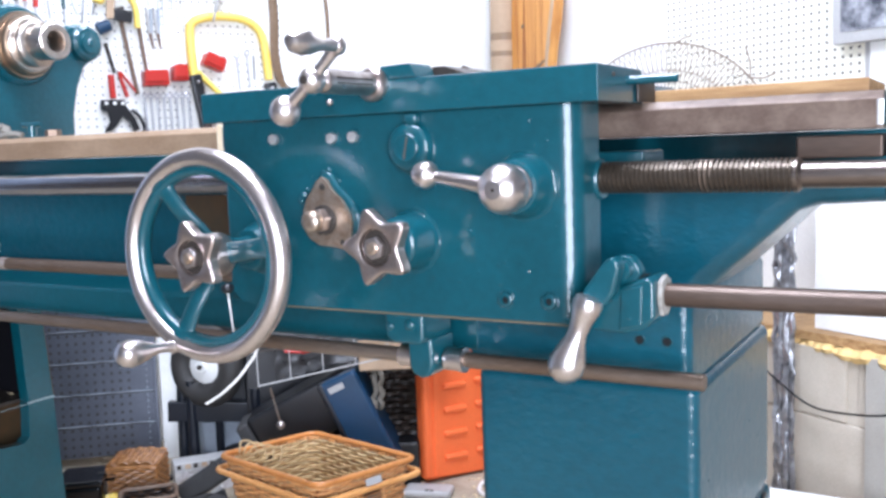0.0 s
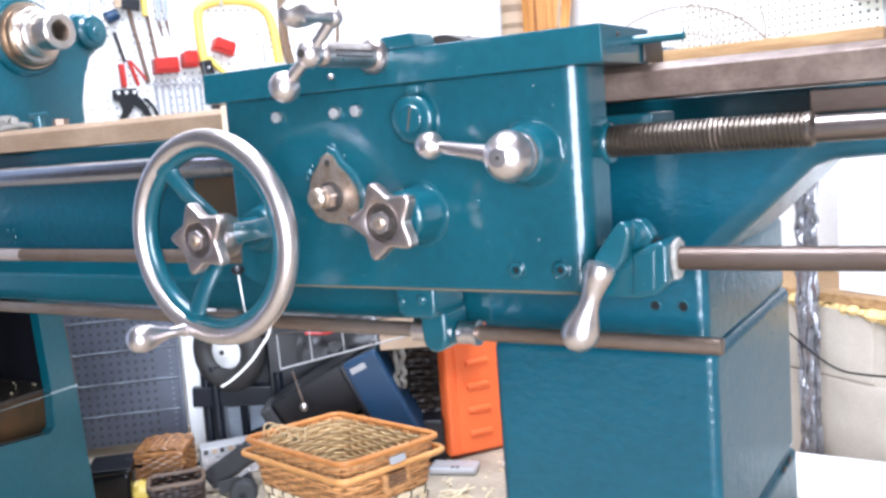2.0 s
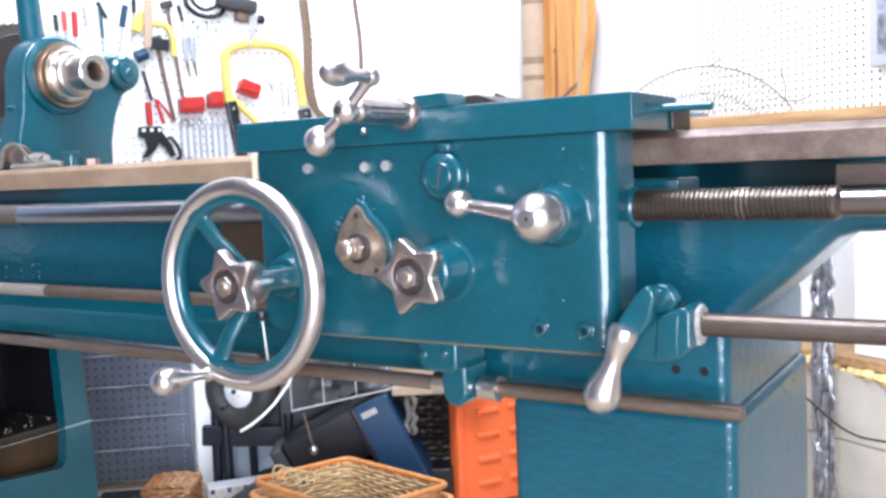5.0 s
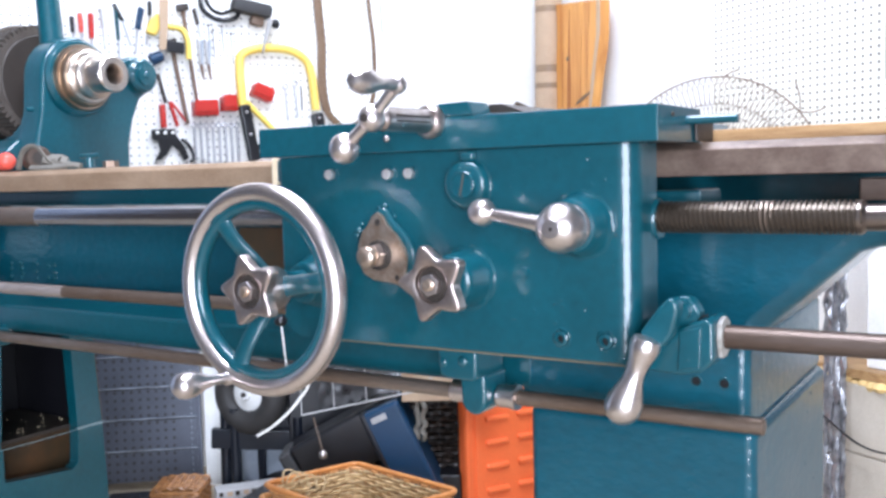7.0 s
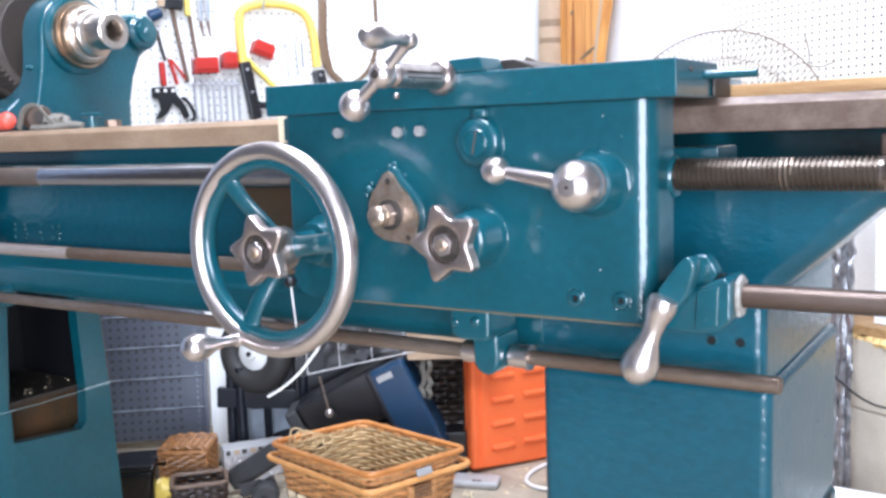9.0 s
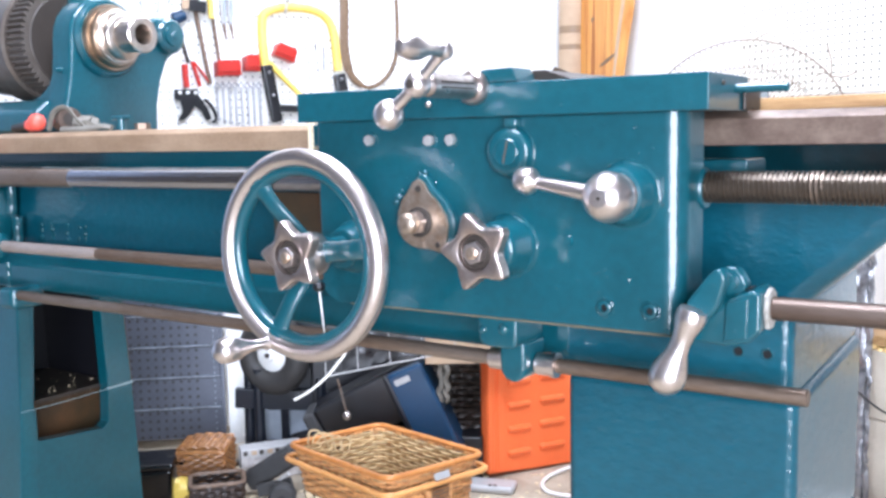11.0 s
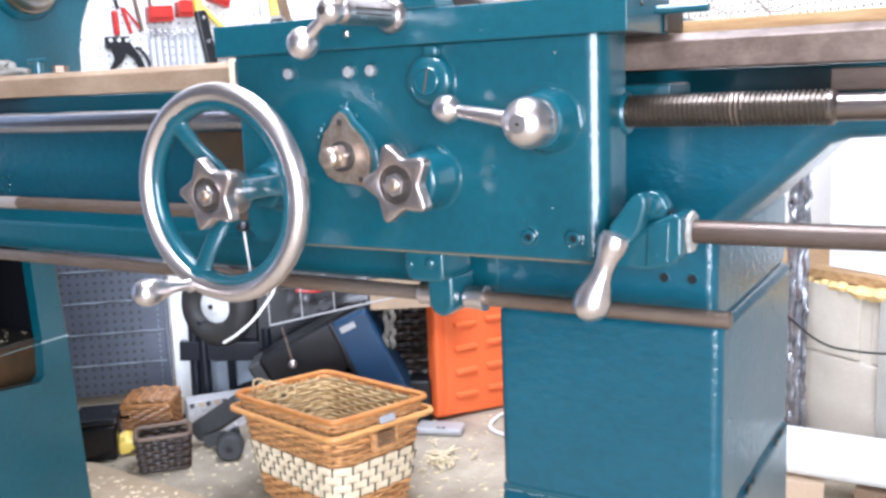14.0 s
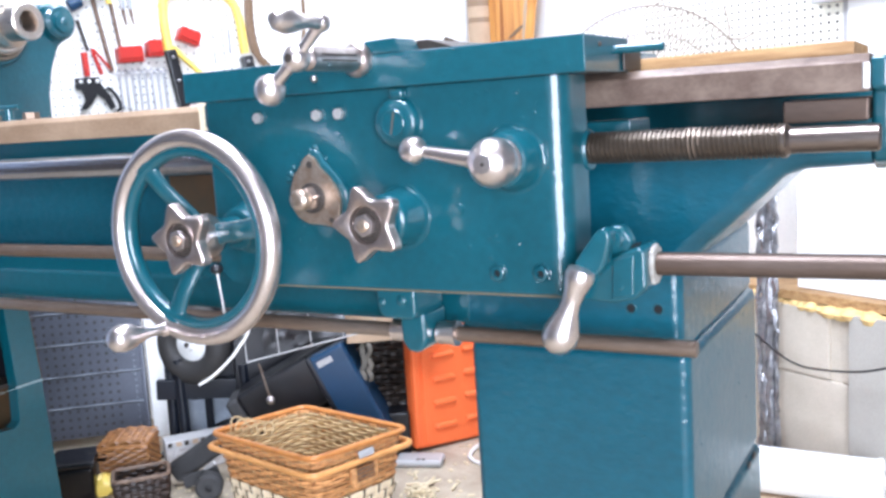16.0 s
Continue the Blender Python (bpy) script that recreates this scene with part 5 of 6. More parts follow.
part("toe_guard", prism([(-1.37, 0.0), (-1.08, 0.0), (-1.08, 0.135), (-1.18, 0.100), (-1.24, 0.068), (-1.37, 0.050)], "y", 1.112, 1.120, 0.001), NAVY, tr)
part("strut", box(-1.221, -1.196, 1.100, 1.111, 0.07, 0.28, 0.003), NAVY, tr)
part("toe_plate", turned(box(-0.12, 0.22, -0.01, 0.10, 0.0, 0.012, 0.003), pose(-1.24, 1.085, 0, 0, 0, 33)), NAVY, tr)

dc = thing("black_crate", (-1.0, 1.36, 0), "black plastic crate behind the cases", "crate")
part("tub", turned(box(-0.24, 0.26, -0.09, 0.09, 0.0, 0.40, 0.01), pose(-1.0, 1.36, 0, 0, 0, 40)), BLACK, dc)
part("rim", turned(box(-0.25, 0.27, -0.10, 0.10, 0.385, 0.412, 0.006), pose(-1.0, 1.36, 0, 0, 0, 40)), RUBBER, dc)
solo("grey_tote", turned(join(box(-0.115, 0.105, -0.05, 0.05, 0, 0.205, 0.012, 3), box(-0.12, 0.11, -0.056, 0.056, 0.205, 0.220, 0.005)), pose(-1.225, 1.19, 0.0, 0, 0, 6)), TOTE, "cloudy blue-grey plastic tote", "tote")
rk = thing("wire_rack", (-0.80, 1.06, 0), "white wire rack frame leaning over the cases", "rack")
part("rail", rod((-0.92, 0.967, 0.342), (-0.62, 1.15, 0.408), 0.0022, None, 8), GREYPLASTIC, rk)
part("rail", rod((-0.94, 0.985, 0.43), (-0.66, 1.17, 0.455), 0.003, None, 8), DARK, rk)
for k in range(5):
    f = k / 4
    a = Vector((-0.92, 0.967, 0.342)).lerp(Vector((-0.62, 1.15, 0.408)), f)
    part("wire", rod(a, a + Vector((-0.015, 0.015, 0.09)), 0.0014, None, 6), GREYPLASTIC, rk)
part("strut", rod((-0.895, 0.985, 0.335), (-0.862, 0.98, 0.243), 0.0028, None, 8), DULL, rk)
part("foot", ball((-0.862, 0.98, 0.238), 0.012, 12), STEEL, rk)
tb = thing("tan_box", (-0.62, 1.30, 0), "tan cardboard box on a dark wicker hamper behind the cases", "box")
part("carton", turned(box(-0.12, 0.12, -0.08, 0.08, 0.36, 0.46, 0.003), pose(-0.66, 1.28, 0, 0, 0, 33)), CARD, tb)
small_basket((-0.742, 1.37, 0.0), 33, 0.17, 0.13, 0.352, BLACKWICK, "tall dark brown wicker hamper carrying a carton", rows=20)
ds = thing("dusty_strap", (-0.68, 1.19, 0.25), "dusty grey knotted strap hanging from the carton", "strap")
random.seed(41)
for q in (-0.012, 0.010):
    pts = [(-0.682 + q + random.uniform(-0.006, 0.006), 1.185 + random.uniform(-0.004, 0.004), 0.375 - k * 0.014) for k in range(10)]
    part("strand", sweep(smooth_path(pts, 3), 0.0075, 8, False, 0.7), CLOTH, ds)
cw = thing("clear_wrap", (-0.83, 1.07, 0.30), "crumpled clear plastic wrapping over the black case", "wrapping")
bm = bm_new()
rowsv = []
for i in range(15):
    row = []
    for k in range(9):
        a = Vector((-0.915, 1.03, 0.345)).lerp(Vector((-0.70, 1.16, 0.40)), i / 14)
        row.append(bm.verts.new(a + Vector((-0.004 * k, 0.006 * k, 0.0125 * k)) + Vector((random.uniform(-1, 1), random.uniform(-1, 1), random.uniform(-1, 1))) * 0.005))
    rowsv.append(row)
for a, b in zip(rowsv, rowsv[1:]):
    for k in range(8):
        bm.faces.new((a[k], b[k], b[k + 1], a[k + 1]))
part("film", bm, WRAP, cw)
part("printed_strip", sweep(smooth_path([(-0.885, 1.04, 0.425), (-0.84, 1.07, 0.420), (-0.80, 1.09, 0.432)], 5), 0.004, 6), RED, cw, "red printed edge")
solo("wall_panel", turned(box(0.020, 0.125, 0.02, 0.035, 0.0, 0.66, 0.003), Matrix.Translation((-1.505, 1.125, 0.0)) @ pose(0, 0, 0, -4, 0, 40)), WHITEPLASTIC, "white painted board standing beside the perforated panels", "panel")

# black bin, yellow bit, castor tool, flat carton, drain plate, straw
bn = thing("black_bin", (-1.34, 0.74, 0), "black plastic bin with a rolled handle", "bin")
tub = part("tub", turned(prism([(-0.075, 0.0), (0.025, 0.0), (0.030, 0.105), (-0.08, 0.105)], "y", -0.07, 0.05, 0.012, 3), pose(-1.315, 0.735, 0, 0, 0, 40)), BINBLACK, bn)
part("lid", turned(box(-0.088, 0.036, -0.08, 0.06, 0.103, 0.122, 0.010, 3), pose(-1.315, 0.735, 0, 0, 0, 40)), BINBLACK, tub)
part("handle", rod((-1.305, 0.735, 0.112), (-1.258, 0.762, 0.108), 0.014, None, 14, 0.004), BINBLACK, bn)
random.seed(43)
bm = ball((-1.268, 0.752, 0.034), 0.034, 14, 0.95)
for v in bm.verts:
    v.co += Vector((random.uniform(-1, 1), random.uniform(-1, 1), random.uniform(-1, 1))) * 0.006
    v.co.z = max(v.co.z, 0.0)
solo("yellow_bag", bm, YELLOW, "crumpled bright yellow plastic bag on the floor", "bag")
ct = thing("floor_roller", (-0.97, 0.86, 0), "dark grey machine foot with a rubber castor", "roller")
part("bar", turned(box(-0.090, 0.090, -0.02, 0.02, -0.030, 0.030, 0.014, 3), pose(-1.062, 0.895, 0.085, 0, -33, 20)), RUBBER, ct)
castor = part("castor", rod((-0.990, 0.858, 0.036), (-0.965, 0.823, 0.036), 0.036, None, 20, 0.006), RUBBER, ct)
part("castor_hub", revolve([(0, 0.010), (0.001, 0)], (-0.9645, 0.8225, 0.036), (0.58, -0.81, 0), 12), BLACK, castor)
part("fork", turned(box(-0.05, 0.05, -0.006, 0.006, 0.03, 0.065, 0.003), pose(-1.015, 0.868, 0.0, 0, -14, 30)), RUBBER, ct)
part("brace", rod((-1.075, 0.868, 0.022), (-0.978, 0.868, 0.090), 0.005, None, 10), GREYPLASTIC, ct, "pale metal brace")
cb = thing("flat_carton", (-1.20, 0.99, 0), "printed carton in crinkled silver wrapping on the floor", "carton")
mc = pose(-1.203, 1.004, 0, 0, 0, 52)
carton = part("box", turned(box(-0.070, 0.110, -0.03, 0.03, 0.0, 0.092, 0.003), mc), GREYPLASTIC, cb)
for k in range(7):
    part("printed_bar", turned(box(-0.062 + k * 0.023, -0.050 + k * 0.023 + 0.004 * (k % 2), -0.0308, -0.0302, 0.074, 0.087, 0), mc), CARD if k % 2 else DARK, carton)
random.seed(67)
bm = bm_new()
grid = [[bm.verts.new((-0.068 + 0.0088 * a, -0.0335 - random.uniform(0, 0.007), 0.002 + 0.0094 * b)) for b in range(8)] for a in range(21)]
for ga, gb in zip(grid, grid[1:]):
    for b in range(7):
        bm.faces.new((ga[b], gb[b], gb[b + 1], ga[b + 1]))
part("foil_cover", turned(bm, mc), SILVER, carton, "crinkled silver wrapping")
dr = thing("scale_plate", (-0.555, 1.25, 0), "flat pale grey plastic floor plate", "plate")
plate = part("plate", turned(box(-0.075, 0.06, -0.035, 0.035, 0.0, 0.022, 0.009, 3), pose(-0.56, 1.245, 0.0, 0, 0, 18)), GREYPLASTIC, dr)
for k in range(2):
    part("mark", turned(box(-0.012 + k * 0.014, -0.002 + k * 0.014, -0.03, -0.018, 0.0221, 0.0227, 0), pose(-0.56, 1.245, 0.0, 0, 0, 18)), DARK, plate)
solo("white_cable", sweep(smooth_path([(-0.42, 1.56, 0.006), (-0.455, 1.47, 0.006), (-0.468, 1.395, 0.006), (-0.452, 1.325, 0.006), (-0.405, 1.290, 0.006), (-0.33, 1.30, 0.006)], 6), 0.0055, 8), WHITEPLASTIC, "white plastic cable looped on the floor", "cable")
random.seed(21)
st = bm_new()
for k in range(26):
    a, l = random.uniform(0, 6.28), random.uniform(0.02, 0.055)
    c = Vector((-0.465 + random.gauss(0, 0.022), 1.075 + random.gauss(0, 0.03), 0.004))
    d = Vector((math.cos(a), math.sin(a), random.uniform(-0.05, 0.35)))
    join(st, sweep([c, c + d * l * 0.5 + Vector((0, 0, 0.004)), c + d * l], 0.0035, 5))
solo("straw_tuft", st, STRAW, "tuft of pale wood shavings on the floor", "shavings", kind="stuff")
ch = bm_new()
for k in range(620):
    p = (random.uniform(-1.3, 0.1), random.uniform(0.5, 1.55))
    s = random.uniform(0.002, 0.008)
    join(ch, turned(box(-s, s, -s * 0.6, s * 0.6, 0, 0.0025, 0), pose(p[0], p[1], 0.0002, 0, 0, random.uniform(0, 180))))
solo("floor_chips", ch, STRAW, "scattered pale chips on the concrete floor", "debris", kind="stuff")
solo("plywood_sheet", prism([(-1.46, 0.47), (-0.60, 0.47), (-0.60, 0.60), (-1.29, 0.645)], "z", 0.0005, 0.012), DUSTY, "pale plywood sheet on the floor beside the lathe", "plywood")

random.seed(23)
ch = bm_new()
for k in range(170):
    px = random.uniform(-1.38, -0.62)
    p = (px, random.uniform(0.475, 0.60))
    s = random.uniform(0.002, 0.007)
    join(ch, turned(box(-s, s, -s * 0.6, s * 0.6, 0, 0.002, 0), pose(p[0], p[1], 0.0122, 0, 0, random.uniform(0, 180))))
solo("plywood_chips", ch, CREAM, "pale flakes scattered on the plywood sheet", "debris", kind="stuff")

# ---- tool wall ----
SURF = V_TOOL - 0.012


def peg_holes(u0, u1, z0, z1, place, normal, r=0.0032, step=0.0254, rise=None):
    bm = bm_new()
    n, s, t = frame_of(normal)
    rise = rise or step
    for i in range(int((u1 - u0) / step)):
        for k in range(int((z1 - z0) / rise)):
            c = place(u0 + (i + 0.5) * step, z0 + (k + 0.5) * rise)
            bm.faces.new([bm.verts.new(c + (s * math.cos(a) + t * math.sin(a)) * r) for a in [j * math.pi / 3 for j in range(6)]])
    return bm


pb = thing("pegboard", room(0.3, SURF, 0.85), "white pegboard covered with hand tools", "pegboard")
panel = part("panel", room_box(-0.6, 1.0, SURF, V_TOOL - 0.001, 0.85, 2.25, 0.001), PEGWHITE, pb)
o = part("perforation", peg_holes(-0.6, 1.0, 0.85, 2.0, lambda u, z: room(u, SURF - 0.0006, z), -W), HOLE, panel)
o["kind"] = "stuff"


def on_wall(u, z, out=0.012):
    return room(u + (0.014 if u < 0.46 else 0.0), SURF - out, z)


def hung(name, label, category, u, z, group=""):
    return thing(name, on_wall(u, z), label, category, group)


def wall_rod(t, nm, a, b, r, mat, r2=None, out=0.014):
    return part(nm, rod(on_wall(*a, out), on_wall(*b, out), r, r2, 12, r * 0.2), mat, t)


def wall_box(t, nm, u0, u1, z0, z1, d, mat, tilt=0.0, out=0.002, bevel=0.003):
    m = Matrix.Translation(on_wall((u0 + u1) / 2, (z0 + z1) / 2, out + d / 2)) @ pose(0, 0, 0, 0, 0, TURN_ROOM) @ pose(0, 0, 0, 0, tilt, 0)
    return part(nm, turned(box(-(u1 - u0) / 2, (u1 - u0) / 2, -d / 2, d / 2, -(z1 - z0) / 2, (z1 - z0) / 2, bevel), m), mat, t)


# bow saw with a yellow tube frame
bs = hung("bow_saw", "yellow tubular bow saw with black grips", "saw", 0.57, 1.2)
part("frame", sweep(smooth_path([on_wall(0.466, 1.205, 0.03), on_wall(0.447, 1.28, 0.03), on_wall(0.445, 1.345, 0.03), on_wall(0.468, 1.398, 0.03), on_wall(0.53, 1.422, 0.03), on_wall(0.62, 1.422, 0.03), on_wall(0.682, 1.398, 0.03), on_wall(0.711, 1.345, 0.03), on_wall(0.724, 1.215, 0.03)], 6), 0.0150, 12), YELLOW, bs)
part("brace", sweep([on_wall(0.476, 1.24, 0.03), on_wall(0.605, 1.11, 0.03)], 0.010, 10), YELLOW, bs)
wall_box(bs, "grip", 0.462, 0.500, 1.040, 1.232, 0.034, BLACK, -9, 0.02, 0.008)
wall_box(bs, "grip", 0.712, 0.754, 1.09, 1.205, 0.034, BLACK, -9, 0.02, 0.008)
wall_box(bs, "blade_clamp", 0.490, 0.585, 1.075, 1.098, 0.02, BLACK, 3, 0.02, 0.004)
wall_rod(bs, "blade", (0.50, 1.085), (0.745, 1.10), 0.004, TOOLSTEEL)
for q in ((0.470, 1.205), (0.481, 1.13), (0.725, 1.185)):
    part("rivet", ball(on_wall(*q, 0.058), 0.006, 10), TOOLSTEEL, bs)
# red bins
for u0, u1, z0, z1, tilt in ((0.284, 0.364, 1.194, 1.240, -2), (0.378, 0.428, 1.210, 1.258, 0), (0.498, 0.570, 1.250, 1.292, 22)):
    t = hung("red_bin", "small red plastic parts bin on the pegboard", "parts bin", (u0 + u1) / 2, z0, "red parts bins")
    wall_box(t, "tray", u0, u1, z0, z1, 0.05, RED, tilt)
    wall_box(t, "lip", u0 + 0.004, u1 - 0.004, z0 + 0.012, z1 + 0.004, 0.006, RED, tilt, 0.052, 0.001)
# row of combination wrenches
for k in range(8):
    u = 0.288 + k * 0.0205
    t = hung("wrench", "chrome combination wrench hanging on a peg", "wrench", u, 1.06, "hanging wrenches")
    wall_rod(t, "shank", (u, 1.155), (u + 0.002, 1.06 - 0.006 * k), 0.0042, TOOLSTEEL)
    part("ring", sweep(ring_points(on_wall(u, 1.163, 0.014), 0.0075, W, 14), 0.0028, 6, True), TOOLSTEEL, t)
    part("jaw", revolve([(0, 0.007), (0.006, 0.008), (0.010, 0.005)], on_wall(u + 0.002, 1.058 - 0.006 * k, 0.018), (0, 0, -1), 10), TOOLSTEEL, t)
    wall_rod(t, "peg", (u, 1.172), (u + 0.001, 1.176), 0.002, DARK)
# dark pipe-bender shaped tool
pt = hung("plate_tool", "black flat tool plate with round holes", "tool", 0.2, 1.06)
m = Matrix.Translation(on_wall(0.205, 1.10, 0.012)) @ pose(0, 0, 0, 0, 0, TURN_ROOM)
plate = part("plate", turned(prism([(-0.055, 0.05), (0.02, 0.052), (0.024, 0.03), (0.05, -0.01), (0.062, -0.045), (0.045, -0.052), (0.03, -0.02), (0.008, -0.002), (-0.008, -0.03), (-0.028, -0.048), (-0.05, -0.052), (-0.03, -0.02), (-0.036, 0.012), (-0.055, 0.02)], "y", -0.004, 0.004, 0.001), m), BLACK, pt)
part("loop", sweep(smooth_path([on_wall(0.245, 1.118, 0.012), on_wall(0.266, 1.10, 0.012), on_wall(0.280, 1.072, 0.012), on_wall(0.281, 1.05, 0.012), on_wall(0.268, 1.043, 0.012)], 5), 0.0055, 8), BLACK, pt)
for k in range(3):
    part("eye", revolve([(0, 0.006), (0.0006, 0)], on_wall(0.168 + k * 0.025, 1.14, 0.0165), -W, 14, close=False), PEGWHITE, plate, "round hole")
# pliers, screwdrivers, hammers and saws
pl = hung("pliers", "pliers with red grips", "pliers", 0.19, 1.16)
wall_rod(pl, "grip", (0.187, 1.230), (0.190, 1.155), 0.010, RED)
wall_rod(pl, "grip", (0.212, 1.240), (0.234, 1.160), 0.006, RED)
wall_rod(pl, "grip", (0.217, 1.240), (0.267, 1.170), 0.004, RED)
wall_rod(pl, "jaw", (0.178, 1.33), (0.20, 1.235), 0.006, DARK)
for a, b, r, lab in (((0.226, 1.43), (0.268, 1.168), 0.0075, "hammer with a grimy wooden handle on the pegboard"), ((0.268, 1.545), (0.306, 1.195), 0.0068, "long slim hammer with a grey handle on the pegboard")):
    t = hung("hammer", lab, "hammer", b[0], b[1], "hanging hammers")
    wall_rod(t, "handle", a, b, r, HANDLE, r * 0.85)
    wall_box(t, "head", a[0] - 0.020, a[0] + 0.018, a[1] - 0.010, a[1] + 0.012, 0.022, DARK, -12, 0.004)
hs = hung("hacksaw", "yellow hacksaw with a black blade holder", "saw", 0.22, 1.42)
part("frame", sweep(smooth_path([on_wall(0.196, 1.482, 0.030), on_wall(0.222, 1.480, 0.030), on_wall(0.258, 1.474, 0.030), on_wall(0.276, 1.440, 0.030), on_wall(0.278, 1.378, 0.030)], 5), 0.010, 10), YELLOW, hs)
wall_box(hs, "blade_holder", 0.205, 0.262, 1.397, 1.432, 0.024, BLACK, 6, 0.02)
m = Matrix.Translation(on_wall(0.165, 1.483, 0.02)) @ pose(0, 0, 0, 0, 0, TURN_ROOM)
part("handle", turned(prism([(-0.020, -0.024), (0.012, -0.034), (0.026, -0.010), (0.032, 0.028), (0.016, 0.040), (-0.008, 0.012)], "y", -0.014, 0.014, 0.006, 3), m), YELLOW, hs)
sc = hung("scraper", "tan wooden strip hanging over the hacksaw", "strip", 0.2, 1.41)
m = Matrix.Translation(on_wall(0.198, 1.48, 0.048)) @ pose(0, 0, 0, 0, 0, TURN_ROOM)
part("strip", turned(prism([(-0.018, -0.078), (0.004, -0.078), (0.014, 0.0), (0.020, 0.10), (-0.010, 0.10), (-0.012, 0.0)], "y", -0.004, 0.004, 0.002), m), CARD, sc)
tin = hung("blue_screwdriver", "screwdriver with a blue handle", "screwdriver", 0.2, 1.38)
wall_rod(tin, "handle", (0.150, 1.366), (0.190, 1.384), 0.020, BLUE, 0.018, 0.05)
wall_rod(tin, "shaft", (0.146, 1.366), (0.09, 1.34), 0.004, TOOLSTEEL, None, 0.05)
for u, mat, lab in ((0.318, TOOLSTEEL, "long-nose pliers with grey grips"), (0.342, TOOLSTEEL, "slim pliers with blue-grey grips")):
    t = hung("pliers", lab, "pliers", u, 1.316, "hanging pliers")
    wall_rod(t, "grip", (u - 0.005, 1.443), (u + 0.002, 1.36), 0.0052, GREYPLASTIC)
    wall_rod(t, "grip", (u + 0.009, 1.443), (u + 0.005, 1.36), 0.0052, TOTE)
    wall_rod(t, "jaw", (u + 0.003, 1.365), (u + 0.010, 1.312), 0.006, HANDLE, 0.0025)
for a, b, c, r, mat, lab in (((-0.050, 1.512), (-0.048, 1.452), (-0.046, 1.40), 0.008, PINK, "red"), ((-0.018, 1.512), (-0.019, 1.434), (-0.018, 1.38), 0.009, RED, "red"),
                             ((0.058, 1.541), (0.062, 1.432), (0.062, 1.36), 0.006, TEAL, "green"), ((0.053, 1.545), (0.077, 1.495), (0.099, 1.415), 0.007, BLACK, "black"),
                             ((0.137, 1.538), (0.122, 1.470), (0.112, 1.39), 0.010, BLUE, "blue"), ((0.164, 1.56), (0.163, 1.515), (0.147, 1.42), 0.007, BLACK, "black"),
                             ((0.304, 1.545), (0.316, 1.495), (0.322, 1.45), 0.006, DARK, "black"), ((-0.075, 1.50), (-0.073, 1.45), (-0.07, 1.39), 0.007, BLACK, "black"),
                             ((0.012, 1.53), (0.016, 1.47), (0.02, 1.40), 0.006, GREYPLASTIC, "grey")):
    t = hung("screwdriver", "screwdriver with a " + lab + " plastic handle", "screwdriver", c[0], c[1], "hanging screwdrivers")
    wall_rod(t, "handle", a, b, r, mat, r * 0.85)
    wall_rod(t, "shaft", b, c, 0.0034, TOOLSTEEL)
for u, z in ((0.03, 1.33), (-0.01, 1.30), (0.10, 1.31), (0.365, 1.47), (0.395, 1.485), (0.425, 1.46), (0.35, 1.485)):
    t = hung("feeler", "thin steel rod hanging on a peg", "tool", u, z - 0.08, "thin hanging rods")
    wall_rod(t, "rod", (u, z), (u + 0.004, z - 0.09), 0.0026, TOOLSTEEL)
    wall_rod(t, "peg", (u, z + 0.004), (u, z + 0.012), 0.0032, DARK)
bl = hung("sander", "black power tool with a looped cord", "power tool", 0.38, 1.5)
wall_box(bl, "body", 0.44, 0.575, 1.530, 1.575, 0.06, RUBBER, 10, 0.004, 0.012)
wall_box(bl, "shoe", 0.505, 0.548, 1.498, 1.528, 0.04, HANDLE, 10, 0.004, 0.004)
part("cord", sweep(smooth_path([on_wall(0.325, 1.58, 0.02), on_wall(0.332, 1.54, 0.03), on_wall(0.365, 1.515, 0.03), on_wall(0.405, 1.509, 0.03), on_wall(0.440, 1.520, 0.03), on_wall(0.455, 1.545, 0.02)], 5), 0.008, 8), BLACK, bl)
part("cord", sweep(smooth_path([on_wall(0.335, 1.60, 0.026), on_wall(0.352, 1.55, 0.036), on_wall(0.39, 1.53, 0.036), on_wall(0.44, 1.55, 0.03)], 5), 0.006, 8), BLACK, bl)
part("knob", ball(on_wall(0.59, 1.507, 0.03), 0.016, 14), BLACK, bl)
ax = hung("long_hammer", "tool with a pale steel shaft", "hammer", 0.55, 1.43)
wall_rod(ax, "shaft", (0.566, 1.515), (0.540, 1.435), 0.008, GREYPLASTIC, 0.006, 0.06)
wall_rod(ax, "tip", (0.540, 1.435), (0.532, 1.40), 0.004, TOOLSTEEL, None, 0.06)
for u, z in ((0.62, 1.29), (0.655, 1.30)):
    t = hung("wrench", "chrome wrench hanging on the pegboard", "wrench", u, z - 0.09, "hanging wrenches")
    wall_rod(t, "shank", (u, z), (u + 0.006, z - 0.11), 0.004, TOOLSTEEL)
    part("ring", sweep(ring_points(on_wall(u, z + 0.008, 0.014), 0.009, W, 14), 0.0035, 6, True), TOOLSTEEL, t)
lv = hung("key_blade", "grey steel strip on the pegboard", "tool", 0.68, 1.25)
wall_box(lv, "strip", 0.676, 0.686, 1.22, 1.30, 0.004, TOOLSTEEL)
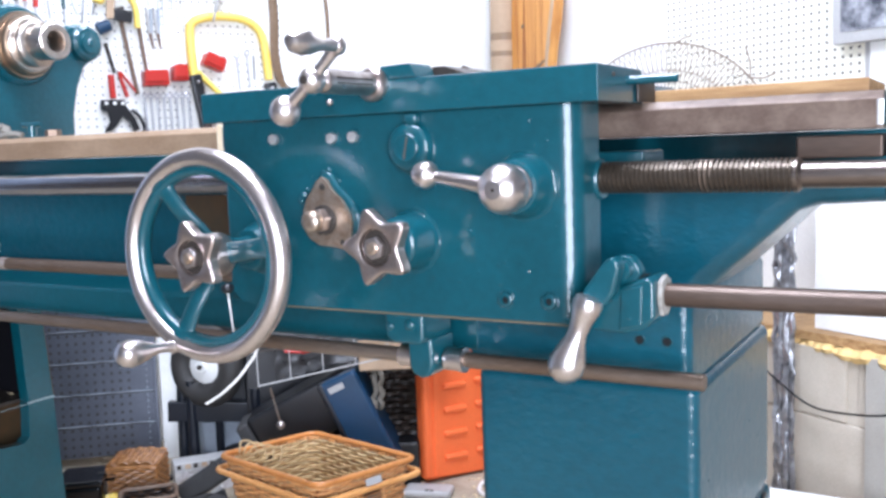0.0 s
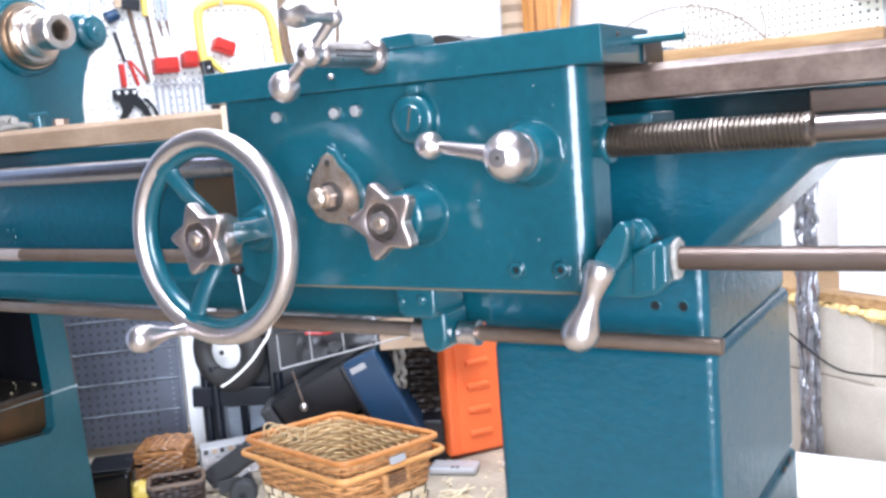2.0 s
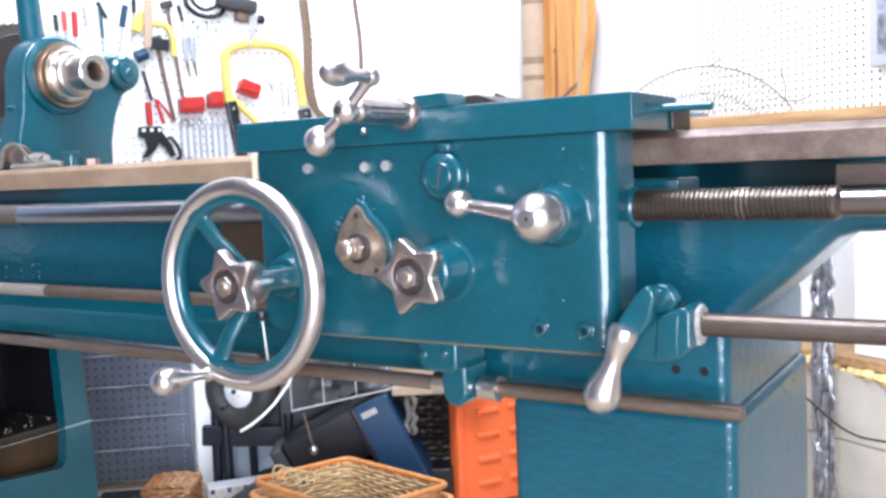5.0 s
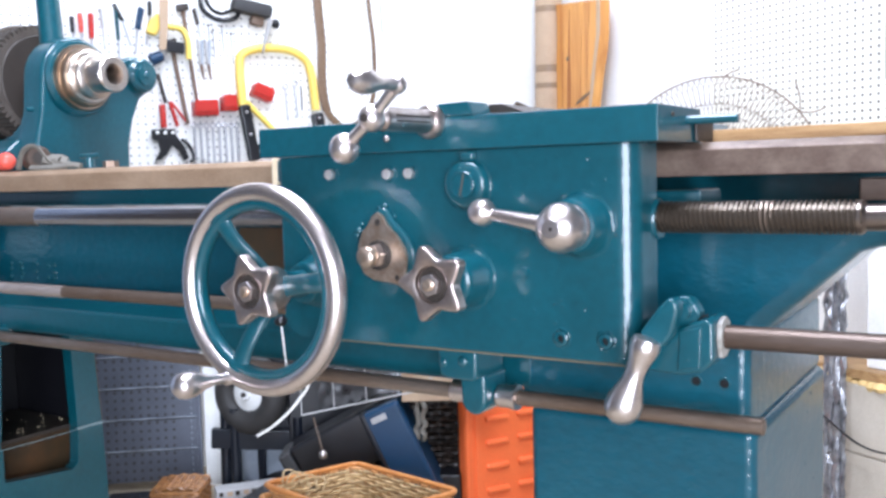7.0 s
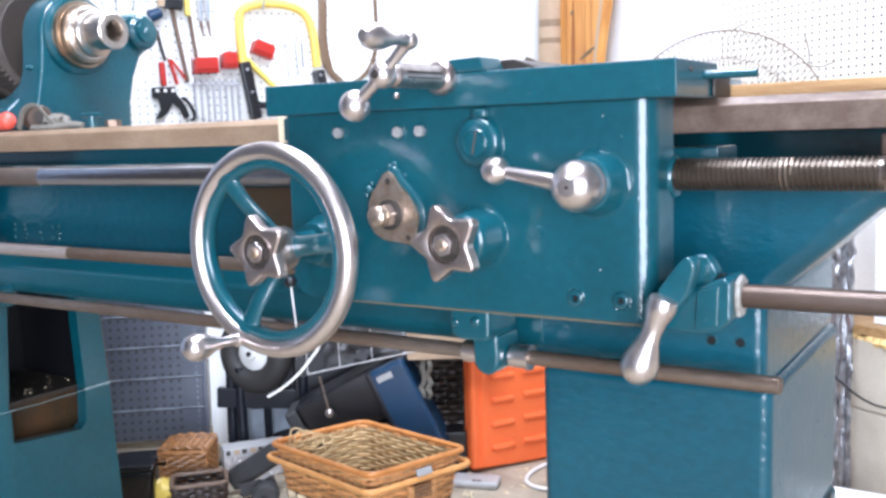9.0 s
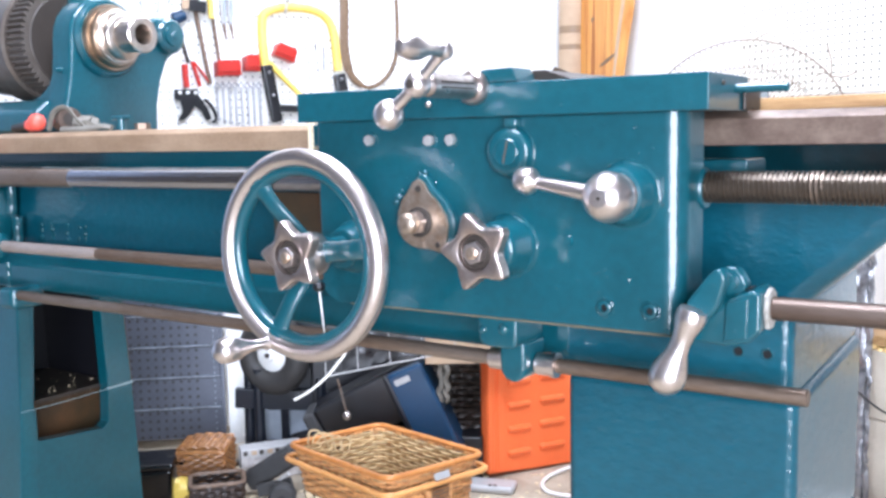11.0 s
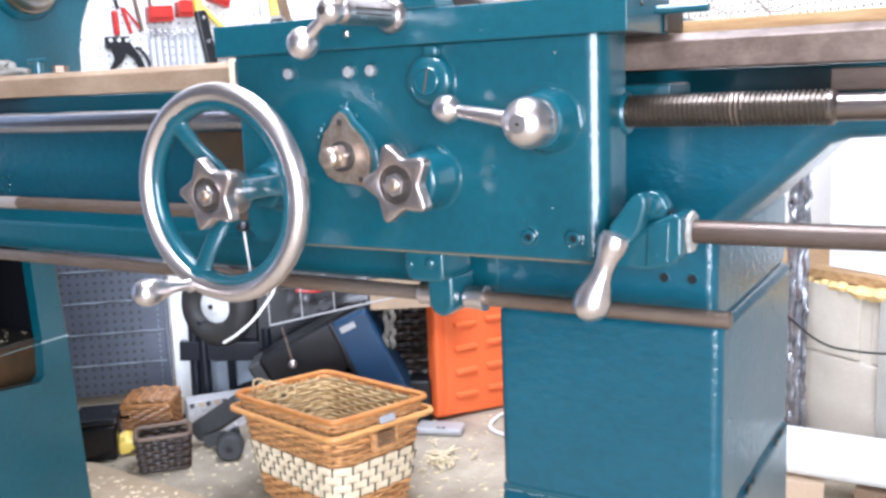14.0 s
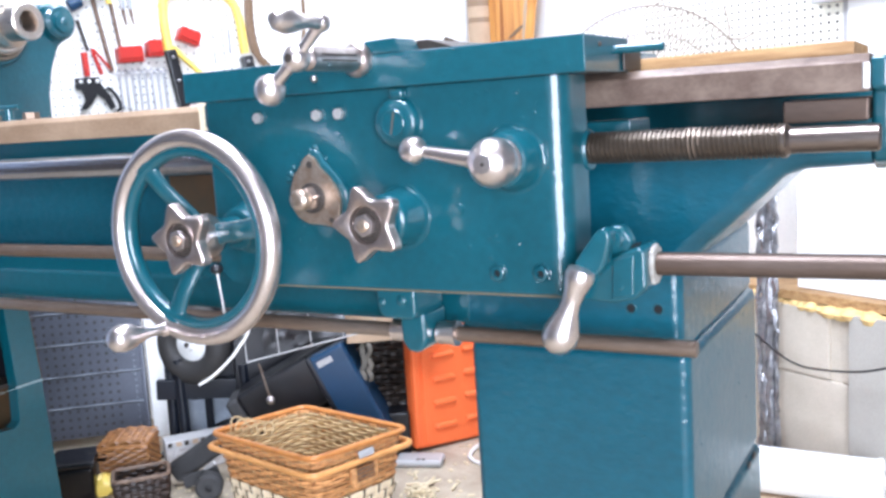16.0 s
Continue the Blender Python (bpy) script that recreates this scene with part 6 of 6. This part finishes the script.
# leather strap and looped cable
sp = hung("leather_strap", "tan leather belt hanging in a loop", "strap", 0.757, 1.2)
part("belt", sweep(smooth_path([on_wall(0.752, 1.75, 0.012), on_wall(0.752, 1.60, 0.012), on_wall(0.760, 1.45, 0.014), on_wall(0.757, 1.30, 0.014), on_wall(0.775, 1.21, 0.014), on_wall(0.82, 1.165, 0.014), on_wall(0.87, 1.165, 0.014), on_wall(0.925, 1.21, 0.014), on_wall(0.955, 1.29, 0.014), on_wall(0.960, 1.45, 0.014), on_wall(0.945, 1.60, 0.014), on_wall(0.94, 1.75, 0.014)], 6),
                    [0.0165] * 24 + [0.0125] * 6 + [0.0075] * 37, 8, False, 0.35, tuple(W)), LEATHER, sp)
solo("tape_strip", sweep([on_wall(0.99, 1.75, 0.004), on_wall(1.0, 1.5, 0.004)], 0.003, 6), GREYPLASTIC, "thin grey strip hanging on the wall", "strip")

# grey steel pegboard panel leaning low on the wall
gp = thing("steel_pegboard", (-1.6, 1.03, 0), "grey-blue perforated steel panels leaning on the wall", "pegboard")
GA = 40.0
gm = Matrix.Translation((-1.505, 1.125, 0.0)) @ pose(0, 0, 0, -4, 0, GA)
for k in range(6):
    panel = part("panel", turned(box(-0.40, 0.0, 0.0, 0.012, 0.03 + k * 0.1, 0.126 + k * 0.1, 0.002), gm), GREYPEG, gp)
    hb = peg_holes(-0.39, -0.035, 0.028 + k * 0.1, 0.132 + k * 0.1, lambda u, z: Vector((u, -0.0006, z)), (0, -1, 0), 0.0051)
    o = part("perforation", turned(hb, gm), HOLE, panel)
    o["kind"] = "stuff"
    part("seam", turned(rod((-0.40, 0.0, 0.1275 + k * 0.1), (0.0, 0.0, 0.1275 + k * 0.1), 0.0024, None, 8), gm), HOLE, panel, "dark joint between panels")
    # the seam's broken highlight, drawn as a pale strand of varying thickness
    part("seam_highlight", turned(sweep([(-0.40 + 0.025 * q, -0.0022, 0.1302 + k * 0.1 + 0.0006 * math.sin(q * 1.9 + k)) for q in range(17)], [0.0009 + 0.0006 * (1 + math.sin(q * 1.3 + 2.1 * k)) for q in range(17)], 6), gm), TOTE, panel, "pale line painted as the highlight along the seam")
    for q in range(5):
        part("rivet", turned(ball((-0.017, -0.001, 0.040 + q * 0.019 + k * 0.1), 0.0022, 8, 0.6, (0, 1, 0)), gm), TOTE, panel)
part("edge", turned(box(0.001, 0.014, -0.012, 0.014, 0.0, 0.66, 0.002), gm), GREYPEG, gp)
part("back_leg", turned(box(-0.44, -0.405, -0.02, 0.02, 0.0, 0.72, 0.003), gm), DARK, gp)

# ---- corner: tube and timber ----
tb2 = thing("cardboard_tube", room(1.55, 1.98, 0), "tall cardboard tube with tape, standing in the corner", "tube")
ta, tz = room(1.65, 1.995, 0), room(1.665, 1.948, 2.4)
tube = part("tube", rod(ta, tz, 0.052, None, 32), CARD, tb2)
for z, h in ((1.31, 0.010), (1.375, 0.014), (1.60, 0.012)):
    c, d = ta.lerp(tz, z / 2.4), (tz - ta).normalized() * h
    part("tape", rod(c - d, c + d, 0.0525, None, 32), TAPE, tube)
tw = thing("timber_slab", room(1.6, 1.78, 0), "orange waney-edged timber slab leaning in the corner", "timber")
edge = [(-0.020, 0), (-0.026, 0.4), (-0.034, 0.8), (-0.050, 1.08), (-0.060, 1.20), (-0.088, 1.32), (-0.112, 1.40), (-0.124, 1.47), (-0.128, 1.585), (0.146, 1.612)]
edge += [(x + 0.004 * math.sin(z * 11), z) for x, z in ((0.148, 1.5), (0.160, 1.3), (0.172, 1.1), (0.185, 0.8), (0.195, 0.4), (0.200, 0.0))]
sm = Matrix.Translation(room(1.695, 1.765, 0)) @ pose(0, 0, 0, -0.5, 0, 150)
slab = part("slab", turned(prism(edge, "y", -0.022, 0.022, 0.003), sm), WOOD, tw)
part("sapwood", turned(prism([(-0.0195, 0.0), (-0.0335, 0.8), (-0.0595, 1.20), (-0.0875, 1.32), (-0.1235, 1.47), (-0.1275, 1.584), (-0.108, 1.586), (-0.102, 1.46), (-0.066, 1.31), (-0.042, 1.18), (-0.016, 0.8), (0.0, 0.0)], "y", -0.0235, 0.0235, 0.002), sm), CARD, slab, "pale sapwood edge")
for kx, kw, lean in ((0.085, 0.024, -0.035), (0.125, 0.004, -0.020), (0.035, 0.004, -0.060), (-0.005, 0.003, -0.060)):
    part("grain_streak", turned(prism([(kx, 0.3), (kx + kw, 0.3), (kx + kw * 1.1 + lean * 0.3, 1.0), (kx + kw * 0.8 + lean * 0.7, 1.35), (kx + kw * 0.5 + lean, 1.58), (kx + kw * 0.3 + lean, 1.58), (kx - kw * 0.1 + lean * 0.6, 1.3), (kx + lean * 0.2, 0.9)], "y", -0.0227, 0.0227), sm), STREAK, slab, "dark grain streak")
for kx, kz, kl, kt in ((-0.015, 1.245, 0.055, 0.008), (0.075, 1.40, 0.012, 0.009)):
    part("knot", turned(ball((0, 0, 0), 1.0, 14), sm @ Matrix.Translation((kx, 0.0225, kz)) @ pose(0, 0, 0, 0, 22, 0) @ Matrix.Diagonal((kl, 0.0015, kt, 1))), LEATHER, slab, "dark knot")
    part("knot", turned(ball((0, 0, 0), 1.0, 14), sm @ Matrix.Translation((kx, -0.0225, kz)) @ pose(0, 0, 0, 0, 22, 0) @ Matrix.Diagonal((kl, 0.0015, kt, 1))), LEATHER, slab, "dark knot")

# ---- back wall: cream pegboard, wire fan guard, picture, footing ----
B = U_BACK


def back(v, z, out=0.0):
    return room(B - out, v, z)


cp = thing("pegboard", back(0.9, 1.0, 0.006), "cream perforated pegboard on the back wall", "pegboard")
panel = part("panel", room_box(B - 0.012, B - 0.001, 0.445, 1.165, 1.08, 2.1, 0.001), CREAMPEG, cp)
o = part("perforation", peg_holes(0.450, 1.165, 1.085, 1.9, lambda v, z: back(v, z, 0.0126), -U, 0.0044, 0.0245, 0.0205), HOLE, panel)
o["kind"] = "stuff"
part("edge_strip", room_box(B - 0.016, B - 0.001, 0.430, 0.444, 1.06, 2.1, 0.002), GREYPLASTIC, cp)
solo("panel_grey", room_box(B - 0.02, B - 0.001, 0.142, 0.428, 0.46, 1.70, 0.002), WHITEPLASTIC, "pale grey plastic wall panel", "panel")
FN = Vector((0.27, -0.96, -0.03)).normalized()
FS = Vector((0.96, 0.27, 0)).normalized()
fc = Vector((-0.028, 1.728, 0.942))
FR = 0.286
fn = thing("wire_guard", fc + FS * 0.2, "round wire mesh guard hanging on the pegboard", "wire guard")


def on_guard(r, a, dome=0.07):
    return fc + (FS * math.cos(a) + Vector((0, 0, 1)) * math.sin(a)) * r + FN * (dome * (1 - (r / FR) ** 2))


for r, w in ((0.10, 0.0012), (0.18, 0.0012), (0.21, 0.0012), (FR, 0.0028)):
    part("ring", sweep([on_guard(r, 2 * math.pi * k / 64) for k in range(64)], w, 6, True), RUSTY, fn)
mesh_bm = bm_new()
for k in range(110):
    a = 2 * math.pi * k / 110
    for sgn in (1, -1):
        join(mesh_bm, sweep([on_guard(0.07 + (FR - 0.07) * j / 7, a + sgn * (0.10 * j / 7 + 0.016 * (j % 2))) for j in range(8)], 0.0013, 4))
o = part("wire_mesh", mesh_bm, RUSTY, fn)
o["kind"] = "stuff"
hk = on_guard(FR, 0.675)
part("hook", sweep(smooth_path([hk, hk + Vector((0.0, 0.0, 0.04)), hk + Vector((-0.012, 0, 0.085))], 5), 0.0024, 6), RUSTY, fn)
part("hook", sweep(smooth_path([hk, hk + FS * 0.035 - Vector((0, 0, 0.002)), hk + FS * 0.066 + Vector((0, 0, 0.010))], 5), 0.0024, 6), RUSTY, fn)
tk = on_guard(FR, 1.48)
part("hook", sweep([tk, tk + FS * 0.02 + Vector((0, 0, 0.012)), tk + FS * 0.04 + Vector((0, 0, 0.017))], 0.0022, 6), RUSTY, fn)
pc = thing("framed_picture", back(0.4, 1.2, 0.03), "picture in a pale frame with a dark winter scene", "picture")
frame_ob = part("frame", room_box(B - 0.05, B - 0.022, 0.16, 0.515, 1.185, 1.60, 0.004), GREYPLASTIC, pc)
part("print", room_box(B - 0.052, B - 0.0505, 0.185, 0.49, 1.215, 1.575, 0), PRINT, frame_ob, "dark blue-grey print")

# footing of blocks with foam above it
FO = 1.50
ft = solo("wall_footing", room_box(FO + 0.006, B + 0.15, V_DOOR, V_TOOL, 0, 0.44), BLOCK, "beige block footing along the back wall", "wall", kind="structure")
for r, (z0, z1) in enumerate(((0.004, 0.268), (0.273, 0.442))):
    for k, v0 in enumerate((-0.50, -0.13, 0.31, 0.71, 1.11) if r else (-0.60, -0.16, 0.25, 0.65, 1.05)):
        part("block", room_box(FO - 0.003 * ((k + r) % 2), FO + 0.012, v0 + 0.003, v0 + 0.41, z0, z1, 0.004), BLOCK, ft)
foam = bm_new()
random.seed(11)
for k in range(60):
    v = -0.5 + k * 0.027
    join(foam, ball(room(FO + 0.01 + random.uniform(-0.012, 0.01), v, 0.444 + random.uniform(-0.008, 0.008)), random.uniform(0.016, 0.028), 8, 0.7))
solo("foam_seal", foam, FOAM, "bulging yellow foam sealant along the footing", "foam", kind="stuff")
solo("foam_board", room_box(FO + 0.002, B - 0.001, -0.6, 1.4, 0.455, 0.478, 0.002), BOARD, "yellowed sill plate on the footing", "sill", kind="structure")
solo("white_sheet", room_box(FO + 0.04, FO + 0.07, 0.10, 0.435, 0.479, 0.86, 0.003), WHITEPLASTIC, "white plastic sheet standing on the sill", "panel")
solo("wall_panel", room_box(FO - 0.014, FO - 0.004, -0.4, 0.252, 0.0, 0.445, 0.002), PALEPANEL, "pale grey panel leaning on the footing", "panel")
fl = thing("foil_wrapped_pipes", room(FO - 0.03, 0.51, 0), "vertical pipes wrapped in crinkled silver foil", "pipes")
random.seed(13)
for k, (v, r) in enumerate(((0.436, 0.006), (0.452, 0.010), (0.471, 0.009), (0.487, 0.006))):
    bm = sweep([room(FO - 0.04 + random.uniform(-0.003, 0.003), v + random.uniform(-0.004, 0.004), z * 0.022) for z in range(0, 48)], r, 9)
    for w in bm.verts:
        w.co += Vector((random.uniform(-1, 1), random.uniform(-1, 1), random.uniform(-1, 1))) * 0.0036
        w.co.z = max(w.co.z, 0.0)
    part("pipe", bm, FOIL, fl)
solo("black_cable", sweep(smooth_path([room(FO - 0.03, 0.60, 0.46), room(FO - 0.06, 0.525, 0.395), room(FO - 0.06, 0.43, 0.338), room(FO - 0.06, 0.37, 0.315), room(FO - 0.06, 0.31, 0.312), room(FO - 0.06, 0.19, 0.330), room(FO - 0.06, 0.05, 0.375), room(FO - 0.06, -0.3, 0.46)], 8), 0.0028, 8), BLACK, "thin black cable drooping along the footing", "cable")
rl = thing("white_roll", room(1.40, 0.7, 0), "long white plastic tube lying on the floor", "tube")
ra, rb = Vector((0.05, 1.272, 0.100)), Vector((0.594, 1.266, 0.100))
roll = part("tube", rod(ra, rb, 0.053, None, 40), WHITEPLASTIC, rl)
random.seed(71)
bm = revolve([(0, 0.0532), (0.008, 0.0525), (0.016, 0.047), (0.020, 0.036), (0.017, 0.022), (0.021, 0.010), (0.019, 0)], rb, rb - ra, 16)
for v in bm.verts:
    if v.co.x > rb.x + 0.004:
        v.co += Vector((random.uniform(-1, 1) * 0.005, random.uniform(-1, 1) * 0.004, random.uniform(-1, 1) * 0.004))
part("end_fold", bm, WHITEPLASTIC, roll, "crumpled folded end")
for k, (sx, sy, sl, sw, st) in enumerate(((0.36, 1.262, 0.075, 0.10, 12), (0.56, 1.268, 0.050, 0.09, -8), (0.15, 1.27, 0.06, 0.10, 4))):
    solo("wood_offcut", turned(box(-sl, sl, -sw / 2, sw / 2, 0.0, 0.0468, 0.002), pose(sx, sy, 0.0, 0, 0, st)), CARD if k != 1 else LEATHER, "rough wood offcut lying under the white tube", "offcut", "wood offcuts")

# small things on the bed by the headstock
rd = thing("red_handled_tool", (-0.90, 0.145, 1.005), "tool with a red ball handle lying on the bed", "tool")
part("knob", ball((-0.888, 0.14, 1.024), 0.0165, 20), PINK, rd)
part("shank", rod((-0.895, 0.145, 1.021), (-1.0, 0.165, 1.014), 0.009, 0.008, 12), DARK, rd)
part("ferrule", rod((-0.912, 0.148, 1.020), (-0.926, 0.151, 1.019), 0.012, None, 16), PINK, rd)
lk = thing("red_knob_lever", (-1.03, 0.10, 0.95), "red ball knob on a short lever at the bed", "lever")
part("knob", ball((-1.022, 0.088, 0.983), 0.0135, 18), PINK, lk)
part("stem", rod((-1.024, 0.095, 0.98), (-1.035, 0.135, 0.955), 0.005, None, 10), DULL, lk)
pf = thing("pipe_fitting", (-0.80, 0.15, 1.005), "hollow grey pipe fitting wrapped in an oily rag", "pipe fitting")
part("pipe", revolve([(0, 0.021), (0.05, 0.022), (0.052, 0.020), (0.052, 0.012), (0.02, 0.011), (0.02, 0)], (-0.845, 0.165, 1.026), (0.93, -0.36, 0.02), 24, close=False), BROWNED, pf)
random.seed(17)
bm = ball((-0.79, 0.175, 1.018), 0.026, 16, 0.6)
for v in bm.verts:
    v.co += Vector((random.uniform(-1, 1), random.uniform(-1, 1), random.uniform(-0.6, 0.6))) * 0.006
    v.co.z = max(v.co.z, 1.0055)
part("bore", revolve([(0, 0.0195), (0.001, 0.0190), (0.001, 0)], (-0.7985, 0.1468, 1.0270), (0.93, -0.36, 0.02), 20), DARK, pf, "dark bore")
part("rag", bm, CLOTH, pf, "crumpled oily rag")
part("fold", sweep(smooth_path([(-0.845, 0.135, 1.008), (-0.82, 0.13, 1.040), (-0.79, 0.135, 1.048), (-0.765, 0.14, 1.024), (-0.755, 0.15, 1.008)], 5), 0.005, 8, False, 0.5), CLOTH, pf)
part("rag_tail", sweep(smooth_path([(-0.80, 0.13, 1.009), (-0.76, 0.128, 1.0085), (-0.72, 0.13, 1.009), (-0.69, 0.135, 1.012), (-0.67, 0.14, 1.009)], 5), 0.006, 8, False, 0.6), CLOTH, pf)
cb2 = thing("clamp_bolt", (-0.63, 0.15, 1.0045), "tee-shaped teal-painted clamp bolt on the bed", "bolt")
part("stem", rod((-0.644, 0.14, 1.0045), (-0.644, 0.14, 1.024), 0.007, None, 12), TEAL, cb2)
part("top", rod((-0.668, 0.14, 1.026), (-0.618, 0.14, 1.026), 0.004, None, 10), TEAL, cb2)
part("nut", rod((-0.59, 0.14, 1.0045), (-0.59, 0.14, 1.015), 0.013, None, 6), DULL, cb2)
